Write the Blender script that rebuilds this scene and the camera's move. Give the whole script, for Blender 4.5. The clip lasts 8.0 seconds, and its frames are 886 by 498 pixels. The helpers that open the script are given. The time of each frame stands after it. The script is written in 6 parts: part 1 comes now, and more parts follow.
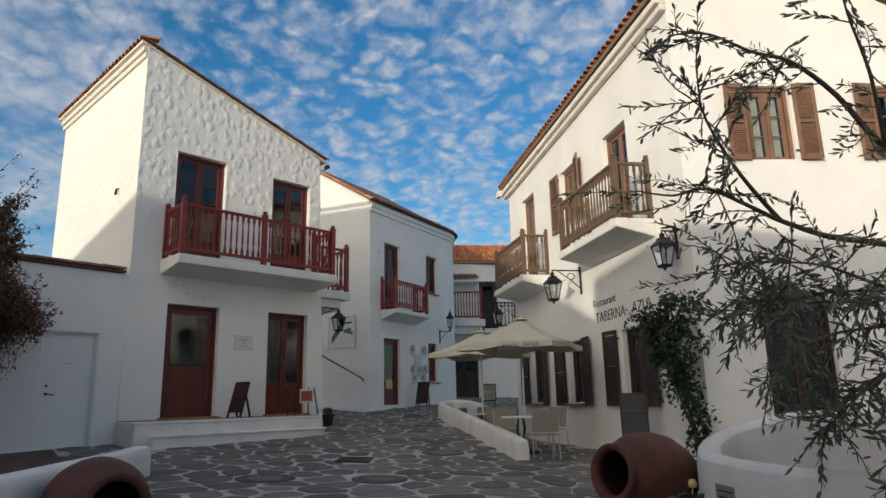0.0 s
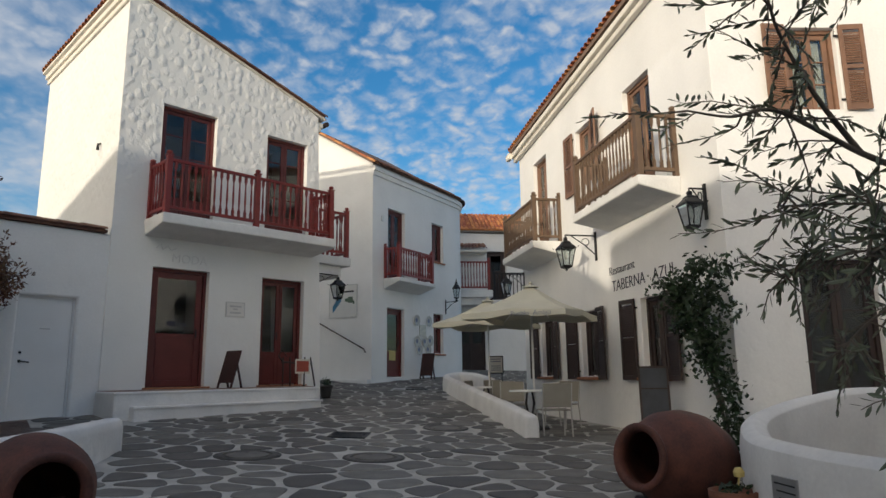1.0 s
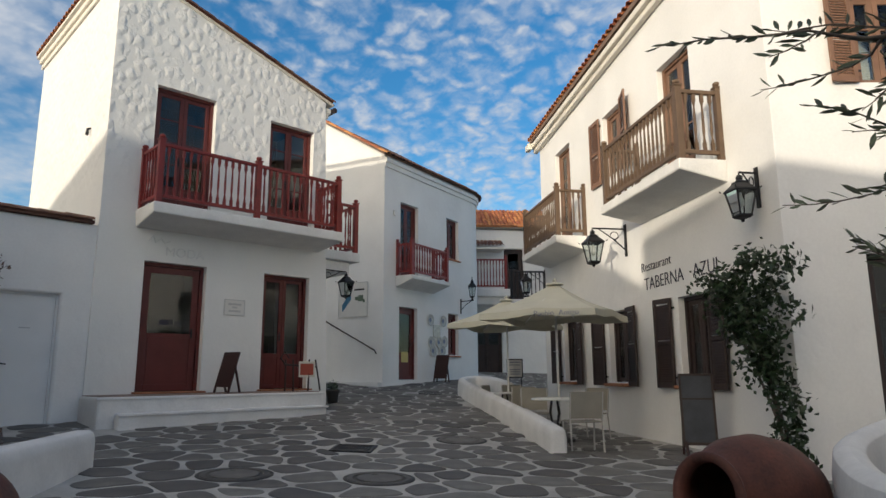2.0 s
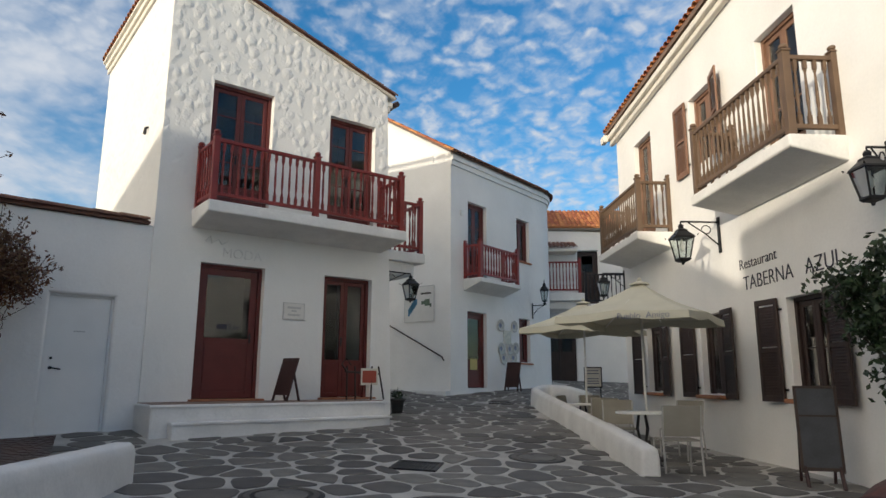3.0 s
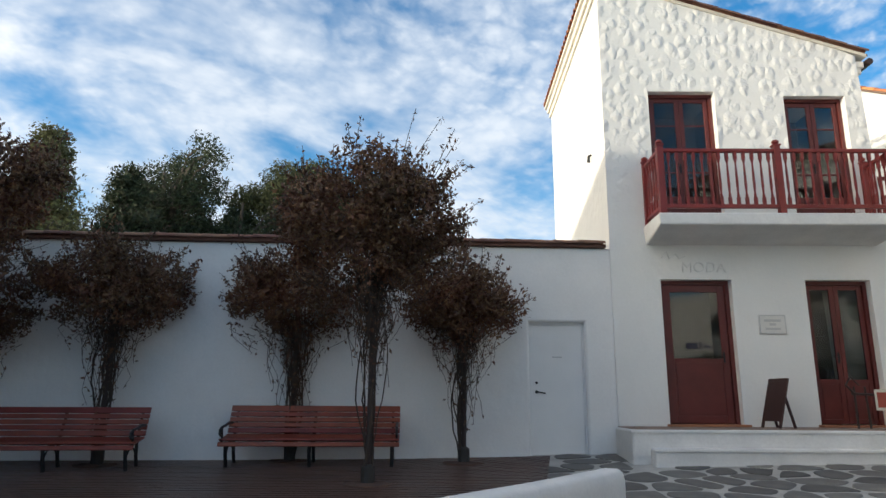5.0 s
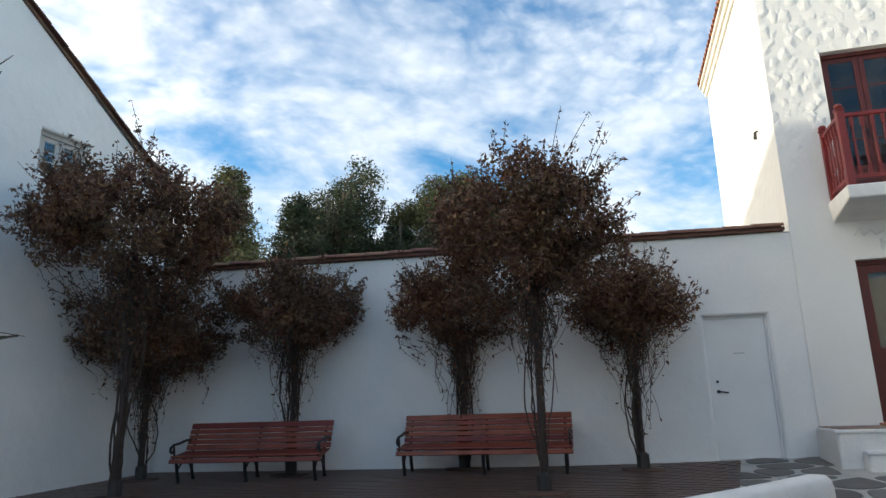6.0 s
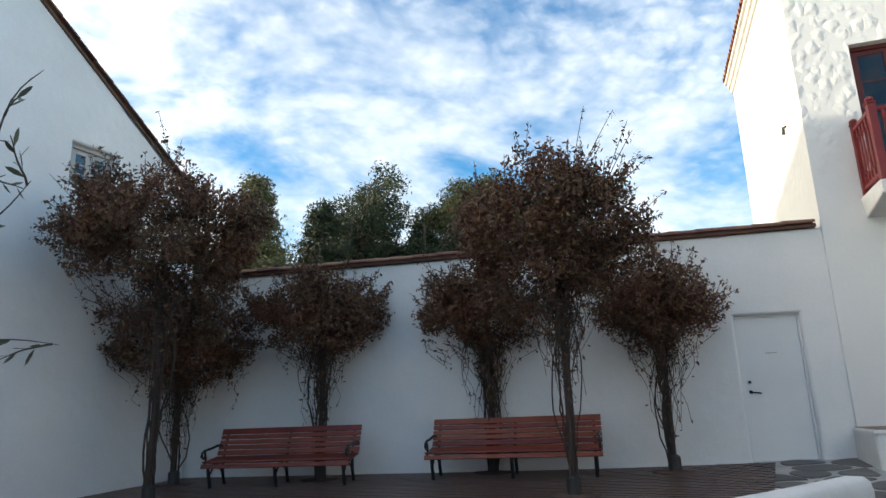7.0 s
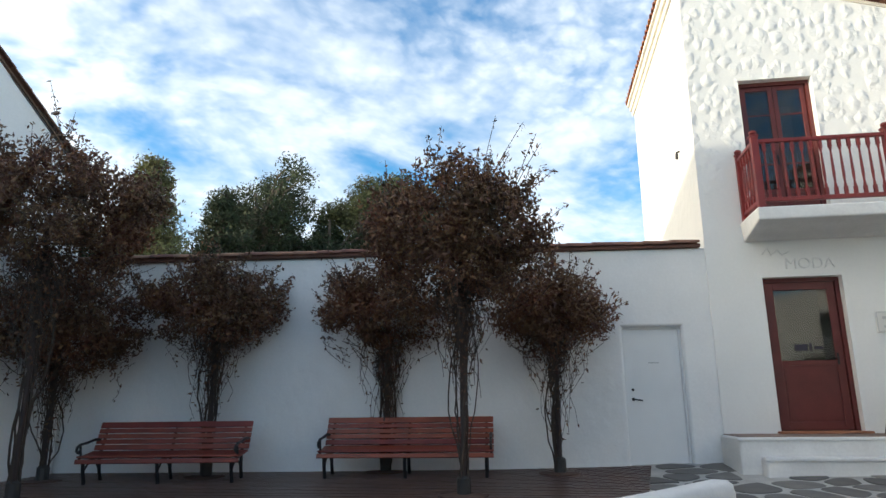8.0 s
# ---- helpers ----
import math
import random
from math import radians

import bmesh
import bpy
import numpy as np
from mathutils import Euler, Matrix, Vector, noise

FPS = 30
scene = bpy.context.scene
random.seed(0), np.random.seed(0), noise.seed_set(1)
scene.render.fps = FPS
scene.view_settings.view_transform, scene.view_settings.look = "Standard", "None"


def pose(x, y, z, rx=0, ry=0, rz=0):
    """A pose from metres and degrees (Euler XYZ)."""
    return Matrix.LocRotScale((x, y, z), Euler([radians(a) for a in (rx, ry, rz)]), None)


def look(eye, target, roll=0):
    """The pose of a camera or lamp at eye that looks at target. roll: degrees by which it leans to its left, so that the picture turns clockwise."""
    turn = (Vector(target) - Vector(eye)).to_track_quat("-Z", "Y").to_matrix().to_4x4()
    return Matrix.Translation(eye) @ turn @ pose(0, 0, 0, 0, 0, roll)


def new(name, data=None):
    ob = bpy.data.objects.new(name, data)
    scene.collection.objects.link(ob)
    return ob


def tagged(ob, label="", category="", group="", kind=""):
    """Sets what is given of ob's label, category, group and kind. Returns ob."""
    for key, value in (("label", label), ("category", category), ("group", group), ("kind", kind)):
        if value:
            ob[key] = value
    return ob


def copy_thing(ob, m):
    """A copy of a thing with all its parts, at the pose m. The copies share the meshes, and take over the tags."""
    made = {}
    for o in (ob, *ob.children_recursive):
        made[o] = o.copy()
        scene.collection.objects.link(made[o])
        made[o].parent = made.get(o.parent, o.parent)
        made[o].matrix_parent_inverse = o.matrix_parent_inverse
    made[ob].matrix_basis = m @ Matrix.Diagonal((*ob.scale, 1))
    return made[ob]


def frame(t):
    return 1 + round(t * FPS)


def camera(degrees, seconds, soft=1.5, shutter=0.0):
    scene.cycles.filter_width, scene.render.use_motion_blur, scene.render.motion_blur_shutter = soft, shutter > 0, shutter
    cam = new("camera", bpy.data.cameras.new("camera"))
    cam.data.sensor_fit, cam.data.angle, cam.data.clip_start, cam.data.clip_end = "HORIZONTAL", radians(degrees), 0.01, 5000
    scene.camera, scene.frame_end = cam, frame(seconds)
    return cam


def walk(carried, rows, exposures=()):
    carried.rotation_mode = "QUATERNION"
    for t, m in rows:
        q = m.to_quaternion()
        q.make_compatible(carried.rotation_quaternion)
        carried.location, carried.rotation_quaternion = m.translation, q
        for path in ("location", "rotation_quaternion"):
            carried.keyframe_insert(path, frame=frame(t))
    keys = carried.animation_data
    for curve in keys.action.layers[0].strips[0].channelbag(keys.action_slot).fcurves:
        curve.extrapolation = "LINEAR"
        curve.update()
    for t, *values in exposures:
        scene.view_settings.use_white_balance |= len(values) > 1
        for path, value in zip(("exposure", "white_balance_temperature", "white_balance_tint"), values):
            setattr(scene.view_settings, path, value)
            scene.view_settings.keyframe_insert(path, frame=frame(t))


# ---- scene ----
cam = camera(67.3, 8.0)
PATH = [
    (0, (0.593, -1.098, 0.947), (0.789, 0.842, 1.392), -1.3),
    (0.5, (0.706, -0.598, 0.925), (0.898, 1.347, 1.348), -1.1),
    (1, (0.756, -0.104, 0.929), (0.927, 1.854, 1.298), -0.7),
    (2.5, (0.855, 1.5, 1.052), (0.915, 3.465, 1.422), -0.1),
    (3, (0.867, 1.937, 1.052), (0.787, 3.898, 1.441), 0.2),
    (3.5, (0.775, 2.237, 1.047), (0.477, 4.171, 1.461), 0.5),
    (4, (0.661, 2.392, 1.028), (0.103, 4.263, 1.464), 0.2),
    (4.5, (0.585, 2.437, 1.065), (-0.42, 4.11, 1.502), 0.6),
    (5, (0.553, 2.469, 1.066), (-0.714, 3.951, 1.513), 0.3),
    (6.5, (0.482, 2.532, 1.09), (-1.142, 3.599, 1.562), -2.0),
    (7, (0.491, 2.527, 1.084), (-1.126, 3.601, 1.563), -2.1),
    (7.5, (0.483, 2.51, 1.09), (-1.094, 3.645, 1.563), -1.6),
    (8, (0.507, 2.486, 1.088), (-0.936, 3.788, 1.559), -0.6),
]
walk(cam, [(t, look(eye, target, roll)) for t, eye, target, roll in PATH], exposures=((0.0, -0.93, 6220, 9), (1.0, -0.85, 6220, 9), (2.5, -0.69, 6220, 9), (3.5, -0.55, 6200, 8), (4.5, -0.30, 6180, 7), (8.0, 0.18, 6180, 5)))

# ---- light ----
SUN_TO = Vector((-0.6, -0.8, 0.158)).normalized()
world = bpy.data.worlds.new("sky")
scene.world = world
world.use_nodes = True
wn, wl = world.node_tree.nodes, world.node_tree.links
wn.clear()
w_out = wn.new("ShaderNodeOutputWorld")
w_bg = wn.new("ShaderNodeBackground")
w_sky = wn.new("ShaderNodeTexSky")
w_sky.sky_type, w_sky.sun_disc = "NISHITA", False
w_sky.sun_elevation, w_sky.sun_rotation = math.asin(SUN_TO.z), math.atan2(SUN_TO.x, SUN_TO.y)
w_sky.air_density, w_sky.dust_density, w_sky.ozone_density = 1.0, 0.3, 2.5
w_co = wn.new("ShaderNodeTexCoord")
w_sep = wn.new("ShaderNodeSeparateXYZ")
w_up = wn.new("ShaderNodeMath"); w_up.operation = "MAXIMUM"; w_up.inputs[1].default_value = 0.03
w_add = wn.new("ShaderNodeMath"); w_add.operation = "ADD"; w_add.inputs[1].default_value = 0.22
w_dx = wn.new("ShaderNodeMath"); w_dx.operation = "DIVIDE"
w_dy = wn.new("ShaderNodeMath"); w_dy.operation = "DIVIDE"
w_com = wn.new("ShaderNodeCombineXYZ")
wl.new(w_co.outputs["Generated"], w_sep.inputs[0])
wl.new(w_sep.outputs["Z"], w_up.inputs[0])
wl.new(w_up.outputs[0], w_add.inputs[0])
wl.new(w_sep.outputs["X"], w_dx.inputs[0]); wl.new(w_add.outputs[0], w_dx.inputs[1])
wl.new(w_sep.outputs["Y"], w_dy.inputs[0]); wl.new(w_add.outputs[0], w_dy.inputs[1])
wl.new(w_dx.outputs[0], w_com.inputs[0]); wl.new(w_dy.outputs[0], w_com.inputs[1])


def cloud_noise(scale, detail, rough, distort, offset):
    m = wn.new("ShaderNodeMapping")
    m.inputs["Location"].default_value = offset
    m.inputs["Rotation"].default_value = (0, 0, 0.5)
    m.inputs["Scale"].default_value = (scale, scale * 0.8, 1)
    n = wn.new("ShaderNodeTexNoise")
    n.inputs["Scale"].default_value, n.inputs["Detail"].default_value = 1.0, detail
    n.inputs["Roughness"].default_value, n.inputs["Distortion"].default_value = rough, distort
    wl.new(w_com.outputs[0], m.inputs[0]); wl.new(m.outputs[0], n.inputs["Vector"])
    return n.outputs[0]


def wmath(op, a, b):
    n = wn.new("ShaderNodeMath"); n.operation = op
    for i, v in enumerate((a, b)):
        if isinstance(v, (int, float)):
            n.inputs[i].default_value = v
        else:
            wl.new(v, n.inputs[i])
    return n.outputs[0]


c_small = cloud_noise(15.0, 5, 0.58, 0.5, (3.1, 1.7, 0))
c_big = cloud_noise(2.6, 5, 0.55, 0.3, (0.4, 5.2, 0))
# thicker cloud towards the west
c_west = wmath("ADD", wmath("MULTIPLY", w_dx.outputs[0], -0.18), -0.15)
# rows of small puffs: cells bent by noise
w_bend = wn.new("ShaderNodeVectorMath"); w_bend.operation = "ADD"
w_cell = wn.new("ShaderNodeTexVoronoi"); w_cell.feature = "SMOOTH_F1"
w_cell.inputs["Scale"].default_value, w_cell.inputs["Smoothness"].default_value = 24.0, 0.6
w_off = wn.new("ShaderNodeCombineXYZ")
wl.new(wmath("MULTIPLY", cloud_noise(9.0, 4, 0.6, 0.0, (7.0, 2.0, 0)), 0.16), w_off.inputs[0])
wl.new(wmath("MULTIPLY", cloud_noise(9.0, 4, 0.6, 0.0, (1.0, 9.0, 0)), 0.16), w_off.inputs[1])
wl.new(w_com.outputs[0], w_bend.inputs[0]); wl.new(w_off.outputs[0], w_bend.inputs[1])
wl.new(w_bend.outputs[0], w_cell.inputs["Vector"])
c_puff = wmath("SUBTRACT", 0.36, w_cell.outputs["Distance"])
# fine mottles overhead and ahead, larger banks towards the west
c_w = wmath("MAXIMUM", wmath("MINIMUM", wmath("ADD", wmath("MULTIPLY", w_dx.outputs[0], 0.9), 1.20), 1.12), 0.24)
c_fine = wmath("MULTIPLY", wmath("ADD", wmath("MULTIPLY", wmath("SUBTRACT", c_small, 0.5), 0.54), wmath("MULTIPLY", c_puff, 0.46)), c_w)
c_bank = wmath("MULTIPLY", wmath("SUBTRACT", c_big, 0.5), wmath("MAXIMUM", wmath("SUBTRACT", 1.85, wmath("MULTIPLY", c_w, 1.33)), 0.36))
c_sum = wmath("ADD", wmath("ADD", wmath("ADD", c_fine, c_bank), 0.67), wmath("MINIMUM", wmath("MAXIMUM", c_west, -0.03), 0.045))
# cloud thickens and brightens towards the sun
w_dot = wn.new("ShaderNodeVectorMath"); w_dot.operation = "DOT_PRODUCT"; w_dot.inputs[1].default_value = SUN_TO
wl.new(w_co.outputs["Generated"], w_dot.inputs[0])
w_glow = wmath("POWER", wmath("MAXIMUM", w_dot.outputs["Value"], 0.0), 3.0)
c_sum = wmath("ADD", c_sum, wmath("MULTIPLY", w_glow, 0.22))
w_tone = wn.new("ShaderNodeMixRGB")
w_tone.inputs[1].default_value, w_tone.inputs[2].default_value = (11.6, 12.0, 12.8, 1), (68, 55, 38, 1)
wl.new(w_glow, w_tone.inputs[0])
c_ramp = wn.new("ShaderNodeValToRGB")
c_ramp.color_ramp.elements[0].position, c_ramp.color_ramp.elements[1].position = 0.36, 0.97
c_ramp.color_ramp.elements[0].color = (0, 0, 0, 1); c_ramp.color_ramp.elements[1].color = (1, 1, 1, 1)
c_ramp.color_ramp.interpolation = "EASE"
wl.new(c_sum, c_ramp.inputs[0])
w_mix = wn.new("ShaderNodeMixRGB")
wl.new(w_tone.outputs[0], w_mix.inputs[2])
wl.new(c_ramp.outputs[0], w_mix.inputs[0]); w_hs = wn.new("ShaderNodeHueSaturation"); w_hs.inputs["Saturation"].default_value = 1.28; w_hs.inputs["Value"].default_value = 3.6
wl.new(w_sky.outputs[0], w_hs.inputs["Color"]); wl.new(w_hs.outputs[0], w_mix.inputs[1])
wl.new(w_mix.outputs[0], w_bg.inputs[0])
w_bg.inputs[1].default_value = 0.087
wl.new(w_bg.outputs[0], w_out.inputs[0])
sun_data = bpy.data.lights.new("sun", "SUN")
sun_data.energy, sun_data.angle, sun_data.color = 5.0, radians(0.6), (1.0, 0.86, 0.66)
sun = new("sun", sun_data)
sun.matrix_world = look((0, 0, 30), Vector((0, 0, 30)) - SUN_TO)

# ---- materials ----
def mat(name, color, rough=0.7, spread=0.15, scale=4.0, fine=60.0, bump=0.3, dist=0.01, metal=0.0, lumps=0.0, per_piece=0.0, tint=None, spec=0.4, above=None):
    """Colour varied at two scales, with grain in relief."""
    m = bpy.data.materials.new(name)
    m.use_nodes = True
    nd, lk = m.node_tree.nodes, m.node_tree.links
    b = nd["Principled BSDF"]
    b.inputs["Roughness"].default_value, b.inputs["Metallic"].default_value = rough, metal
    b.inputs["Specular IOR Level"].default_value = spec
    co = nd.new("ShaderNodeTexCoord")
    n1 = nd.new("ShaderNodeTexNoise"); n1.inputs["Scale"].default_value = scale; n1.inputs["Detail"].default_value = 5
    n2 = nd.new("ShaderNodeTexNoise"); n2.inputs["Scale"].default_value = fine; n2.inputs["Detail"].default_value = 3
    lk.new(co.outputs["Object"], n1.inputs["Vector"]); lk.new(co.outputs["Object"], n2.inputs["Vector"])
    mx = nd.new("ShaderNodeMath"); mx.operation = "MULTIPLY_ADD"
    lk.new(n2.outputs[0], mx.inputs[0]); mx.inputs[1].default_value = 0.4
    lk.new(n1.outputs[0], mx.inputs[2])
    mr = nd.new("ShaderNodeMapRange")
    mr.inputs["From Min"].default_value, mr.inputs["From Max"].default_value = 0.4, 1.0
    mr.inputs["To Min"].default_value, mr.inputs["To Max"].default_value = 0, 1
    lk.new(mx.outputs[0], mr.inputs["Value"])
    mix = nd.new("ShaderNodeMixRGB")
    c = Vector(color)
    lo = c * (1 - spread) if tint is None else Vector(tint)
    hi = c * (1 + spread)
    mix.inputs[1].default_value = (*lo, 1); mix.inputs[2].default_value = (*[min(v, 0.95) for v in hi], 1)
    lk.new(mr.outputs[0], mix.inputs[0])
    col = mix.outputs[0]
    if per_piece:
        oi = nd.new("ShaderNodeObjectInfo"); ge = nd.new("ShaderNodeNewGeometry")
        ad = nd.new("ShaderNodeMath"); ad.operation = "ADD"
        lk.new(oi.outputs["Random"], ad.inputs[0]); lk.new(ge.outputs["Random Per Island"], ad.inputs[1])
        fr = nd.new("ShaderNodeMath"); fr.operation = "FRACT"; lk.new(ad.outputs[0], fr.inputs[0])
        r2 = nd.new("ShaderNodeMapRange"); r2.inputs["To Min"].default_value = 1 - per_piece; r2.inputs["To Max"].default_value = 1 + per_piece
        lk.new(fr.outputs[0], r2.inputs["Value"])
        hs = nd.new("ShaderNodeHueSaturation"); lk.new(col, hs.inputs["Color"]); lk.new(r2.outputs[0], hs.inputs["Value"])
        r3 = nd.new("ShaderNodeMapRange"); r3.inputs["To Min"].default_value = 0.5 - per_piece * 0.05; r3.inputs["To Max"].default_value = 0.5 + per_piece * 0.05
        lk.new(fr.outputs[0], r3.inputs["Value"]); lk.new(r3.outputs[0], hs.inputs["Hue"])
        col = hs.outputs[0]
    lk.new(col, b.inputs["Base Color"])
    rr = nd.new("ShaderNodeMapRange"); rr.inputs["To Min"].default_value = max(rough - 0.12, 0.02); rr.inputs["To Max"].default_value = min(rough + 0.1, 1)
    lk.new(n1.outputs[0], rr.inputs["Value"]); lk.new(rr.outputs[0], b.inputs["Roughness"])
    h = mx.outputs[0]
    bp = nd.new("ShaderNodeBump"); bp.inputs["Strength"].default_value, bp.inputs["Distance"].default_value = bump, dist
    lk.new(h, bp.inputs["Height"])
    nrm = bp.outputs[0]
    if lumps:
        # dabs left by the trowel
        wp = nd.new("ShaderNodeTexNoise"); wp.inputs["Scale"].default_value = 7.0; wp.inputs["Detail"].default_value = 2
        lk.new(co.outputs["Object"], wp.inputs["Vector"])
        wa = nd.new("ShaderNodeVectorMath"); wa.operation = "MULTIPLY_ADD"; wa.inputs[1].default_value = (0.16, 0.16, 0.16)
        lk.new(wp.outputs["Color"], wa.inputs[0]); lk.new(co.outputs["Object"], wa.inputs[2])
        mp = nd.new("ShaderNodeMapping"); mp.inputs["Scale"].default_value = (5.8, 5.8, 4.2); lk.new(wa.outputs[0], mp.inputs["Vector"])
        v = nd.new("ShaderNodeTexVoronoi"); v.inputs["Scale"].default_value = 1.0; v.inputs["Randomness"].default_value = 1.0
        lk.new(mp.outputs[0], v.inputs["Vector"])
        rp = nd.new("ShaderNodeValToRGB"); rp.color_ramp.elements[0].position = 0.10; rp.color_ramp.elements[1].position = 0.66
        rp.color_ramp.elements[0].color = (1, 1, 1, 1); rp.color_ramp.elements[1].color = (0, 0, 0, 1)
        rp.color_ramp.interpolation = "EASE"
        lk.new(v.outputs["Distance"], rp.inputs[0])
        if above is not None:
            # the rough coat covers the upper storey only
            sp = nd.new("ShaderNodeSeparateXYZ"); lk.new(co.outputs["Object"], sp.inputs[0])
            st = nd.new("ShaderNodeMapRange"); st.inputs["From Min"].default_value, st.inputs["From Max"].default_value = above - 0.5, above + 0.3
            st.inputs["To Min"].default_value = 0.12
            lk.new(sp.outputs["Z"], st.inputs["Value"])
            mu = nd.new("ShaderNodeMath"); mu.operation = "MULTIPLY"
            lk.new(rp.outputs[0], mu.inputs[0]); lk.new(st.outputs[0], mu.inputs[1])
            rp = mu
        b2 = nd.new("ShaderNodeBump"); b2.inputs["Strength"].default_value, b2.inputs["Distance"].default_value = 1.0, lumps
        lk.new(rp.outputs[0], b2.inputs["Height"]); lk.new(nrm, b2.inputs["Normal"])
        nrm = b2.outputs[0]
    lk.new(nrm, b.inputs["Normal"])
    return m


STUCCO = mat("white_stucco", (0.80, 0.79, 0.77), 0.85, 0.08, 0.9, 25, 0.35, 0.010, lumps=0.003)
LUMPY = mat("lumpy_white_stucco", (0.80, 0.79, 0.76), 0.85, 0.05, 0.9, 25, 0.35, 0.010, lumps=0.016, above=4.6)
TRIM = mat("cream_plaster", (0.74, 0.70, 0.62), 0.8, 0.07, 2, 40, 0.2, 0.006)
PLINTH = mat("worn_white_paint", (0.72, 0.71, 0.69), 0.8, 0.13, 2.2, 30, 0.4, 0.012, lumps=0.003)
REDWOOD = mat("dark_red_paint", (0.115, 0.023, 0.02), 0.45, 0.25, 3, 70, 0.15, 0.003)
RAILRED = mat("rail_red_paint", (0.20, 0.024, 0.021), 0.4, 0.3, 3, 70, 0.15, 0.003)
BROWNWOOD = mat("brown_wood", (0.125, 0.08, 0.05), 0.55, 0.3, 3, 80, 0.3, 0.004)
SHUTDARK = mat("dark_brown_wood", (0.038, 0.024, 0.021), 0.55, 0.3, 3, 80, 0.3, 0.004)
# paler copy of the brown wood, upper-storey sunlight put into its colour
SHUTBROWN = mat("sunned_brown_wood", (0.20, 0.11, 0.07), 0.6, 0.3, 3, 80, 0.3, 0.004)
BENCHWOOD = mat("bench_red_wood", (0.19, 0.040, 0.024), 0.45, 0.3, 4, 90, 0.3, 0.003, per_piece=0.2)
IRON = mat("black_iron", (0.018, 0.018, 0.02), 0.45, 0.3, 8, 90, 0.3, 0.002, metal=0.3)
STEEL = mat("grey_steel", (0.5, 0.5, 0.5), 0.35, 0.1, 8, 90, 0.1, 0.001, metal=0.9)
TILE = mat("terracotta_tile", (0.42, 0.155, 0.065), 0.75, 0.3, 5, 50, 0.4, 0.006, per_piece=0.3)
TILEDARK = mat("weathered_tile", (0.17, 0.085, 0.06), 0.8, 0.45, 4, 50, 0.5, 0.006, per_piece=0.35)
ROOFING = mat("roof_boarding", (0.18, 0.12, 0.09), 0.8, 0.2, 4, 50, 0.3, 0.006)
POTCLAY = mat("aged_clay", (0.105, 0.037, 0.025), 0.7, 0.5, 5, 45, 0.6, 0.01, tint=(0.045, 0.02, 0.016))
POTDULL = mat("dull_clay", (0.16, 0.066, 0.04), 0.8, 0.35, 6, 60, 0.4, 0.005)
POTLIGHT = mat("light_clay", (0.35, 0.15, 0.08), 0.8, 0.25, 6, 60, 0.3, 0.005)
SLAB = mat("grey_flagstone", (0.125, 0.118, 0.108), 0.62, 0.4, 3.5, 45, 0.5, 0.008, per_piece=0.4)
GROUT = mat("pale_mortar", (0.44, 0.425, 0.395), 0.85, 0.25, 2.5, 40, 0.5, 0.01)
PAVER = mat("wet_brown_paver", (0.078, 0.042, 0.031), 0.34, 0.45, 1.4, 40, 0.3, 0.004, per_piece=0.18)
CASTIRON = mat("worn_cast_iron", (0.05, 0.048, 0.046), 0.55, 0.3, 6, 60, 0.5, 0.005, metal=0.4)
CANVAS = mat("cream_canvas", (0.55, 0.53, 0.43), 0.9, 0.08, 3, 120, 0.2, 0.002)
TERRPAVE = mat("dull_brown_paving", (0.24, 0.17, 0.135), 0.8, 0.3, 3, 50, 0.3, 0.005)
EASELWOOD = mat("worn_dark_wood", (0.055, 0.038, 0.032), 0.6, 0.35, 4, 80, 0.3, 0.003)
DARKRED = mat("dark_red_wood", (0.036, 0.014, 0.013), 0.55, 0.35, 4, 80, 0.3, 0.003)
GREYMETAL = mat("grey_enamel", (0.42, 0.41, 0.39), 0.4, 0.15, 6, 80, 0.1, 0.001)
CHAIRTEX = mat("beige_mesh_fabric", (0.29, 0.27, 0.23), 0.8, 0.1, 5, 150, 0.3, 0.002)
WHITEMETAL = mat("white_enamel", (0.72, 0.71, 0.68), 0.35, 0.06, 6, 80, 0.05, 0.001)
DOORWHITE = mat("white_door_paint", (0.76, 0.76, 0.75), 0.5, 0.05, 2, 50, 0.1, 0.002)
BARK = mat("grey_bark", (0.085, 0.07, 0.055), 0.85, 0.4, 8, 60, 0.9, 0.012)
TWIG = mat("dry_stem", (0.055, 0.040, 0.031), 0.85, 0.4, 8, 60, 0.6, 0.005)
OLIVELEAF = mat("olive_leaf", (0.085, 0.10, 0.062), 0.55, 0.4, 3, 30, 0.1, 0.002, per_piece=0.35)
VINELEAF = mat("rusty_leaf", (0.138, 0.052, 0.028), 0.6, 0.5, 1.4, 30, 0.1, 0.002, per_piece=0.45, tint=(0.052, 0.047, 0.022))
GREENLEAF = mat("green_leaf", (0.020, 0.038, 0.013), 0.5, 0.35, 3, 30, 0.1, 0.002, per_piece=0.35)
PINELEAF = mat("pine_foliage", (0.034, 0.046, 0.018), 0.7, 0.45, 0.6, 20, 0.1, 0.002, per_piece=0.4)
OLIVEPINE = mat("olive_pine_foliage", (0.072, 0.078, 0.028), 0.7, 0.45, 0.6, 20, 0.1, 0.002, per_piece=0.4)
PALELEAF = mat("pale_green_foliage", (0.135, 0.13, 0.05), 0.7, 0.4, 0.6, 20, 0.1, 0.002, per_piece=0.4)
SLATE = mat("slate_board", (0.06, 0.065, 0.075), 0.5, 0.3, 4, 60, 0.1, 0.002)
PAPER = mat("printed_paper", (0.68, 0.67, 0.64), 0.7, 0.05, 5, 60, 0.05, 0.001)
INK = mat("dark_lettering", (0.035, 0.035, 0.05), 0.7, 0.2, 5, 60, 0.05, 0.001)
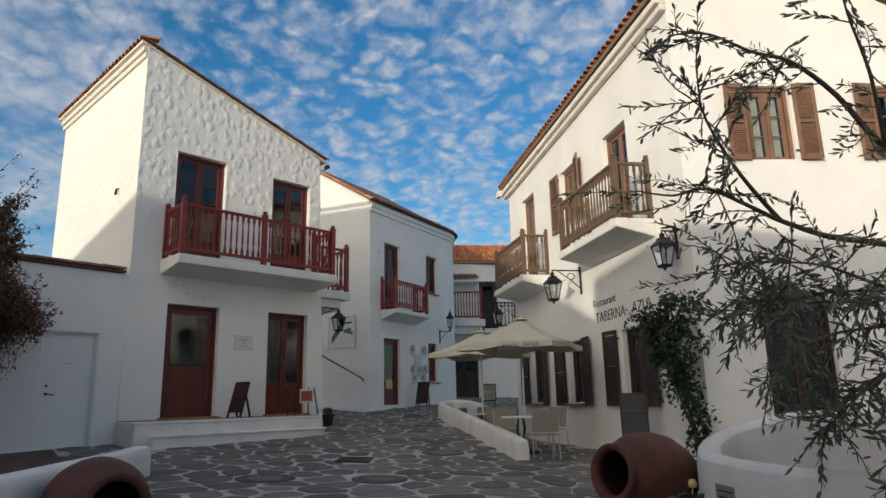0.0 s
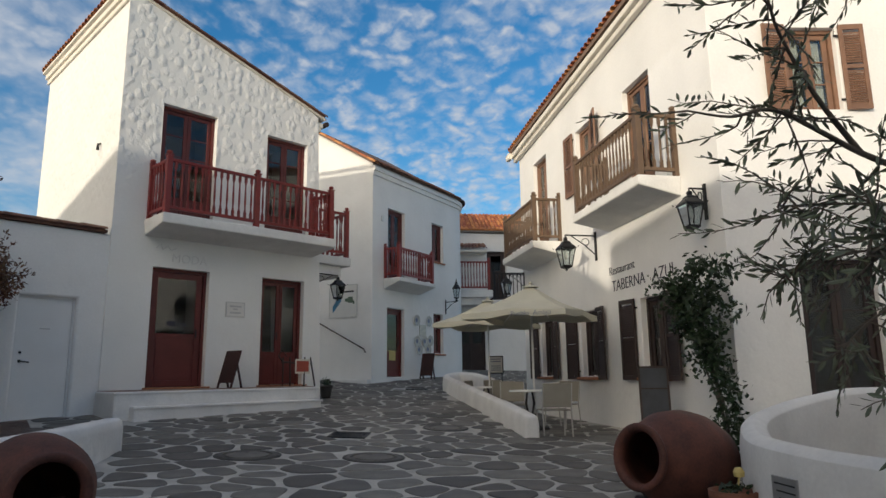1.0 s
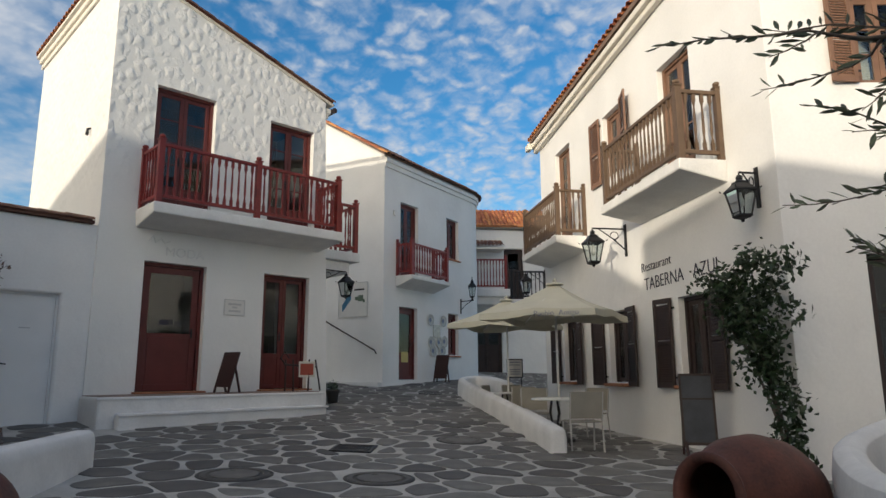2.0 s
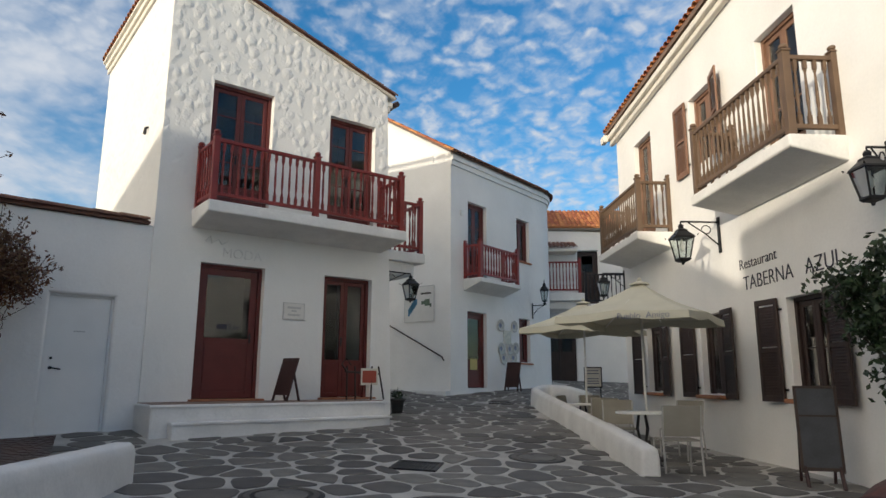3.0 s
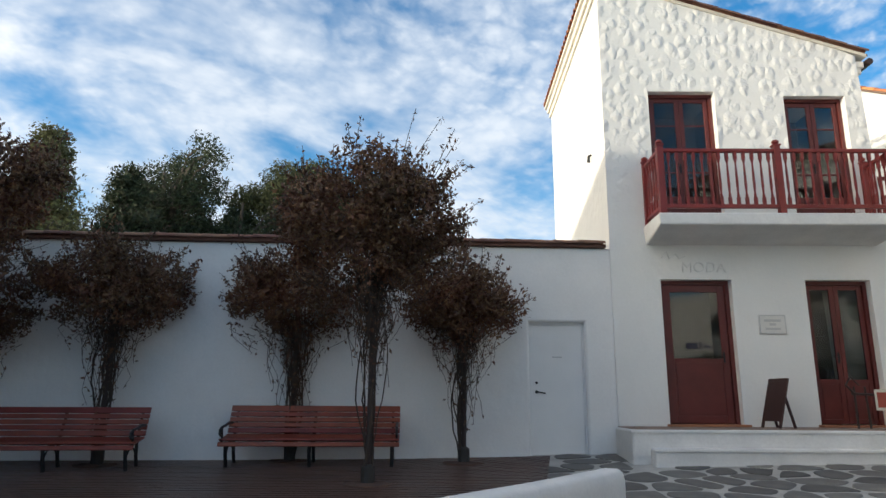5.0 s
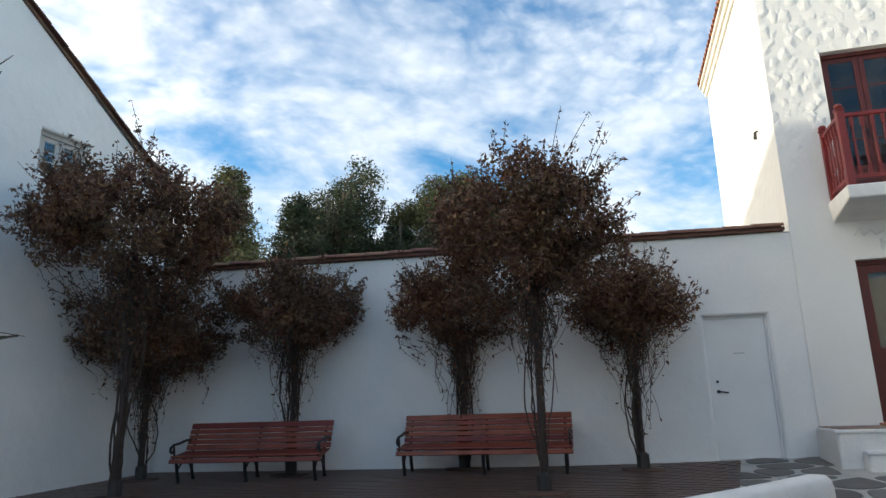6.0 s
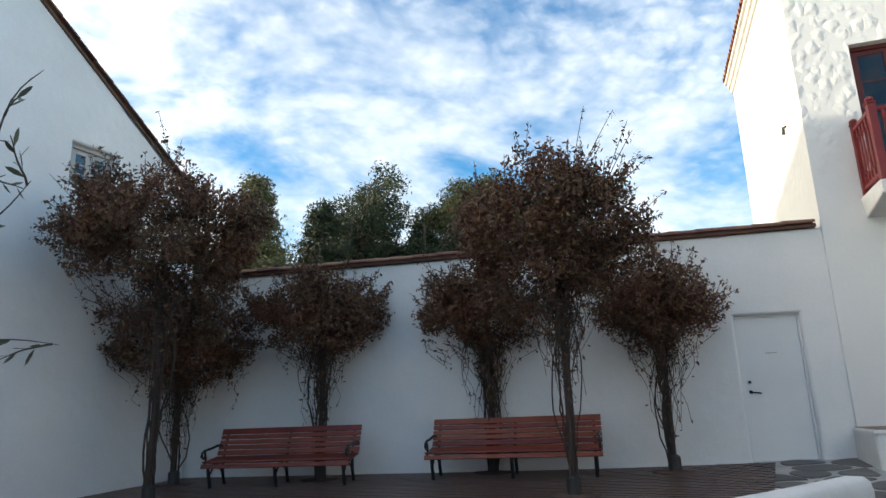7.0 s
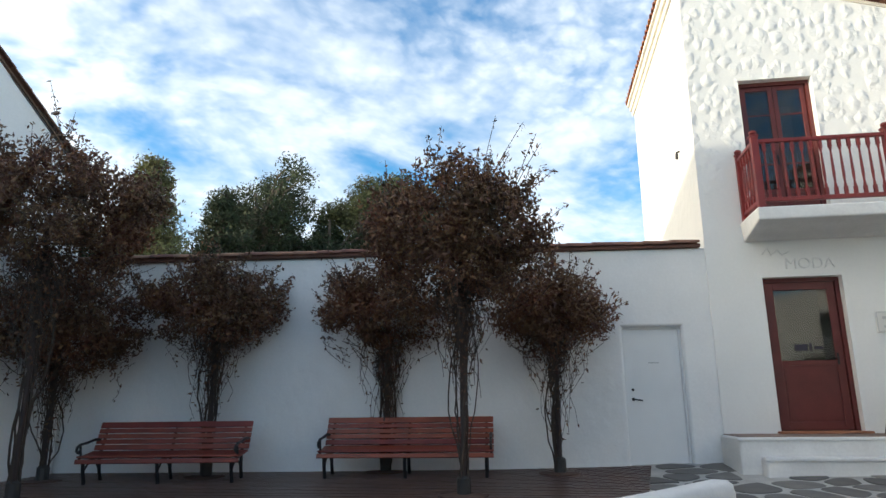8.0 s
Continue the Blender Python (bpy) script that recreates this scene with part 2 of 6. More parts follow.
BLUEINK = mat("blue_grey_lettering", (0.16, 0.18, 0.26), 0.8, 0.15, 5, 60, 0.05, 0.001)
REDPAPER = mat("red_notice", (0.34, 0.07, 0.045), 0.6, 0.15, 6, 60, 0.05, 0.001)
BLUEPRINT = mat("blue_print", (0.07, 0.22, 0.36), 0.6, 0.2, 6, 60, 0.05, 0.001)
GREENPRINT = mat("dark_green_print", (0.10, 0.14, 0.10), 0.6, 0.3, 6, 60, 0.05, 0.001)
YELLOW = mat("yellow_card", (0.55, 0.44, 0.16), 0.6, 0.1, 6, 60, 0.05, 0.001)
CERAMIC = mat("glazed_plate", (0.55, 0.53, 0.48), 0.25, 0.2, 14, 60, 0.05, 0.001, tint=(0.30, 0.30, 0.30))
CURTAIN = mat("pale_curtain", (0.66, 0.62, 0.52), 0.9, 0.12, 6, 90, 0.2, 0.004)
SOIL = mat("dark_soil", (0.085, 0.05, 0.037), 0.95, 0.4, 6, 40, 0.8, 0.02)
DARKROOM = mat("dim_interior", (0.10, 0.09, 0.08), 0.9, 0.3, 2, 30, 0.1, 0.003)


def glass_mat(name, tint, rough=0.03):
    m = bpy.data.materials.new(name); m.use_nodes = True
    nd, lk = m.node_tree.nodes, m.node_tree.links
    nd.remove(nd["Principled BSDF"])
    out = nd["Material Output"]
    tr = nd.new("ShaderNodeBsdfTransparent"); tr.inputs[0].default_value = (*tint, 1)
    gl = nd.new("ShaderNodeBsdfGlossy"); gl.inputs["Roughness"].default_value = rough
    lw = nd.new("ShaderNodeFresnel"); lw.inputs["IOR"].default_value = 1.52
    mx = nd.new("ShaderNodeMixShader")
    nz = nd.new("ShaderNodeTexNoise"); nz.inputs["Scale"].default_value = 1.5
    bp = nd.new("ShaderNodeBump"); bp.inputs["Strength"].default_value = 0.05; bp.inputs["Distance"].default_value = 0.02
    co = nd.new("ShaderNodeTexCoord"); lk.new(co.outputs["Object"], nz.inputs["Vector"])
    lk.new(nz.outputs[0], bp.inputs["Height"]); lk.new(bp.outputs[0], gl.inputs["Normal"])
    lk.new(lw.outputs[0], mx.inputs[0]); lk.new(tr.outputs[0], mx.inputs[1]); lk.new(gl.outputs[0], mx.inputs[2])
    lk.new(mx.outputs[0], out.inputs[0])
    return m


GLASS = glass_mat("window_glass", (0.75, 0.8, 0.8))

# ---- building helpers ----
RND = random.Random(7)


def slope(x, y):
    """Height of the sloping square."""
    x, y = min(max(x, -14), 9), min(max(y, -6), 27)
    d = y - 10
    return (0.0525 * d + 0.0175 * (math.sqrt(d * d + 1.5) - 0.3)) - 0.03 * (x - 0.4)


def terrace_edge(y):
    return 2.90 - 0.077 * (y - 10.2)


def on_terrace(x, y):
    return 10.3 < y < 18.2 and x > terrace_edge(y)


def g(x, y):
    """Height of the ground: the sloping square, and the level terrace beside it."""
    return -0.10 if on_terrace(x, y) else slope(x, y)


def laid(x, y, lift, rz):
    """A pose flat on the sloping ground."""
    sx, sy = (g(x + 0.3, y) - g(x - 0.3, y)) / 0.6, (g(x, y + 0.3) - g(x, y - 0.3)) / 0.6
    turn = Vector((0, 0, 1)).rotation_difference(Vector((-sx, -sy, 1)).normalized()).to_matrix().to_4x4()
    return Matrix.Translation((x, y, g(x, y) + lift)) @ turn @ pose(0, 0, 0, 0, 0, rz)


def thing(name, x, y, z, rz=0, label="", category="", group="", kind=""):
    ob = new(name)
    ob.matrix_basis = pose(x, y, z, 0, 0, rz)
    ob.empty_display_size = 0.2
    return tagged(ob, label, category, group, kind)


def part(name, bm, material, parent=None, label="", smooth=False, loc=None, rz=0, keep=False):
    me = bpy.data.meshes.new(name)
    if isinstance(bm, tuple):
        me.from_pydata(*bm)
    else:
        if not keep:
            bmesh.ops.recalc_face_normals(bm, faces=bm.faces)
        bm.to_mesh(me); bm.free()
    me.materials.append(material)
    if smooth:
        me.polygons.foreach_set("use_smooth", [True] * len(me.polygons))
    ob = new(name, me)
    if parent:
        ob.parent = parent
    if loc is not None:
        ob.matrix_basis = pose(*loc, 0, 0, rz)
    if label:
        ob["label"] = label
    return ob


def again(ob, m, parent=None):
    """Another object on the same mesh."""
    o = bpy.data.objects.new(ob.name.split(".")[0], ob.data)
    scene.collection.objects.link(o)
    o.parent = parent or ob.parent
    o.matrix_basis = m
    if ob.get("label"):
        o["label"] = ob["label"]
    return o


def box(bm, x0, x1, y0, y1, z0, z1, bev=0.0, m=None):
    mid = Matrix.Translation(((x0 + x1) / 2, (y0 + y1) / 2, (z0 + z1) / 2)) @ Matrix.Diagonal((abs(x1 - x0), abs(y1 - y0), abs(z1 - z0), 1))
    r = bmesh.ops.create_cube(bm, size=1, matrix=(m @ mid) if m else mid)
    if bev:
        es = list({e for v in r["verts"] for e in v.link_edges})
        bmesh.ops.bevel(bm, geom=es, offset=bev, segments=2, affect="EDGES", profile=0.5)
    return bm


def boxes(*rows, bev=0.0):
    bm = bmesh.new()
    for r in rows:
        box(bm, *r, bev=bev)
    return bm


def lathe(bm, prof, seg=16, m=None):
    """Turned form from rows of (radius, height)."""
    m = m or Matrix()
    rings = [[bm.verts.new(m @ Vector((r * math.cos(2 * math.pi * i / seg), r * math.sin(2 * math.pi * i / seg), z))) for i in range(seg)] for r, z in prof]
    for a, b in zip(rings, rings[1:]):
        for i in range(seg):
            bm.faces.new((a[i], a[(i + 1) % seg], b[(i + 1) % seg], b[i]))
    for ring in (rings[0], rings[-1]):
        if sum((v.co - ring[0].co).length for v in ring) > 1e-4:
            bm.faces.new(ring)
    return bm


def tube(bm, pts, r0, r1=None, seg=6):
    """A tapering tube along points."""
    r1 = r0 if r1 is None else r1
    pts = [Vector(p) for p in pts]
    last, n = None, len(pts)
    for i, p in enumerate(pts):
        d = (pts[min(i + 1, n - 1)] - pts[max(i - 1, 0)]).normalized()
        a = d.orthogonal().normalized() if last is None else (axis - d * axis.dot(d)).normalized()
        axis = a
        b = d.cross(a)
        r = r0 + (r1 - r0) * i / max(n - 1, 1)
        ring = [bm.verts.new(p + (a * math.cos(2 * math.pi * k / seg) + b * math.sin(2 * math.pi * k / seg)) * r) for k in range(seg)]
        if last:
            for k in range(seg):
                bm.faces.new((last[k], last[(k + 1) % seg], ring[(k + 1) % seg], ring[k]))
        else:
            bm.faces.new(ring)
        last = ring
    bm.faces.new(last)
    return bm


def shell(foot, z0, top, holes, thick=0.28):
    """Outer wall sheet round a plan, with openings: holes[i] are (s0, s1, z0, z1) on the edge that begins at corner i."""
    bm = bmesh.new()
    zs = sorted({z0} | {z for hs in holes.values() for h in hs for z in h[2:]})
    n = len(foot)
    for i in range(n):
        a, b = Vector(foot[i]), Vector(foot[(i + 1) % n])
        ln = (b - a).length
        hs = holes.get(i, [])
        ss = sorted({0, ln} | {s for h in hs for s in h[:2]})
        for s0, s1 in zip(ss, ss[1:]):
            p, q = a + (b - a) * (s0 / ln), a + (b - a) * (s1 / ln)
            for j, zl in enumerate(zs):
                zh = zs[j + 1] if j + 1 < len(zs) else None
                if zh is not None and any(h[0] - 1e-6 <= s0 and s1 <= h[1] + 1e-6 and h[2] - 1e-6 <= zl and zh <= h[3] + 1e-6 for h in hs):
                    continue
                tp, tq = (top(p), top(q)) if zh is None else (zh, zh)
                bm.faces.new([bm.verts.new(c) for c in ((p.x, p.y, zl), (q.x, q.y, zl), (q.x, q.y, tq), (p.x, p.y, tp))])
    bmesh.ops.remove_doubles(bm, verts=bm.verts, dist=1e-4)
    return bm


def walls(name, bm, material, parent, thick=0.28, bev=0.05, label=""):
    ob = part(name, bm, material, parent, label, keep=True)
    so = ob.modifiers.new("thick", "SOLIDIFY"); so.thickness, so.offset, so.use_even_offset = thick, -1, True
    be = ob.modifiers.new("soft", "BEVEL"); be.width, be.segments, be.limit_method, be.angle_limit = bev, 3, "ANGLE", radians(35)
    for p in ob.data.polygons:
        p.use_smooth = True
    wn_ = ob.modifiers.new("normals", "WEIGHTED_NORMAL"); wn_.keep_sharp = True
    return ob


def glazed(parent, name, s0, s1, z0, z1, material, leaves=2, rows=2, panel=0.35, y=0.14, curtain=False, label="", handle=True):
    """A glazed door or casement set back in its opening, seen from -y. panel: share of the height that is solid below."""
    w = part(name, boxes((s0, s0 + 0.06, y - 0.03, y + 0.06, z0, z1), (s1 - 0.06, s1, y - 0.03, y + 0.06, z0, z1), (s0 + 0.06, s1 - 0.06, y - 0.03, y + 0.06, z1 - 0.06, z1)), material, parent, label)
    a, b = s0 + 0.064, s1 - 0.064
    lw = (b - a) / leaves
    for i in range(leaves):
        l0, l1 = a + i * lw + 0.003, a + (i + 1) * lw - 0.003
        st = 0.072 if leaves > 1 else 0.115
        zb = z0 + 0.02 + (z1 - z0) * panel
        bm = boxes((l0, l0 + st, y, y + 0.045, z0 + 0.015, z1 - 0.065), (l1 - st, l1, y, y + 0.045, z0 + 0.015, z1 - 0.065),
                   (l0 + st, l1 - st, y, y + 0.045, z1 - 0.065 - st, z1 - 0.065), (l0 + st, l1 - st, y, y + 0.045, z0 + 0.015, z0 + 0.015 + st), bev=0.006)
        if panel > 0.05:
            box(bm, l0 + st, l1 - st, y, y + 0.045, zb - 0.07, zb)
            box(bm, l0 + st, l1 - st, y + 0.015, y + 0.03, z0 + 0.015 + st, zb - 0.07)
            box(bm, l0 + st + 0.03, l1 - st - 0.03, y + 0.006, y + 0.016, z0 + 0.045 + st, zb - 0.1)
        else:
            zb = z0 + 0.015 + st
        zt = z1 - 0.065 - st
        for r in range(1, rows):
            zz = zb + (zt - zb) * r / rows
            box(bm, l0 + st, l1 - st, y + 0.01, y + 0.035, zz - 0.011, zz + 0.011)
        leaf = part("leaf", bm, material, w)
        pane = part("pane", boxes((l0 + st, l1 - st, y + 0.018, y + 0.024, zb, zt)), GLASS, w, "clear glass pane")
        pane.visible_shadow = False
        if curtain:
            bm = bmesh.new()
            n = 18
            vs = [[bm.verts.new((l0 + st + (l1 - l0 - 2 * st) * k / n, y + 0.09 + 0.012 * math.sin(k * 1.9), z)) for k in range(n + 1)] for z in (zb - 0.05, zt + 0.02)]
            for k in range(n):
                bm.faces.new((vs[0][k], vs[0][k + 1], vs[1][k + 1], vs[1][k]))
            part("curtain", bm, CURTAIN, w, "pale curtain")
    if handle:
        hx = (a + lw - 0.045) if leaves > 1 else (b - 0.09)
        bm = boxes((hx - 0.015, hx + 0.015, y - 0.012, y, z0 + 0.95, z0 + 1.12), bev=0.003)
        tube(bm, [(hx, y - 0.01, z0 + 1.05), (hx, y - 0.05, z0 + 1.05), (hx - 0.1, y - 0.055, z0 + 1.05)], 0.009)
        part("handle", bm, IRON, w, "dark metal handle")
    # added box behind the opening; its dark colour stands in for a dim room
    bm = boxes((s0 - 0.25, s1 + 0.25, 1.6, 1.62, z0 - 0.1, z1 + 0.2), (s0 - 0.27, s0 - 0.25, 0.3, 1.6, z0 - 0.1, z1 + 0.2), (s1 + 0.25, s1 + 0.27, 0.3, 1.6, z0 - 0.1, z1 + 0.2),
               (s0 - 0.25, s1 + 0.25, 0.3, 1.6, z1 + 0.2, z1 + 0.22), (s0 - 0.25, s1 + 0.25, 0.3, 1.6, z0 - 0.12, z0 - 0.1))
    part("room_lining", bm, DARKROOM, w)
    return w


def shutter(parent, x, z0, z1, width, swing, material, name="shutter"):
    """A louvred leaf hinged at x on the face y = 0; swing in degrees from flat against the wall (the sign says the side)."""
    side = 1 if swing >= 0 else -1
    ob = new(name); ob.parent = parent; ob.matrix_basis = pose(x, -0.02, 0, 0, 0, -swing)
    s = side
    bm = bmesh.new()
    for a, b in ((0.0, 0.06), (width - 0.06, width)):
        box(bm, *sorted((a * s, b * s)), -0.04, -0.005, z0, z1, bev=0.005)
    for a, b in ((z0, z0 + 0.08), (z1 - 0.08, z1), ((z0 + z1) / 2 - 0.03, (z0 + z1) / 2 + 0.03)):
        box(bm, *sorted((0.06 * s, (width - 0.06) * s)), -0.038, -0.007, a, b)
    part("leaf_frame", bm, material, ob)
    bm = bmesh.new()
    z = z0 + 0.1
    while z < z1 - 0.1:
        if abs(z - (z0 + z1) / 2) > 0.04:
            box(bm, *sorted((0.06 * s, (width - 0.06) * s)), -0.02, 0.02, -0.004, 0.004, m=Matrix.Translation((0, -0.022, z)) @ Matrix.Rotation(radians(62), 4, "X"))
        z += 0.038
    tagged(part("louvres", bm, material, ob), kind="stuff")
    for zz in (z0 + 0.15, z1 - 0.18):
        part("hinge", boxes((*sorted((-0.06 * s, 0.03 * s)), -0.012, 0.0, zz, zz + 0.03)), IRON, ob)
    return ob


def baluster_mesh(h, r):
    bm = bmesh.new()
    box(bm, -r, r, -r, r, 0, h * 0.14)
    box(bm, -r, r, -r, r, h * 0.86, h)
    lathe(bm, [(r * 0.7, h * 0.14), (r * 1.05, h * 0.17), (r * 0.62, h * 0.22), (r * 1.0, h * 0.36), (r * 0.85, h * 0.6), (r * 0.6, h * 0.8), (r * 1.05, h * 0.84), (r * 0.7, h * 0.86)], 8)
    return bm


def post_mesh(h, r):
    bm = bmesh.new()
    box(bm, -r, r, -r, r, 0, h - 0.10, bev=0.006)
    box(bm, -r * 1.25, r * 1.25, -r * 1.25, r * 1.25, h - 0.10, h - 0.075, bev=0.004)
    lathe(bm, [(r * 0.6, h - 0.075), (r * 0.55, h - 0.06), (r * 1.05, h - 0.045), (r * 1.1, h - 0.02), (r * 0.7, h), (0.001, h + 0.006)], 10)
    return bm


def railing(parent, runs, z, h, material, gap=0.13, r=0.022, mid=True):
    """Posts, rails and balusters along the plan runs of a balcony; every corner carries a post."""
    bal = post = None
    posts = []
    for i, (a, b) in enumerate(runs):
        a, b = Vector((*a, z)), Vector((*b, z))
        d = (b - a).normalized(); ln = (b - a).length
        ang = math.degrees(math.atan2(d.y, d.x))
        mm = pose(a.x, a.y, a.z, 0, 0, ang)
        rail = part("top_rail", box(bmesh.new(), 0, ln, -0.035, 0.035, h - 0.06, h, bev=0.012), material, parent, "", loc=(a.x, a.y, a.z), rz=ang)
        part("bottom_rail", box(bmesh.new(), 0, ln, -0.03, 0.03, 0.09, 0.15, bev=0.008), material, parent, "", loc=(a.x, a.y, a.z), rz=ang)
        n = max(2, round(ln / gap))
        for k in range(1, n):
            m = pose(*(a + d * (ln * k / n) + Vector((0, 0, 0.15))), 0, 0, ang)
            if bal is None:
                bal = part("baluster", baluster_mesh(h - 0.21, r), material, parent); bal.matrix_basis = m
            else:
                again(bal, m)
        ends = [a, b] + ([(a + b) / 2] if ln > 2.4 and mid else [])
        for p in ends:
            if all((p - q).length > 0.05 for q in posts):
                posts.append(p)
                m = pose(p.x, p.y, p.z + 0.004, 0, 0, ang)
                if post is None:
                    post = part("post", post_mesh(h + 0.14, 0.05), material, parent); post.matrix_basis = m
                else:
                    again(post, m)


def balcony(parent, s0, s1, out, z, material, wall_back=0.0, h=1.05, thick=0.2, taper=0.14, gap=0.13, mid=True, label="white balcony slab with rounded edge"):
    """A slab with a tapered underside and its railing on three sides, in front of the face y = 0."""
    bm = bmesh.new()
    zs = ((0.0, z - thick - taper, z), (out, z - thick, z))
    v = []
    for s in (s0, s1):
        v.append([bm.verts.new((s, wall_back, z)), bm.verts.new((s, -out, z)), bm.verts.new((s, -out, z - thick)), bm.verts.new((s + (0.03 if s == s0 else -0.03), wall_back, z - thick - taper))])
    bm.faces.new(v[0]); bm.faces.new(v[1])
    for k in range(4):
        bm.faces.new((v[0][k], v[0][(k + 1) % 4], v[1][(k + 1) % 4], v[1][k]))
    slab = part("balcony", bm, PLINTH, parent, label)
    be = slab.modifiers.new("soft", "BEVEL"); be.width, be.segments = 0.025, 3
    e = 0.09
    railing(slab, [((s0 + e, -0.02), (s0 + e, -out + e)), ((s0 + e, -out + e), (s1 - e, -out + e)), ((s1 - e, -out + e), (s1 - e, -0.02))], z, h, material, gap, mid=mid)
    return slab


def tile_mesh(ln=0.38, r=0.085, taper=0.85, t=0.014, seg=7):
    """A barrel tile lying along +y, its crown up."""
    bm = bmesh.new()
    rows = []
    for y, k in ((0, 1.0), (ln, taper)):
        rows.append([[bm.verts.new((math.cos(math.pi * i / seg) * (r * k - o), y, math.sin(math.pi * i / seg) * (r * k - o) * 0.8)) for i in range(seg + 1)] for o in (0, t)])
    for i in range(seg):
        bm.faces.new((rows[0][0][i], rows[0][0][i + 1], rows[1][0][i + 1], rows[1][0][i]))
        bm.faces.new((rows[0][1][i], rows[1][1][i], rows[1][1][i + 1], rows[0][1][i + 1]))
        for row in rows:
            bm.faces.new((row[0][i], row[1][i], row[1][i + 1], row[0][i + 1]))
    for i in (0, seg):
        bm.faces.new((rows[0][0][i], rows[1][0][i], rows[1][1][i], rows[0][1][i]))
    return bm


def tile_run(parent, a, b, fall, n, material, courses=1, lift=0.0):
    """Barrel tiles side by side from a to b, each running up the roof against fall (a unit vector downhill)."""
    a, b, fall = Vector(a), Vector(b), Vector(fall).normalized()
    y = -fall
    x = (b - a).normalized(); x = (x - y * x.dot(y)).normalized()
    zz = x.cross(y)
    if zz.z < 0:
        x, zz = -x, -zz
    rot = Matrix((x, y, zz)).transposed().to_4x4()
    first = None
    step = (b - a).length / n
    for c in range(courses):
        for i in range(n):
            p = a + (b - a) * ((i + 0.5) / n) + y * (0.33 * c) + zz * (lift + 0.012 * c + RND.uniform(-0.006, 0.006))
            m = Matrix.Translation(p) @ rot @ Matrix.Rotation(RND.uniform(-0.05, 0.05), 4, "Z")
            if first is None:
                first = part("tile", tile_mesh(0.40, step * 0.52), material, parent); first.matrix_basis = m
            else:
                again(first, m)


def lantern(x, y, z, face, reach=0.42, arm=True, label="black iron lantern on a wall bracket", scale=1.0, side=1):
    """A lantern that hangs from a bracket; face: the way, in degrees, in which the arm leaves the wall; z: the arm's height."""
    t = thing("wall_lantern", x, y, z, face, label, "wall lamp", "wall lanterns")
    t.scale = (scale,) * 3
    bm = boxes((0, 0.02, -0.025, 0.025, -0.36, 0.06), bev=0.004)
    part("wall_plate", bm, IRON, t)
    bm = bmesh.new()
    tube(bm, [(0.01, 0, 0), (reach, 0, 0)], 0.012)
    tube(bm, [(0.01, 0, -0.28), (reach * 0.4, 0, -0.13), (reach * 0.8, 0, -0.01)], 0.008)
    tube(bm, [(reach * (0.35 + 0.12 * math.cos(a * 0.6)), 0, -0.09 + 0.05 * math.sin(a * 0.6)) for a in range(9)], 0.006)
    part("bracket_arm", bm, IRON, t)
    x0, zt = reach, -0.05
    bm = bmesh.new()
    tube(bm, [(x0, 0, 0.0), (x0, 0, zt)], 0.008)
    lathe(bm, [(0.02, zt + 0.02), (0.035, zt), (0.03, zt - 0.03), (0.075, zt - 0.05), (0.08, zt - 0.07), (0.155, zt - 0.13), (0.165, zt - 0.15), (0.15, zt - 0.155)], 4, Matrix.Translation((x0, 0, 0)) @ Matrix.Rotation(radians(45), 4, "Z"))
    for k in range(4):
        ca, sa = math.cos(radians(45 + 90 * k)), math.sin(radians(45 + 90 * k))
        tube(bm, [(x0 + ca * 0.185, sa * 0.185, zt - 0.135), (x0 + ca * 0.2, sa * 0.2, zt - 0.12)], 0.01, 0.004, 5)
    part("hood", bm, IRON, t)
    top, bot, zb = 0.145, 0.085, zt - 0.40
    bm = bmesh.new()
    for k in range(4):
        a0 = radians(45 + 90 * k)
        tube(bm, [(x0 + top * math.cos(a0), top * math.sin(a0), zt - 0.15), (x0 + bot * math.cos(a0), bot * math.sin(a0), zb)], 0.009, 0.009, 5)
    lathe(bm, [(bot * 1.12, zb + 0.015), (bot * 1.18, zb), (bot * 0.9, zb - 0.02), (0.02, zb - 0.035), (0.012, zb - 0.06)], 4, Matrix.Translation((x0, 0, 0)) @ Matrix.Rotation(radians(45), 4, "Z"))
    part("lantern_cage", bm, IRON, t)
    for k in range(4):
        a0, a1 = radians(45 + 90 * k), radians(135 + 90 * k)
        bm = bmesh.new()
        c = [bm.verts.new((x0 + r * 0.97 * math.cos(a), r * 0.97 * math.sin(a), zz)) for a, r, zz in ((a0, top, zt - 0.155), (a1, top, zt - 0.155), (a1, bot, zb), (a0, bot, zb))]
        bm.faces.new(c)
        o = part("pane", bm, GLASS, t); o.visible_shadow = False
    bm = bmesh.new(); lathe(bm, [(0.012, zt - 0.16), (0.012, zt - 0.2), (0.03, zt - 0.24), (0.028, zt - 0.29), (0.005, zt - 0.31)], 8, Matrix.Translation((x0, 0, 0)))
    part("bulb", bm, WHITEMETAL, t, "white unlit bulb", True)
    return t


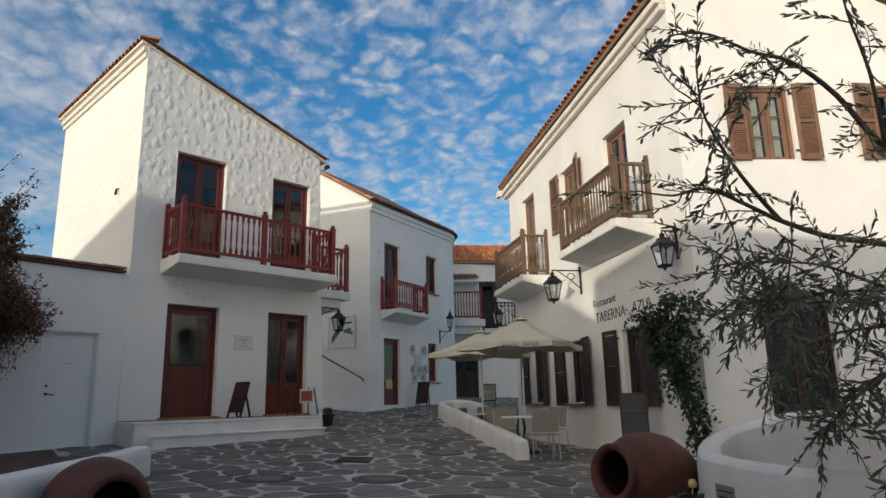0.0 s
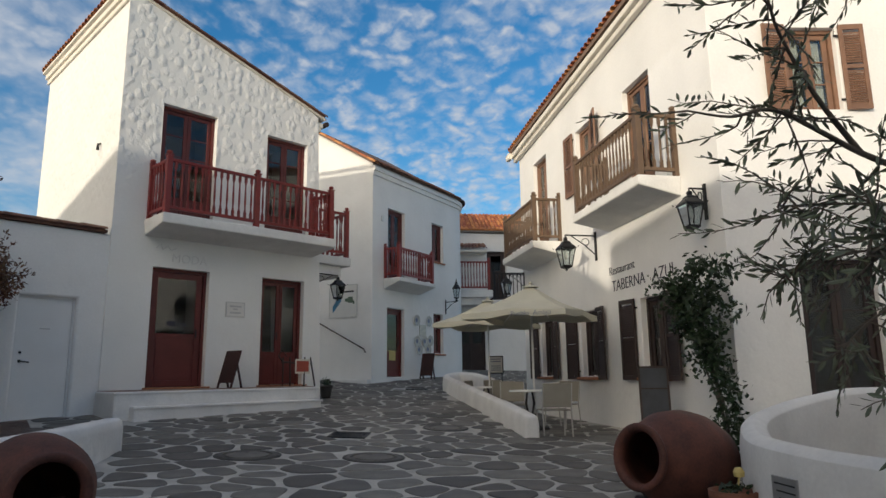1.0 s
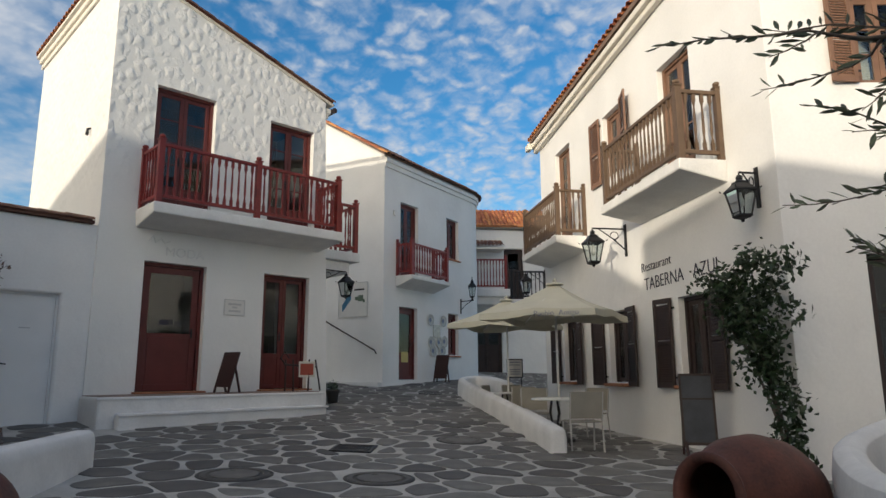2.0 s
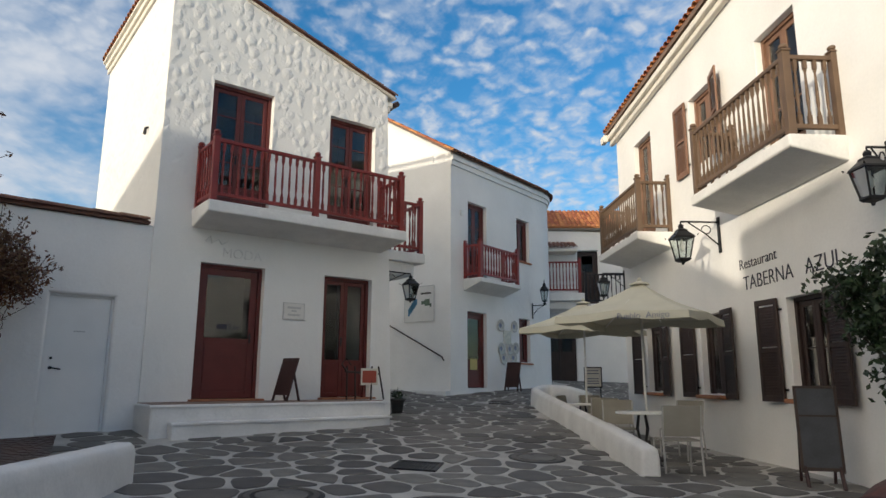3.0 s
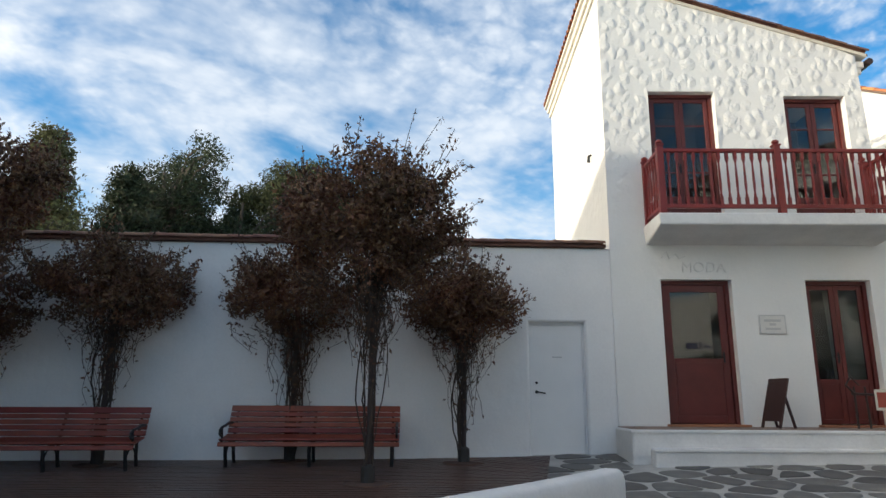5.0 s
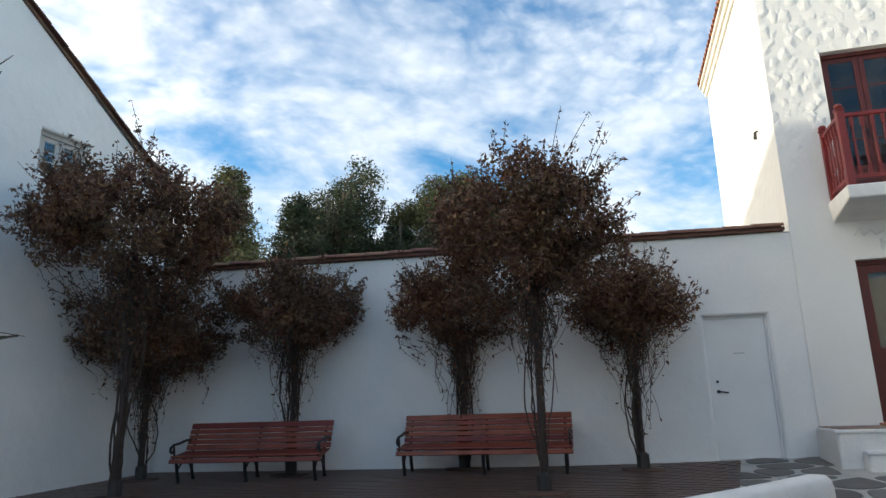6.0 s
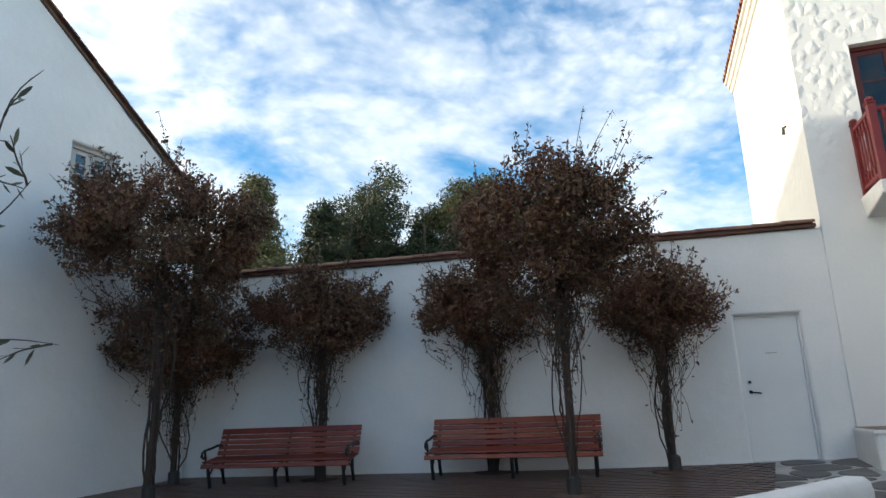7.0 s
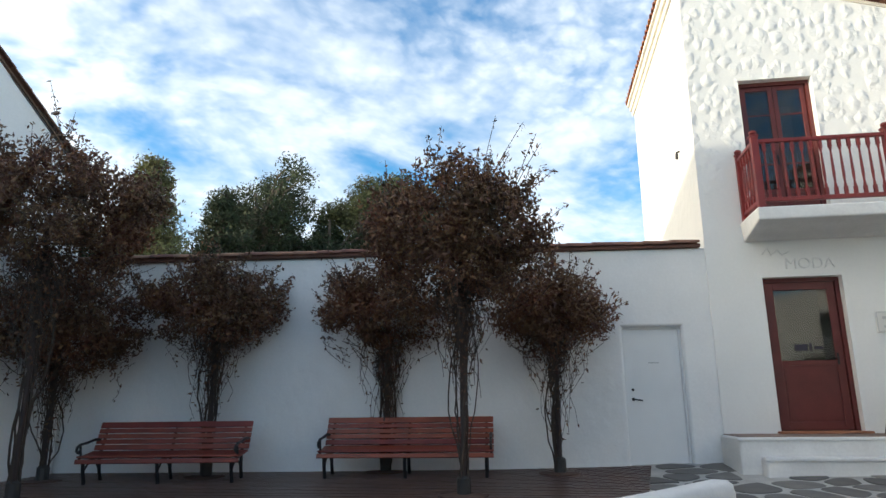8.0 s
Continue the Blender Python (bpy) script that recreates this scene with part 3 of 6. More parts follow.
def text_mesh(body, size, extrude=0.004, align="LEFT"):
    cu = bpy.data.curves.new("lettering", "FONT")
    cu.body, cu.size, cu.extrude, cu.align_x, cu.offset = body, size, extrude, align, -size * 0.012
    ob = bpy.data.objects.new("lettering", cu)
    scene.collection.objects.link(ob)
    bpy.context.view_layer.update()
    me = bpy.data.meshes.new_from_object(ob.evaluated_get(bpy.context.evaluated_depsgraph_get()))
    bpy.data.objects.remove(ob)
    bpy.data.curves.remove(cu)
    bm = bmesh.new(); bm.from_mesh(me); bpy.data.meshes.remove(me)
    bmesh.ops.rotate(bm, verts=bm.verts, cent=(0, 0, 0), matrix=Matrix.Rotation(radians(90), 3, "X"))
    return bm


def leaves(centres, size, aspect=0.35, up=0.0, droop=None, seed=1, fold=0.25):
    """Many small folded leaves, one at each centre, as vertex and face lists. droop: a mean direction for their tips."""
    r = np.random.RandomState(seed)
    c = np.asarray(centres, float); n = len(c)
    d = r.normal(size=(n, 3))
    if droop is not None:
        d = d * 0.7 + np.asarray(droop)
    d[:, 2] += up
    d /= np.linalg.norm(d, axis=1)[:, None]
    s = np.cross(d, r.normal(size=(n, 3))); s /= np.linalg.norm(s, axis=1)[:, None]
    nn = np.cross(d, s)
    L = size * r.uniform(0.6, 1.35, (n, 1))
    w = L * aspect * 0.5
    base, tip = c - d * L * 0.5, c + d * L * 0.5
    mid = c - d * L * 0.05
    a, b = mid + s * w + nn * w * fold, mid - s * w + nn * w * fold
    v = np.stack([base, a, tip, b], 1).reshape(-1, 3)
    f = [(4 * i, 4 * i + 1, 4 * i + 2, 4 * i + 3) for i in range(n)]
    return v.tolist(), [], f

# ---- ground ----
def axis_cuts(lo, hi, step, far):
    a = [lo + step * i for i in range(int((hi - lo) / step) + 1)]
    return [-far, -far / 4, lo - 12] + a + [hi + 12, far / 4, far]


gx, gy = axis_cuts(-16, 12, 0.5, 900), axis_cuts(-12, 32, 0.5, 900)
verts = []
for y in gy:
    for x in gx:
        # two rows of corners follow the edge of the terrace
        if 9.8 < y < 18.8 and x in (2.5, 3.0):
            x = terrace_edge(y) + (-0.03 if x < 2.8 else 0.03)
        verts.append((x, y, g(x, y)))
nx = len(gx)
faces = [(j * nx + i, j * nx + i + 1, (j + 1) * nx + i + 1, (j + 1) * nx + i) for j in range(len(gy) - 1) for i in range(nx - 1)]
ground = tagged(part("ground", (verts, [], faces), GROUT), "pale mortar bed of the sloping paved square", "ground", kind="structure")

# ---- white house with the red balcony ----
AX, AY, AROT, AL, AD = -4.24, 12.25, 40.0, 4.51, 5.3
house_a = thing("house", AX, AY, 0, AROT, "white lumpy-stucco two-storey house with dark red doors and red balcony", "house")
a_top = lambda p: 8.42 - 0.325 * p.x
A_HOLES = [(0.79, 1.92, 0.74, 3.0), (3.10, 4.14, 0.74, 3.0), (0.79, 1.92, 3.9, 6.28), (3.10, 4.14, 3.9, 6.20)]
bm = shell([(0, 0), (AL, 0), (AL, AD), (0, AD)], -0.4, a_top, {0: A_HOLES})
for v in bm.verts:
    # the flank leans in towards the eave
    if v.co.x > AL - 0.01:
        v.co.x += 0.14 - 0.033 * max(v.co.z, 0)
walls("wall", bm, LUMPY, house_a, 0.3, 0.09, "white stucco with trowelled lumps")
glazed(house_a, "door", 0.79, 1.92, 0.74, 3.0, REDWOOD, leaves=1, rows=1, panel=0.44, y=0.16, label="dark red door with one glass pane")
glazed(house_a, "door", 3.10, 4.14, 0.74, 3.0, REDWOOD, leaves=2, rows=1, panel=0.30, y=0.16, label="dark red glazed double door")
glazed(house_a, "balcony_door", 0.79, 1.92, 3.9, 6.28, REDWOOD, leaves=2, rows=4, panel=0.22, y=0.16, label="dark red balcony double door with glazing bars")
glazed(house_a, "balcony_door", 3.10, 4.14, 3.9, 6.20, REDWOOD, leaves=2, rows=4, panel=0.22, y=0.16, label="dark red balcony double door with glazing bars")
balcony(house_a, 0.56, 4.36, 0.88, 3.87, RAILRED, h=1.05, thick=0.19, taper=0.12)
# roof slab with verge tiles; it falls to the right
bm = bmesh.new()
o0, o1 = -0.14, AL + 0.10
vs = []
for x in (o0, o1):
    z = 8.42 - 0.325 * x
    vs.append([bm.verts.new((x, -0.02, z + 0.005)), bm.verts.new((x, AD + 0.2, z + 0.005)), bm.verts.new((x, AD + 0.2, z + 0.06)), bm.verts.new((x, -0.02, z + 0.06))])
bm.faces.new(vs[0]); bm.faces.new(vs[1])
for k in range(4):
    bm.faces.new((vs[0][k], vs[0][(k + 1) % 4], vs[1][(k + 1) % 4], vs[1][k]))
roof_a = part("roof", bm, TRIM, house_a, "roof with weathered clay tiles along the verge")
zf = lambda x: 8.42 - 0.325 * x + 0.08
fall = Vector((1, 0, -0.325))
for yy in (-0.02,):
    first = None
    for k in range(13):
        x = o1 - 0.36 * k
        m = Matrix.Translation((x, yy, zf(x) - 0.01)) @ Matrix.Rotation(radians(90), 4, "Z") @ Matrix.Rotation(math.atan(0.325), 4, "X")
        if first is None:
            first = part("tile", tile_mesh(0.42, 0.09), TILEDARK, roof_a); first.matrix_basis = m
        else:
            again(first, m)
tile_run(roof_a, (o0 - 0.02, -0.1, zf(o0)), (o0 - 0.02, AD + 0.2, zf(o0)), (-1, 0, -0.2), 28, TILE)
tile_run(roof_a, (o1 + 0.04, 0.02, zf(o1) - 0.04), (o1 + 0.06, AD + 0.2, zf(o1) - 0.04), fall, 26, TILEDARK, 3)
# eave mouldings on both flanks
for x0, x1, zt in ((-0.10, -0.002, 8.42), (-0.05, -0.002, 8.3), (AL - 0.12, AL + 0.06, 6.86), (AL - 0.12, AL + 0.0, 6.74)):
    part("eave_moulding", boxes((x0, x1, 0.012, AD + 0.1, zt - 0.12, zt), bev=0.02), TRIM, house_a)
# gutter on the low side
bm = bmesh.new(); tube(bm, [(AL + 0.16, 0.0, 6.86), (AL + 0.16, AD, 6.86)], 0.06, 0.06, 8)
part("gutter", bm, SHUTDARK, house_a, "dark metal gutter")
# second balcony round the corner
slab = part("balcony", boxes((AL + 0.001, AL + 1.12, 0.25, 2.4, 3.52, 3.74), (AL + 0.001, AL + 0.9, 0.35, 2.3, 3.24, 3.52), bev=0.03), PLINTH, house_a, "white corner balcony slab")
railing(slab, [((AL + 0.05, 0.34), (AL + 1.03, 0.34)), ((AL + 1.03, 0.34), (AL + 1.03, 2.3))], 3.74, 1.12, RAILRED, 0.2)
# entrance terrace with a step
bm = bmesh.new()
box(bm, -0.06, AL - 0.60, -0.95, -0.001, -0.2, 0.70, bev=0.03)
box(bm, 0.18, AL - 0.66, -1.20, -0.951, -0.2, 0.46, bev=0.035)
part("terrace", bm, PLINTH, house_a, "white painted terrace with one long step")
part("nosing", boxes((-0.085, AL - 0.575, -0.975, -0.945, 0.655, 0.698), bev=0.012), PLINTH, house_a, "thin rounded edge of the terrace")
part("nosing", boxes((0.155, AL - 0.635, -1.225, -1.195, 0.415, 0.458), bev=0.012), PLINTH, house_a, "thin rounded edge of the step")
part("terrace_paving", boxes((-0.02, AL - 0.64, -0.91, -0.004, 0.70, 0.712), bev=0.004), TERRPAVE, house_a, "dull brownish terrace paving")
for s0, s1 in ((0.74, 1.97), (3.05, 4.19)):
    part("threshold", boxes((s0, s1, -0.16, 0.2, 0.713, 0.745), bev=0.008), POTLIGHT, house_a, "terracotta threshold")
bm = bmesh.new(); tube(bm, [(-0.001, 1.0, 5.5), (-0.05, 1.0, 5.48), (-0.06, 1.0, 5.36)], 0.02, 0.03, 8)
part("vent_hood", bm, IRON, house_a, "small dark vent on the flank")

# ---- curved white house beyond it ----
BX, BY, BROT = 0.35, 19.8, 54.3
house_b = thing("house", BX, BY, 0, BROT, "white stucco corner house with curved end and small red balcony", "house")
arc = [(5.06 + 1.5 * math.sin(a), 1.5 - 1.5 * math.cos(a)) for a in [radians(10 * k) for k in range(1, 9)]]
B_FOOT = [(0, 0), (5.06, 0)] + arc + [(6.55, 7.5), (0.0, 7.5)]
b_top = lambda p: 7.40
B_HOLES = [(0.78, 1.72, 0.86, 2.96), (3.50, 4.14, 1.62, 2.96), (0.82, 1.75, 3.86, 6.12), (3.44, 4.2, 4.80, 6.14)]
walls("wall", shell(B_FOOT, -0.4, b_top, {0: B_HOLES}), STUCCO, house_b, 0.3, 0.06)
glazed(house_b, "door", 0.78, 1.72, 0.86, 2.96, REDWOOD, 1, 1, 0.36, 0.15, label="dark red door with glass pane")
glazed(house_b, "window", 3.50, 4.14, 1.62, 2.96, REDWOOD, 2, 1, 0.0, 0.15, curtain=True, handle=False)
glazed(house_b, "balcony_door", 0.82, 1.75, 3.86, 6.12, REDWOOD, 2, 3, 0.2, 0.15, curtain=True)
glazed(house_b, "window", 3.44, 4.2, 4.80, 6.14, REDWOOD, 2, 2, 0.0, 0.15, curtain=True, handle=False)
for s0, s1, z in ((3.42, 4.22, 1.60), (3.38, 4.26, 4.78)):
    part("sill", boxes((s0, s1, -0.06, 0.1, z - 0.05, z), bev=0.012), POTLIGHT, house_b, "terracotta window sill")
balcony(house_b, 0.55, 2.65, 0.62, 3.84, RAILRED, h=0.95, thick=0.12, taper=0.22, gap=0.14)
bm = bmesh.new()
for z0, z1, o in ((7.16, 7.30, 0.10), (7.02, 7.16, 0.05)):
    pts = [Vector((-0.02, -o)), Vector((5.06, -o))] + [Vector((5.06 + (1.5 + o) * math.sin(radians(10 * k)), 1.5 - (1.5 + o) * math.cos(radians(10 * k)))) for k in range(1, 10)]
    inn = [Vector((-0.02, 0.003)), Vector((5.06, 0.003))] + [Vector((5.06 + 1.497 * math.sin(radians(10 * k)), 1.5 - 1.497 * math.cos(radians(10 * k)))) for k in range(1, 10)]
    q = [[bm.verts.new((*p, z)) for p in row] for row, z in ((pts, z0), (pts, z1), (inn, z1), (inn, z0))]
    for k in range(len(pts) - 1):
        for a in range(4):
            bm.faces.new((q[a][k], q[a][k + 1], q[(a + 1) % 4][k + 1], q[(a + 1) % 4][k]))
    bm.faces.new([q[a][0] for a in range(4)]); bm.faces.new([q[a][-1] for a in range(4)])
part("eave_moulding", bm, STUCCO, house_b)
# gable over the flank that faces the square, roof behind the eave
bm = bmesh.new()
prof = [(0.0, 7.39), (3.2, 9.35), (6.4, 7.39)]
p = [[bm.verts.new((x, y, z)) for y, z in prof] for x in (0.0, 0.3)]
bm.faces.new(p[0]); bm.faces.new(p[1])
for k in range(3):
    bm.faces.new((p[0][k], p[0][(k + 1) % 3], p[1][(k + 1) % 3], p[1][k]))
part("gable", bm, STUCCO, house_b)
bm = bmesh.new()
p = [[bm.verts.new((x, y, z)) for y, z in ((-0.13, 7.31), (3.2, 9.36), (6.53, 7.31), (6.53, 7.37), (3.2, 9.43), (-0.13, 7.37))] for x in (-0.16, 5.3)]
bm.faces.new(p[0]); bm.faces.new(p[1])
for k in range(6):
    bm.faces.new((p[0][k], p[0][(k + 1) % 6], p[1][(k + 1) % 6], p[1][k]))
roof_b = part("roof", bm, ROOFING, house_b, "clay tiled roof")
tile_run(roof_b, (-0.12, -0.2, 7.33), (5.2, -0.2, 7.33), (0, -1, -0.6), 30, TILEDARK, 2)
for k in range(8):
    a0, a1 = radians(10 * k), radians(10 * (k + 1))
    c0, c1 = [(5.1 + 1.68 * math.sin(a), 1.5 - 1.68 * math.cos(a), 7.33) for a in (a0, a1)]
    tile_run(roof_b, c0, c1, (math.sin(a0 + 0.09), -math.cos(a0 + 0.09), -0.6), 2, TILEDARK, 1)
first = None
for k in range(11):
    y = -0.2 + 0.33 * k
    m = Matrix.Translation((-0.10, y, 7.38 + 0.61 * (y + 0.13))) @ Matrix.Rotation(math.atan(0.6), 4, "X")
    if first is None:
        first = part("tile", tile_mesh(0.4, 0.09), TILE, roof_b); first.matrix_basis = m
    else:
        again(first, m)
# handrail and low skirting on the flank
bm = bmesh.new(); tube(bm, [(-0.09, 0.16, 1.58), (-0.09, 0.22, 1.68), (-0.09, 2.3, 2.68), (-0.09, 3.8, 3.4)], 0.02, 0.02, 8)
for y, z in ((0.4, 1.72), (1.5, 2.25), (2.6, 2.78)):
    tube(bm, [(0.0, y, z), (-0.09, y, z + 0.03)], 0.012)
part("handrail", bm, SHUTDARK, house_b, "dark metal handrail")
part("skirting", boxes((-0.22, -0.001, 0.0, 3.6, 0.5, 0.80), bev=0.03), PLINTH, house_b)
part("alarm_box", boxes((0.42, 0.54, -0.06, -0.001, 5.62, 5.80), bev=0.02), WHITEMETAL, house_b, "small white alarm box")

# ---- restaurant ----
RX, RY, RROT, RL = 4.6, 18.15, -84.5, 9.5
house_r = thing("house", RX, RY, 0, RROT, "white stucco restaurant building with brown wooden balconies and shutters", "house")
R_H1 = [(1.23, 2.26, 3.98, 6.44), (4.25, 5.17, 4.92, 6.25), (6.65, 7.69, 3.98, 6.18), (1.4, 2.25, 0.85, 2.2), (4.07, 4.92, 0.85, 2.2), (6.85, 7.7, 0.85, 2.2)]
R_H2 = [(1.18, 1.95, 4.68, 5.98), (3.40, 4.17, 4.68, 5.98), (1.0, 2.1, 0.5, 2.45)]
d2 = radians(-3 - RROT)
c2 = Vector((RL, 0)) + Vector((math.cos(d2), math.sin(d2))) * 7.0
nb = Vector((-math.sin(d2), math.cos(d2)))
R_FOOT = [(0, 0), (RL, 0), (c2.x, c2.y), (c2.x - 10.5, c2.y + 0.6), (0, 7.4)]


r_eave = lambda x: 7.26 + 0.045 * x


def r_top(p):
    s = (Vector(p) - Vector((RL, 0))).dot(Vector((math.cos(d2), math.sin(d2))))
    return r_eave(p.x) if s < 0.05 else max(r_eave(RL) + 0.4 * min(s, 2.0) - 0.5 * max(s - 2.0, 0), 6.0)


bm = shell(R_FOOT, -0.5, lambda p: 6.4 if p.x > RL + 0.02 and p.y > 6.5 else (r_eave(p.x) if p.y < 0.02 else (r_top(p) if p.x > RL - 0.4 else 7.26)), {0: R_H1, 1: R_H2})
walls("wall", bm, STUCCO, house_r, 0.3, 0.06)
for s0, s1, z0, z1, rows, pan in ((1.23, 2.26, 3.98, 6.44, 3, 0.2), (6.65, 7.69, 3.98, 6.18, 3, 0.2)):
    glazed(house_r, "balcony_door", s0, s1, z0, z1, SHUTBROWN, 2, rows, pan, 0.14, curtain=True, label="brown wooden balcony door with glazing bars")
glazed(house_r, "window", 4.25, 5.17, 4.92, 6.25, SHUTBROWN, 2, 3, 0.0, 0.14, curtain=True, handle=False)
for s0, s1 in ((1.4, 2.25), (4.07, 4.92), (6.85, 7.7)):
    glazed(house_r, "window", s0, s1, 0.85, 2.2, SHUTDARK, 2, 2, 0.0, 0.14, handle=False)
    part("sill", boxes((s0 - 0.02, s1 + 0.06, -0.16, 0.1, 0.77, 0.83), bev=0.015), POTLIGHT, house_r, "terracotta window sill")
    shutter(house_r, s0 - 0.17, 0.78, 2.22, 0.45, -10, SHUTDARK)
    shutter(house_r, s1 + 0.05, 0.78, 2.22, 0.48, 6, SHUTDARK)
shutter(house_r, 4.15, 4.86, 6.28, 0.5, -1, SHUTBROWN)
shutter(house_r, 5.20, 4.86, 6.28, 0.5, 14, SHUTBROWN)
balcony(house_r, 5.70, 8.50, 0.74, 3.97, BROWNWOOD, h=1.05, thick=0.16, taper=0.16, mid=False)
balcony(house_r, 0.55, 3.2, 0.74, 3.97, BROWNWOOD, h=1.05, thick=0.16, taper=0.16, mid=False)
wing = new("wing"); wing.parent = house_r; wing.matrix_basis = pose(RL, 0, 0, 0, 0, math.degrees(d2))
for s in (1.18, 3.40):
    glazed(wing, "window", s, s + 0.77, 4.68, 5.98, SHUTBROWN, 2, 3, 0.0, 0.12, curtain=True, handle=False)
glazed(wing, "window", 1.0, 2.1, 0.5, 2.45, SHUTDARK, 2, 3, 0.0, 0.12, handle=False)
# roof
bm = bmesh.new()
u2 = Vector((math.cos(d2), math.sin(d2)))
ridge0, ridge1 = Vector((RL, 0)) + u2 * 2.0 - nb * 0.15, Vector((0.0, 2.2))
rows = [[(-0.25, -0.22, 7.23), (RL + 0.06, -0.24, 7.66)], [(-0.25, 2.2, 8.3), (ridge0.x + 0.12, ridge0.y, 8.52)], [(-0.25, 7.6, 6.0), (c2.x + 0.2, c2.y, 6.05)]]
lowv = [[bm.verts.new(q) for q in r] for r in rows]
topv = [[bm.verts.new((q[0], q[1], q[2] + 0.10)) for q in r] for r in rows]
for a in range(2):
    bm.faces.new((lowv[a][0], lowv[a][1], lowv[a + 1][1], lowv[a + 1][0])); bm.faces.new((topv[a][0], topv[a + 1][0], topv[a + 1][1], topv[a][1]))
    for k in range(2):
        bm.faces.new((lowv[a][k], lowv[a + 1][k], topv[a + 1][k], topv[a][k]))
for a in (0, 2):
    bm.faces.new((lowv[a][0], lowv[a][1], topv[a][1], topv[a][0]))
roof_r = part("roof", bm, ROOFING, house_r, "clay tiled roof with scalloped eave")
tile_run(roof_r, (-0.25, -0.25, 7.33), (RL + 0.1, -0.27, 7.77), (0, -1, -0.4), 52, TILE, 2)
e0, e1 = Vector(rows[1][1]), Vector(rows[2][1])
first = None
nt = 20
for k in range(nt):
    q = Vector(rows[0][1]).lerp(e0, k / 6) if k < 6 else e0.lerp(e1, (k - 6) / (nt - 6))
    nxt = (e0 - Vector(rows[0][1])).normalized() if k < 6 else (e1 - e0).normalized()
    y = nxt if k < 6 else -nxt
    zz = Vector((0, 0, 1)); x = y.cross(zz).normalized(); zz = x.cross(y)
    m = Matrix.Translation(q + Vector((0, 0, 0.11)) + (Vector((0, 0, 0)) if k < 6 else nxt * 0.36)) @ Matrix((x, y, zz)).transposed().to_4x4()
    if first is None:
        first = part("tile", tile_mesh(0.45, 0.1), TILE, roof_r); first.matrix_basis = m
    else:
        again(first, m)
bm = boxes((-0.2, RL + 0.02, -0.20, -0.002, 7.08, 7.21), (-0.2, RL + 0.02, -0.12, -0.002, 6.96, 7.08), bev=0.025)
for v in bm.verts:
    v.co.z += 0.045 * max(v.co.x, 0)
part("eave_moulding", bm, TRIM, house_r)
part("gable_moulding", boxes((-0.3, 0.0, -0.32, -0.20, 7.02, 7.2), bev=0.02), TRIM, house_r)
for s in (1.18, 3.40):
    for x, sw in ((s - 0.03, -6), (s + 0.80, 6)):
        shutter(wing, x, 4.66, 6.0, 0.36, sw, SHUTBROWN)
for ch_ in list(wing.children):
    ch_.parent = house_r
    ch_.matrix_basis = wing.matrix_basis @ ch_.matrix_basis
bpy.data.objects.remove(wing)

# ---- house that closes the lane ----
house_f = thing("house", 1.8, 27.9, 0, 0, "white stucco house closing the lane, with orange tiled roof", "house")
F_H = [(3.3, 4.1, 3.95, 6.1), (1.95, 3.15, 0.9, 3.0)]
walls("wall", shell([(0, 0), (9, 0), (9, 6), (0, 6)], 0, lambda p: 7.0 - 0.03 * p.x, {0: F_H}), STUCCO, house_f, 0.3, 0.05)
glazed(house_f, "door", 1.95, 3.15, 0.9, 3.0, SHUTDARK, 2, 1, 0.6, 0.15, label="dark brown double door")
glazed(house_f, "balcony_door", 3.3, 4.1, 3.95, 6.1, SHUTDARK, 1, 1, 0.6, 0.15, label="dark brown door on the landing")
bm = boxes((-0.2, 9.2, -0.06, 6, 6.96, 7.04))
roof_f = part("roof", bm, TRIM, house_f, "orange barrel-tiled roof")
tile_run(roof_f, (0.6, -0.22, 7.02), (5.8, -0.22, 6.98), (0, -1, -0.53), 30, TILE, 7)
bm = bmesh.new()
vv = [bm.verts.new(q) for q in ((-0.2, -0.2, 7.0), (9.2, -0.2, 6.96), (9.2, 2.2, 8.2), (-0.2, 2.2, 8.25))]
bm.faces.new(vv)
sl = part("roof_slope", bm, TILE, house_f); so = sl.modifiers.new("thick", "SOLIDIFY"); so.thickness = 0.05
# little tiled canopy and red bay
part("canopy", boxes((1.55, 3.2, -0.75, -0.002, 5.95, 6.05), bev=0.02), TRIM, house_f, "small tiled canopy")
can = [c for c in house_f.children if c.name.startswith("canopy")][0]
tile_run(can, (1.55, -0.75, 6.1), (3.2, -0.75, 6.1), (0, -1, -0.45), 11, TILEDARK, 2)
part("landing", boxes((1.5, 3.35, -1.1, -0.002, 4.0, 4.3), (1.6, 3.25, -0.9, -0.002, 3.7, 4.0), bev=0.03), PLINTH, house_f, "white balcony slab")
lan = [c for c in house_f.children if c.name.startswith("landing")][0]
railing(lan, [((1.6, -0.05), (1.6, -1.0)), ((1.6, -1.0), (3.2, -1.0))], 4.3, 1.2, RAILRED, 0.12)
part("landing", boxes((3.36, 9, -0.6, -0.002, 3.75, 3.95), bev=0.03), PLINTH, house_f, "white landing slab")
lan = [c for c in house_f.children if c.name.startswith("landing")][1]
railing(lan, [((3.5, -0.52), (5.3, -0.52))], 3.95, 1.15, IRON, 0.16)

# ---- courtyard wall, gable house and closing walls ----
WX, WY, WROT, WL = -11.6, 5.3, 43.6, 10.2
court_wall = thing("wall_courtyard", WX, WY, 0, WROT, "white courtyard wall with a clay tile coping", "wall", kind="structure")
G0, G1 = 8.77, 9.66
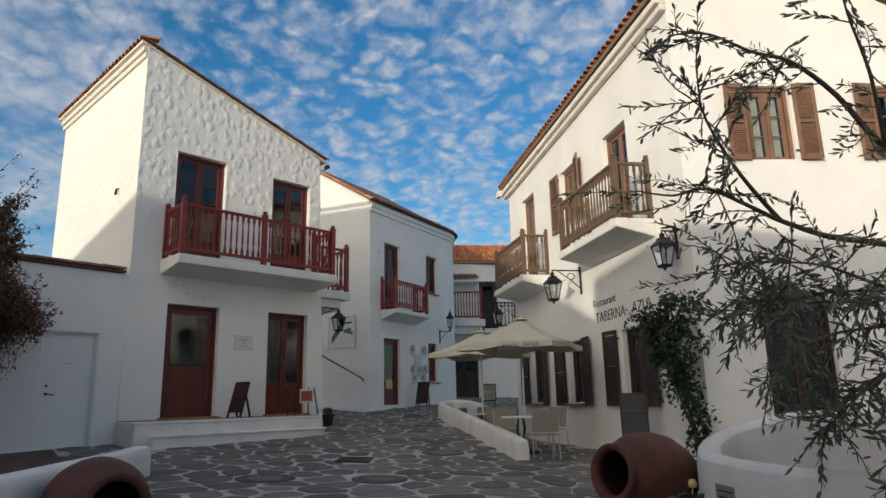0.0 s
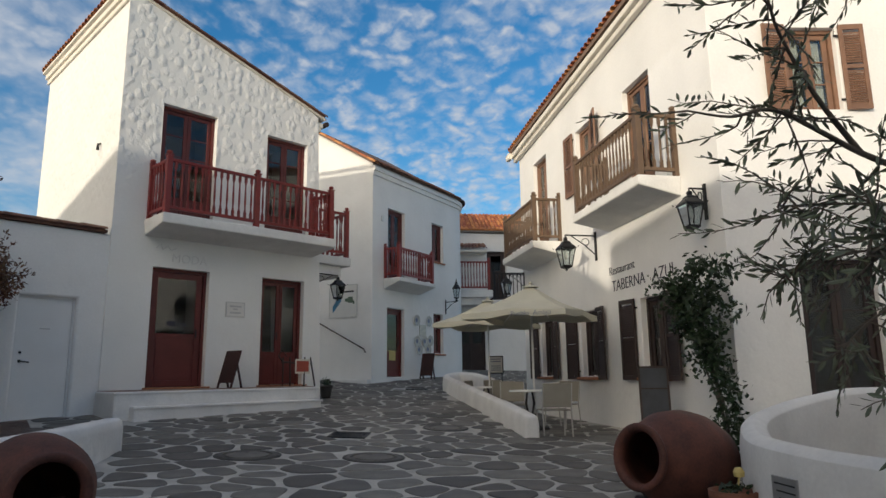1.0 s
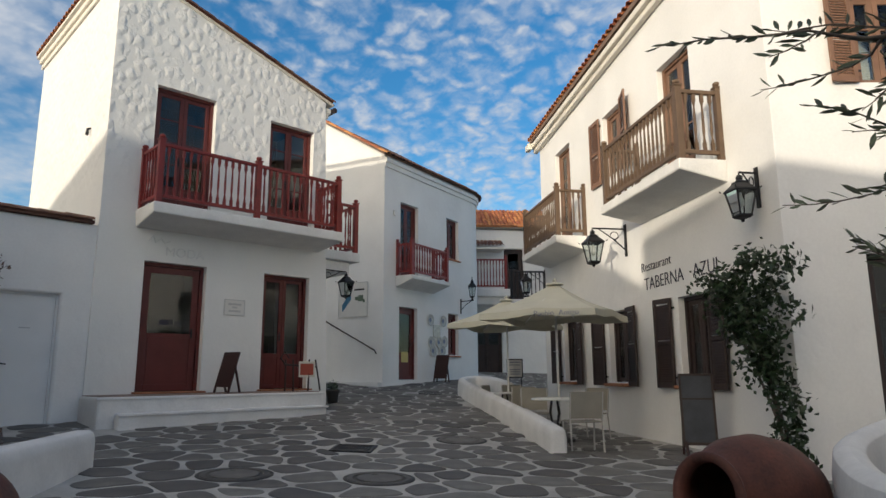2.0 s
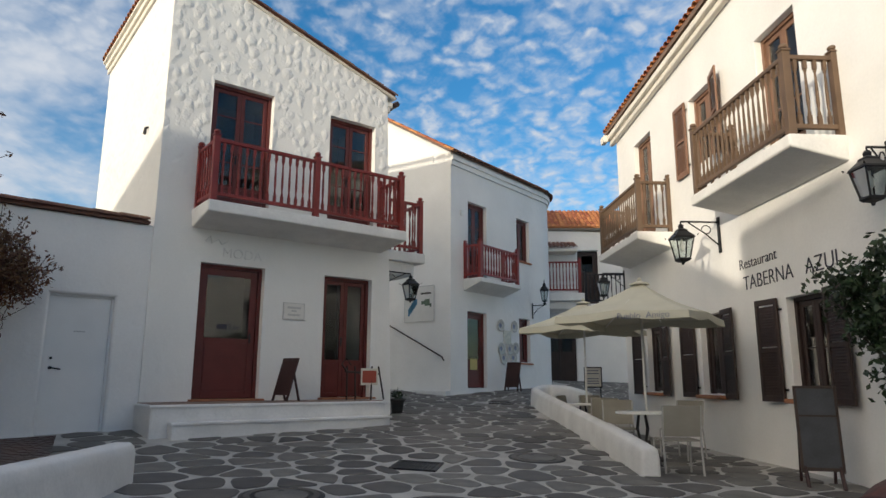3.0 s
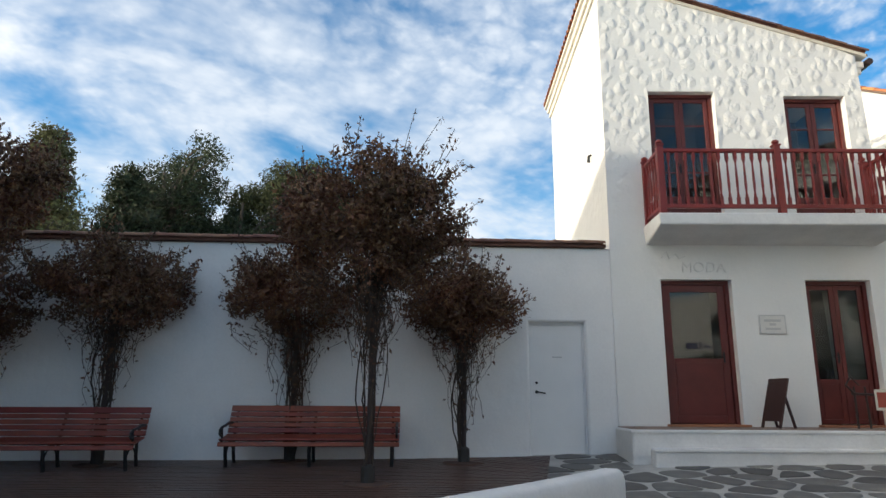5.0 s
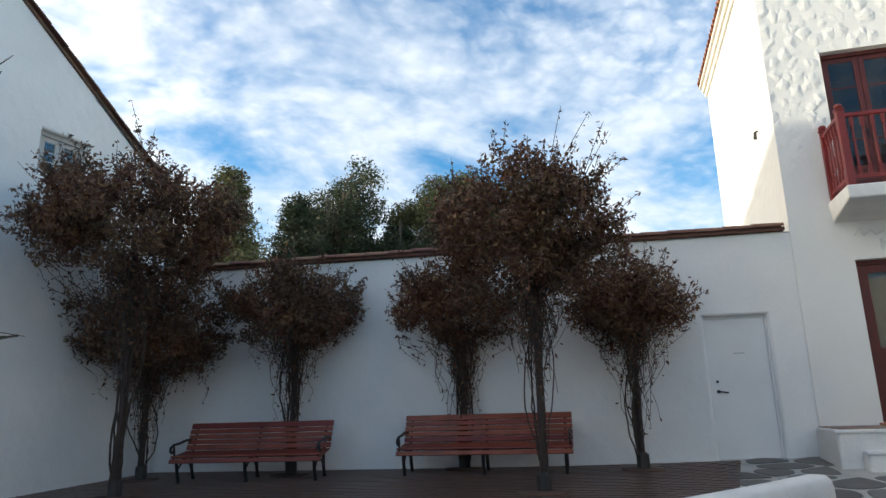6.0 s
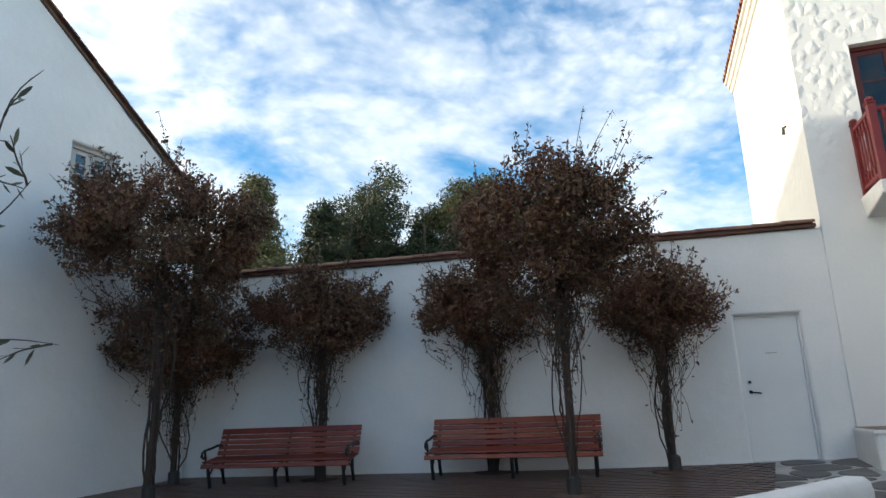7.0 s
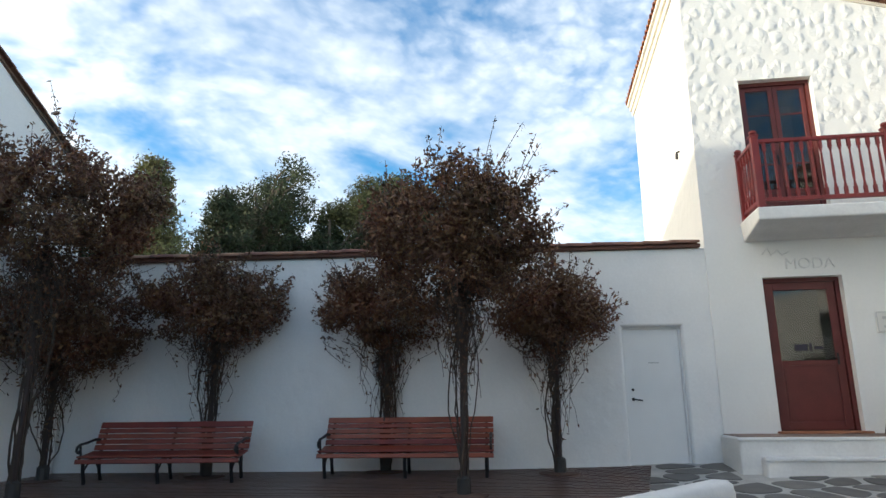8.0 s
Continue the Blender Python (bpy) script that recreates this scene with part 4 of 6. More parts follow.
walls("wall", shell([(-0.4, 0), (WL, 0), (WL, 0.5), (-0.4, 0.5)], -0.3, lambda p: 3.52, {0: [(G0 + 0.4, G1 + 0.4, 0.26, 2.30)]}), STUCCO, court_wall, 0.2, 0.05)
bm = boxes((-0.4, WL - 0.14, -0.06, 0.52, 3.52, 3.575), bev=0.01)
coping = part("coping", bm, TILEDARK, court_wall, "dark clay coping")
first = None
for k in range(26):
    x = -0.4 + 0.40 * k
    m = Matrix.Translation((x, -0.03 + RND.uniform(-0.008, 0.008), 3.575 + RND.uniform(-0.005, 0.005))) @ Matrix.Rotation(radians(-90), 4, "Z")
    if first is None:
        first = part("tile", tile_mesh(0.44, 0.085), TILEDARK, coping); first.matrix_basis = m
    else:
        again(first, m)
gate = thing("door", WX, WY, 0, WROT, "plain white service door with a lever handle", "door", kind="structure")
part("leaf", boxes((G0 + 0.03, G1 - 0.03, 0.10, 0.15, 0.27, 2.27), bev=0.006), DOORWHITE, gate)
part("frame", boxes((G0, G0 + 0.028, 0.08, 0.19, 0.26, 2.3), (G1 - 0.028, G1, 0.08, 0.19, 0.26, 2.3), (G0 + 0.028, G1 - 0.028, 0.08, 0.19, 2.272, 2.3)), DOORWHITE, gate)
bm = bmesh.new(); tube(bm, [(G0 + 0.12, 0.1, 1.22), (G0 + 0.12, 0.05, 1.22), (G0 + 0.25, 0.045, 1.2)], 0.011); lathe(bm, [(0.025, 0), (0.025, 0.015)], 10, Matrix.Translation((G0 + 0.12, 0.1, 1.22)) @ Matrix.Rotation(radians(90), 4, "X"))
lathe(bm, [(0.02, 0), (0.02, 0.02)], 10, Matrix.Translation((G0 + 0.12, 0.1, 1.36)) @ Matrix.Rotation(radians(90), 4, "X"))
part("handle", bm, IRON, gate, "dark lever and lock")
part("letter_sign", boxes((G0 + 0.38, G0 + 0.54, 0.094, 0.1, 1.75, 1.768)), STEEL, gate, "small grey name strip")

SX, SY, SROT = -11.6 + 0.5 * 10, 5.3 - 0.866 * 10, 120.0
house_s = thing("house", SX, SY, 0, SROT, "white stucco gable house beside the courtyard", "house")
S_FOOT = [(0, 0), (5, 0), (9.9, 0), (9.9, 4), (5, 4), (0, 4)]
def s_top(p):
    m = 10 - p.x
    return 4.85 + 0.735 * m if m <= 5 else 8.525 - 0.62 * (m - 5)
S_H = [(2.45, 3.2, 4.6, 5.28)]
walls("wall", shell(S_FOOT, -0.3, s_top, {1: S_H}), STUCCO, house_s, 0.3, 0.05)
glazed(house_s, "window", 7.45, 8.2, 4.6, 5.28, GREYMETAL, 2, 3, 0.0, 0.12, handle=False, label="small grey metal window")
first = None
for side in (0, 1):
    for k in range(22):
        m_ = -0.1 + 0.31 * k if side == 0 else 5.0 + 0.33 * k
        if (side == 0 and m_ > 4.95) or (side == 1 and m_ > 9.9):
            break
        x = 10 - m_
        sl = 0.735 if side == 0 else -0.62
        z = 4.85 + 0.735 * m_ if side == 0 else 8.525 - 0.62 * (m_ - 5)
        d = Vector((-1, 0, 0.735)).normalized() if side == 0 else Vector((1, 0, 0.62)).normalized()
        yv = d; zz = Vector((0, 0, 1)); xv = yv.cross(zz).normalized(); zz = xv.cross(yv)
        m = Matrix.Translation(Vector((x, -0.03, z + 0.06)) - (yv * 0.0 if side == 0 else yv * 0.4)) @ Matrix((xv, yv, zz)).transposed().to_4x4()
        if first is None:
            bm = bmesh.new()
            prof = [(10.1, 4.85 - 0.735 * 0.1), (5, 8.525), (-0.2, 8.525 - 0.62 * 5.2)]
            q = [[bm.verts.new((x_, y_, z_ + dz)) for x_, z_ in prof] for y_, dz in ((-0.02, 0.005), (4.2, 0.005), (4.2, 0.045), (-0.02, 0.045))]
            for a in range(4):
                for b in range(2):
                    bm.faces.new((q[a][b], q[a][b + 1], q[(a + 1) % 4][b + 1], q[(a + 1) % 4][b]))
            for b in (0, 2):
                bm.faces.new([q[a][b] for a in range(4)])
            roof_s = part("roof", bm, ROOFING, house_s, "roof with weathered verge tiles")
            first = part("tile", tile_mesh(0.40, 0.08), TILEDARK, roof_s); first.matrix_basis = m
        else:
            again(first, m)


def closing_wall(name, a, b, h):
    a, b = Vector(a), Vector(b)
    ln = (b - a).length
    ob = part(name, boxes((0, ln, 0, 0.3, -1.0, h), bev=0.03), STUCCO, None, loc=(a.x, a.y, 0), rz=math.degrees(math.atan2(b.y - a.y, b.x - a.x)))
    tagged(ob, "plain white wall added out of view to close the square", "wall", kind="structure")


# walls added out of view; the west one's height casts the restaurant's shade
closing_wall("wall_west", (-3.0, -9.6), (SX - 0.05, SY - 0.1), 6.5)
closing_wall("wall_south", (12.4, -9.6), (-3.0, -9.6), 5.5)
closing_wall("wall_east", (12.5, 8.0), (12.5, -9.5), 5.5)
# unseen wall, its sloping top set to cast the diagonal shadow on the flank
bm = shell([(0, 0), (7.4, 0), (7.4, 0.5), (0, 0.5)], -0.5, lambda p: 6.85 + 0.21 * p.x, {})
ob = walls("wall_northwest", bm, STUCCO, None, 0.2, 0.04)
ob.matrix_basis = pose(-18.4, 1.9, 0, 0, 0, -50)
tagged(ob, "plain white wall added unseen behind the gable house to cast shade", "wall", kind="structure")

# ---- walls and planters of the square ----
def ribbon(name, path, width, height, material, label, category="wall", base=None, kind="structure", rounding=0.09):
    """A low rounded wall along a plan path; height is a list of top heights along it."""
    bm = bmesh.new()
    pts = [Vector(p) for p in path]
    n = len(pts)
    prof = [(-1, 0.0), (-1, 1 - rounding * 2), (-0.86, 1 - rounding * 0.6), (-0.5, 1), (0.5, 1), (0.86, 1 - rounding * 0.6), (1, 1 - rounding * 2), (1, 0.0)]
    last = None
    for i, p in enumerate(pts):
        d = (pts[min(i + 1, n - 1)] - pts[max(i - 1, 0)]).normalized()
        q = Vector((d.y, -d.x))
        zb = base if base is not None else g(*p) - 0.25
        zt = height[i] if isinstance(height, list) else g(*p) + height
        ring = [bm.verts.new((p.x + q.x * k * width / 2, p.y + q.y * k * width / 2, zb + (zt - zb) * h)) for k, h in prof]
        if last:
            for a in range(len(prof) - 1):
                bm.faces.new((last[a], last[a + 1], ring[a + 1], ring[a]))
        else:
            bm.faces.new(ring)
        last = ring
    bm.faces.new(last)
    ob = part(name, bm, material)
    be = ob.modifiers.new("soft", "BEVEL"); be.width, be.segments, be.limit_method, be.angle_limit = 0.06, 3, "ANGLE", radians(50)
    for p in ob.data.polygons:
        p.use_smooth = True
    ob.modifiers.new("normals", "WEIGHTED_NORMAL")
    return tagged(ob, label, category, kind=kind)


def smooth_path(pts, n=8):
    out = []
    P = [Vector(p) for p in pts]
    for i in range(len(P) - 1):
        a, b, c, d = P[max(i - 1, 0)], P[i], P[i + 1], P[min(i + 2, len(P) - 1)]
        for k in range(n):
            t = k / n
            out.append(0.5 * ((2 * b) + (c - a) * t + (2 * a - 5 * b + 4 * c - d) * t * t + (3 * b - a - 3 * c + d) * t ** 3))
    return out + [P[-1]]


pp = smooth_path([(2.99, 10.2), (2.92, 11.6), (2.76, 13.6), (2.56, 15.8), (2.42, 17.6), (2.46, 18.4), (2.8, 18.9), (3.2, 18.6), (3.4, 17.6), (3.45, 16.9)])
ribbon("terrace_parapet", pp, 0.24, [0.29 + 0.078 * (p.y - 10.2) for p in pp], PLINTH, "low white rounded parapet along the restaurant terrace", base=-0.5)
pl = smooth_path([(-2.62, 8.78), (-2.50, 7.4), (-2.46, 6.2), (-2.42, 4.8), (-2.6, 3.2), (-3.2, 1.6)])
ribbon("planter_wall", pl, 0.26, [0.44] * len(pl), PLINTH, "low white rounded wall edging the brick courtyard")
pr = smooth_path([(3.9, 2.2), (3.45, 3.2), (3.38, 4.1), (3.62, 5.0), (4.25, 5.95), (5.3, 6.5), (6.6, 6.4), (7.8, 5.8), (9.0, 4.6)])
ribbon("planter_wall", pr, 0.24, [0.46 + 0.28 * max(0, min(1, (p.x - 3.5) / 2.0)) for p in pr], PLINTH, "white rounded planter wall round the olive tree")
bm = bmesh.new()
ring = [bm.verts.new((p.x, p.y, -0.02)) for p in pr] + [bm.verts.new((9.0, 2.2, -0.02))]
bm.faces.new(ring)
tagged(part("planter_soil", bm, SOIL), "dark soil in the olive planter", "soil", kind="structure")
ob = thing("wall_plaque", 3.245, 4.05, 0.17, 92, "small grey plaque fixed to the planter wall", "plaque")
part("plate", boxes((-0.13, 0.13, -0.006, 0.012, -0.13, 0.10), bev=0.004), STEEL, ob)
for k in range(4):
    part("text_bar", boxes((-0.11, 0.10 - 0.02 * k, 0.012, 0.014, 0.05 - 0.045 * k, 0.06 - 0.045 * k)), CASTIRON, ob)

# ---- courtyard floor of small pavers ----
pav_v, pav_f = [], []
cw, sw = math.cos(radians(43.6)), math.sin(radians(43.6))
prnd = random.Random(3)
for i in range(-4, 56):
    for j in range(-2, 74):
        u, v = i * 0.212 + (0.106 if j % 2 else 0), -j * 0.109 - 0.01
        x, y = WX + u * cw - v * sw, WY + u * sw + v * cw
        # the court lies left of its low wall and stops short of the house terrace
        sd = (x - WX) * 0.866 + (y - WY) * 0.5
        if sd < -0.2 or y < 1.5 or v > -0.02 or v < -7.8 or (x > -2.62 and y < 8.9) or (y > 8.6 and (x + 4.6) * 0.6 + (y - 10.5) * 0.35 > 0.17) or x > -2.6:
            continue
        z = g(x, y) + 0.012 + prnd.uniform(-0.001, 0.001)
        c0 = len(pav_v)
        for dz, k in ((-0.03, 1), (0, 1), (0.002, 0.98)):
            for a, b in ((-1, -1), (1, -1), (1, 1), (-1, 1)):
                uu, vv_ = a * 0.105 * k, b * 0.0537 * k
                px_, py_ = x + uu * cw - vv_ * sw, y + uu * sw + vv_ * cw
                over = max(0.0, (px_ + 4.6) * 0.6 + (py_ - 10.5) * 0.35 - 0.1) / 0.4825 if y > 8.6 else 0.0
                pav_v.append((px_ - 0.6 * over, py_ - 0.35 * over, z + dz))
        for L in (0, 4):
            for k in range(4):
                pav_f.append((c0 + L + k, c0 + L + (k + 1) % 4, c0 + L + 4 + (k + 1) % 4, c0 + L + 4 + k))
        pav_f.append((c0 + 8, c0 + 9, c0 + 10, c0 + 11))
tagged(part("courtyard_pavers", (pav_v, [], pav_f), PAVER, ground), "damp brown brick pavers", "", kind="stuff")

# ---- covers in the paving ----
def cover_round(x, y, r):
    t = thing("manhole_cover", x, y, g(x, y) + 0.015, 20, "round worn manhole cover set in the paving", "manhole cover", "manhole covers")
    t.matrix_basis = laid(x, y, 0.005, 20)
    bm = bmesh.new(); lathe(bm, [(r, -0.04), (r, 0.004), (r - 0.03, 0.006), (r - 0.035, 0.0), (r * 0.72, 0.0), (r * 0.70, -0.008), (r * 0.66, -0.008), (r * 0.64, 0.002), (0.001, 0.004)], 32)
    part("ring", bm, CASTIRON, t, "", True)
    part("keyhole", boxes((-0.03, 0.03, r * 0.4, r * 0.4 + 0.025, 0.012, 0.015)), IRON, t)
    bm = bmesh.new(); lathe(bm, [(r * 0.62, 0.0), (r * 0.62, 0.010), (r * 0.6, 0.012), (0.001, 0.012)], 32); part("lid_infill", bm, SLAB, t, "worn grey-brown infill")
    bm = bmesh.new(); lathe(bm, [(r * 0.73, 0.0), (r * 0.74, 0.010), (r - 0.045, 0.010), (r - 0.04, 0.0)], 32); part("collar", bm, SLAB, t)


cover_round(-0.9, 8.44, 0.40); cover_round(0.62, 8.35, 0.38); cover_round(1.75, 11.2, 0.38)


def drain(x, y, w, d, rz):
    t = thing("drain_grate", x, y, g(x, y) + 0.02, rz, "dark rectangular iron drain grate", "drain grate")
    t.matrix_basis = laid(x, y, 0.012, rz)
    part("frame", boxes((-w / 2, w / 2, -d / 2, -d / 2 + 0.03, -0.04, 0.008), (-w / 2, w / 2, d / 2 - 0.03, d / 2, -0.04, 0.008), (-w / 2, -w / 2 + 0.03, -d / 2, d / 2, -0.04, 0.0075), (w / 2 - 0.03, w / 2, -d / 2, d / 2, -0.04, 0.0075)), IRON, t)
    part("sump", boxes((-w / 2, w / 2, -d / 2, d / 2, -0.06, -0.03)), SHUTDARK, t)
    first = None
    for k in range(int(w / 0.04) - 1):
        m = pose(-w / 2 + 0.04 * (k + 1), 0, 0)
        if first is None:
            first = part("bar", boxes((-0.009, 0.009, -d / 2 + 0.03, d / 2 - 0.03, -0.03, 0.005)), IRON, t); first.matrix_basis = m
        else:
            again(first, m)


drain(0.22, 10.3, 0.56, 0.55, -8); drain(1.6, 18.2, 0.6, 0.5, 0)

# ---- lanterns ----
def on(rot, ox, oy, s, y):
    c, q = math.cos(radians(rot)), math.sin(radians(rot))
    return ox + s * c - y * q, oy + s * q + y * c


lantern(*on(AROT, AX, AY, AL + 0.005, 0.3), 3.28, AROT + 0, 0.64, scale=1.2)
lantern(*on(RROT, RX, RY, 5.1, -0.005), 3.70, RROT - 90, 0.46, scale=1.45)
lantern(*on(RROT, RX, RY, 9.12, -0.005), 3.58, RROT - 90, 0.2, scale=1.3, label="black iron lantern on a short wall bracket")
lantern(*on(RROT, RX, RY, 0.12, -0.005), 3.62, RROT - 90, 0.44, scale=1.2)
t = thing("wall_lantern", *on(BROT, BX, BY, 4.3, -0.005), 3.42, BROT - 90, "black iron lantern standing on a wall bracket", "wall lamp", "wall lanterns")
part("wall_plate", boxes((0, 0.02, -0.03, 0.03, -0.42, 0.08), bev=0.004), IRON, t)
bm = bmesh.new(); tube(bm, [(0.01, 0, 0), (0.5, 0, 0)], 0.014); tube(bm, [(0.01, 0, -0.3), (0.2, 0, -0.12), (0.42, 0, -0.01)], 0.01); part("bracket_arm", bm, IRON, t)
bm = bmesh.new(); lathe(bm, [(0.03, 0), (0.06, 0.05), (0.02, 0.08), (0.09, 0.12), (0.09, 0.14)], 6, Matrix.Translation((0.45, 0, 0)))
for k in range(6):
    a = radians(60 * k); tube(bm, [(0.45 + 0.085 * math.cos(a), 0.085 * math.sin(a), 0.13), (0.45 + 0.14 * math.cos(a), 0.14 * math.sin(a), 0.46)], 0.009, 0.009, 5)
part("lantern_cage", bm, IRON, t)
bm = bmesh.new(); lathe(bm, [(0.15, 0.45), (0.165, 0.47), (0.08, 0.58), (0.05, 0.6), (0.06, 0.64), (0.02, 0.7), (0.012, 0.8)], 6, Matrix.Translation((0.45, 0, 0))); part("hood", bm, IRON, t)
bm = bmesh.new(); lathe(bm, [(0.08, 0.14), (0.135, 0.45)], 6, Matrix.Translation((0.45, 0, 0))); o = part("pane", bm, GLASS, t); o.visible_shadow = False

# ---- signs ----
sign = thing("wall_lettering", *on(RROT, RX, RY, 5.65, -0.006), 2.78, RROT, "dark painted restaurant lettering on the white wall", "sign")
bm = text_mesh("Restaurant", 0.235); bmesh.ops.scale(bm, vec=(1.05, 1, 1), verts=bm.verts); part("word", bm, INK, sign)
for word, dx in (("TABERNA", 0.09), ("AZUL", 1.72)):
    bm = text_mesh(word, 0.31); bmesh.ops.translate(bm, vec=(dx, 0, -0.33), verts=bm.verts); part("word", bm, INK, sign)
ob = thing("wall_lettering", *on(AROT, AX, AY, 1.13, -0.004), 3.12, AROT, "white raised shop lettering on the white wall", "sign")
part("word", text_mesh("MODA", 0.24, 0.012), PLINTH, ob)
bm = bmesh.new(); tube(bm, [(-0.3, -0.008, 0.24), (-0.22, -0.008, 0.34), (-0.18, -0.008, 0.22), (-0.08, -0.008, 0.3), (-0.02, -0.008, 0.22), (0.08, -0.008, 0.27)], 0.011); part("flourish", bm, PLINTH, ob)
ob = thing("name_plaque", *on(AROT, AX, AY, 2.50, -0.004), 2.28, AROT, "pale tile plaque with grey writing on the white wall", "plaque")
part("plate", boxes((-0.215, 0.215, -0.02, 0.0, -0.155, 0.155), bev=0.006), PAPER, ob)
part("border", boxes((-0.2, 0.2, -0.023, -0.02, 0.135, 0.145), (-0.2, 0.2, -0.023, -0.02, -0.145, -0.135), (-0.205, -0.195, -0.023, -0.02, -0.135, 0.135), (0.195, 0.205, -0.023, -0.02, -0.135, 0.135)), STEEL, ob)
for z, w in ((0.06, 0.13), (0.0, 0.05), (-0.07, 0.12)):
    part("text_bar", boxes((-w, w, -0.023, -0.02, z - 0.018, z + 0.018)), STEEL, ob)
bm = boxes((1.18, 1.36, 0.164, 0.167, 1.9, 2.0), (1.39, 1.42, 0.164, 0.167, 1.9, 2.02), (1.46, 1.58, 0.164, 0.167, 1.92, 1.96))
ob = thing("door_lettering", AX, AY, 0, AROT, "dark letter strips on the shop door glass", "sign"); part("text_bar", bm, INK, ob)
ob = thing("picture_board", *on(BROT, BX, BY, -0.004, 1.08), 3.15, BROT - 90, "pale printed map board on the white wall", "sign board")
part("board", boxes((-0.54, 0.54, -0.03, 0.0, -0.5, 0.5), bev=0.006), PAPER, ob)
bm = bmesh.new()
for k in range(7):
    box(bm, -0.40 + 0.035 * k, -0.34 + 0.045 * k, -0.034, -0.03, -0.32 + 0.05 * k, -0.12 + 0.045 * k)
part("printed_shape", bm, BLUEPRINT, ob, "blue printed patch")
bm = boxes((0.08, 0.2, -0.034, -0.03, -0.02, 0.08), (0.2, 0.38, -0.034, -0.03, -0.06, 0.12), (0.38, 0.44, -0.034, -0.03, -0.1, 0.0))
part("printed_shape", bm, GREENPRINT, ob, "dark green printed patch")
part("text_bar", boxes((0.05, 0.42, -0.034, -0.03, 0.26, 0.31)), CASTIRON, ob)
part("border", boxes((-0.54, 0.54, -0.034, -0.03, 0.48, 0.5), (-0.54, 0.54, -0.034, -0.03, -0.5, -0.48), (-0.54, -0.52, -0.034, -0.03, -0.48, 0.48), (0.52, 0.54, -0.034, -0.03, -0.48, 0.48)), STEEL, ob)
first = None
for s, z in ((2.41, 2.67), (3.16, 2.68), (2.44, 1.99), (2.9, 2.0), (3.22, 2.03), (2.56, 1.72), (3.09, 1.74)):
    if first is None:
        first = thing("wall_plate_dish", *on(BROT, BX, BY, s, -0.004), z, BROT, "round glazed ceramic plate hung on the wall", "plate", "plates on the wall")
        bm = bmesh.new(); lathe(bm, [(0.10, 0.0), (0.175, 0.03), (0.18, 0.036), (0.17, 0.037), (0.10, 0.012), (0.001, 0.012)], 20, Matrix.Rotation(radians(90), 4, "X")); part("dish", bm, CERAMIC, first, "", True)
        bm = bmesh.new(); lathe(bm, [(0.07, 0.0135), (0.001, 0.0138)], 14, Matrix.Rotation(radians(90), 4, "X")); part("painted_centre", bm, BLUEINK, first)
    else:
        copy_thing(first, pose(*on(BROT, BX, BY, s, -0.004), z, 0, 0, BROT))
ob = thing("wall_tile", *on(BROT, BX, BY, 2.78, -0.004), 2.34, BROT, "square glazed tile picture on the wall", "tile picture")
part("tile_panel", boxes((-0.2, 0.2, -0.02, 0.0, -0.2, 0.2), bev=0.006), CERAMIC, ob)
ob = thing("door_notice", BX, BY, 0, BROT, "yellow notice taped on the dark red door", "notice"); part("sheet", boxes((1.08, 1.42, 0.138, 0.142, 1.36, 1.66)), YELLOW, ob)


# ---- boards on feet ----
def a_board(x, y, z, rz, w=0.42, h=0.78, wood=None, face=None, label="", notice=None):
    wood, face = wood or BROWNWOOD, face or SLATE
    t = thing("sandwich_board", x, y, z, rz, label, "sandwich board")
    tilt = Matrix.Rotation(radians(-16), 4, "X")
    for sgn in (-1, 1):
        m = Matrix.Translation((0, -0.26, 0)) @ tilt
        bm = bmesh.new(); box(bm, sgn * w / 2 - 0.02, sgn * w / 2 + 0.02, -0.015, 0.015, 0, h, bev=0.004, m=m); part("leg", bm, wood, t)
        m2 = Matrix.Translation((0, -0.01, 0)) @ Matrix.Rotation(radians(15), 4, "X")
        bm = bmesh.new(); box(bm, sgn * w / 2 - 0.018, sgn * w / 2 + 0.018, -0.015, 0.015, 0, h * 0.62, bev=0.004, m=m2); part("leg", bm, wood, t)
    m = Matrix.Translation((0, -0.26, 0)) @ tilt
    bm = bmesh.new(); box(bm, -w / 2 + 0.02, w / 2 - 0.02, -0.008, 0.008, h * 0.18, h - 0.04, m=m); part("panel", bm, face, t)
    for z0 in (h * 0.14, h - 0.04):
        bm = bmesh.new(); box(bm, -w / 2 + 0.02, w / 2 - 0.02, -0.014, 0.014, z0, z0 + 0.04, m=m)
        part("cross_rail", bm, wood, t)
    if notice:
        bm = bmesh.new(); box(bm, -w / 2 + 0.05, w / 2 - 0.05, -0.014, -0.009, h * 0.45, h * 0.85, m=m); part("notice", bm, notice, t)
    return t


a_board(*on(AROT, AX, AY, 2.36, -0.42), 0.712, AROT - 80, 0.40, 0.74, DARKRED, DARKRED, "dark red-brown wooden sandwich board on the white terrace")
t = thing("notice_trestle", *on(AROT, AX, AY, 3.72, -0.5), 0.712, AROT, "low wooden trestle carrying a red framed notice", "sign stand")
for x, dx in ((-0.36, 0.03), (-0.2, 0.05), (0.16, -0.06), (0.30, 0.16)):
    bm = bmesh.new(); tube(bm, [(x + dx, 0.05 if dx > 0 else -0.08, 0), (x, 0, 0.6)], 0.018, 0.016, 5); part("leg", bm, SHUTDARK, t)
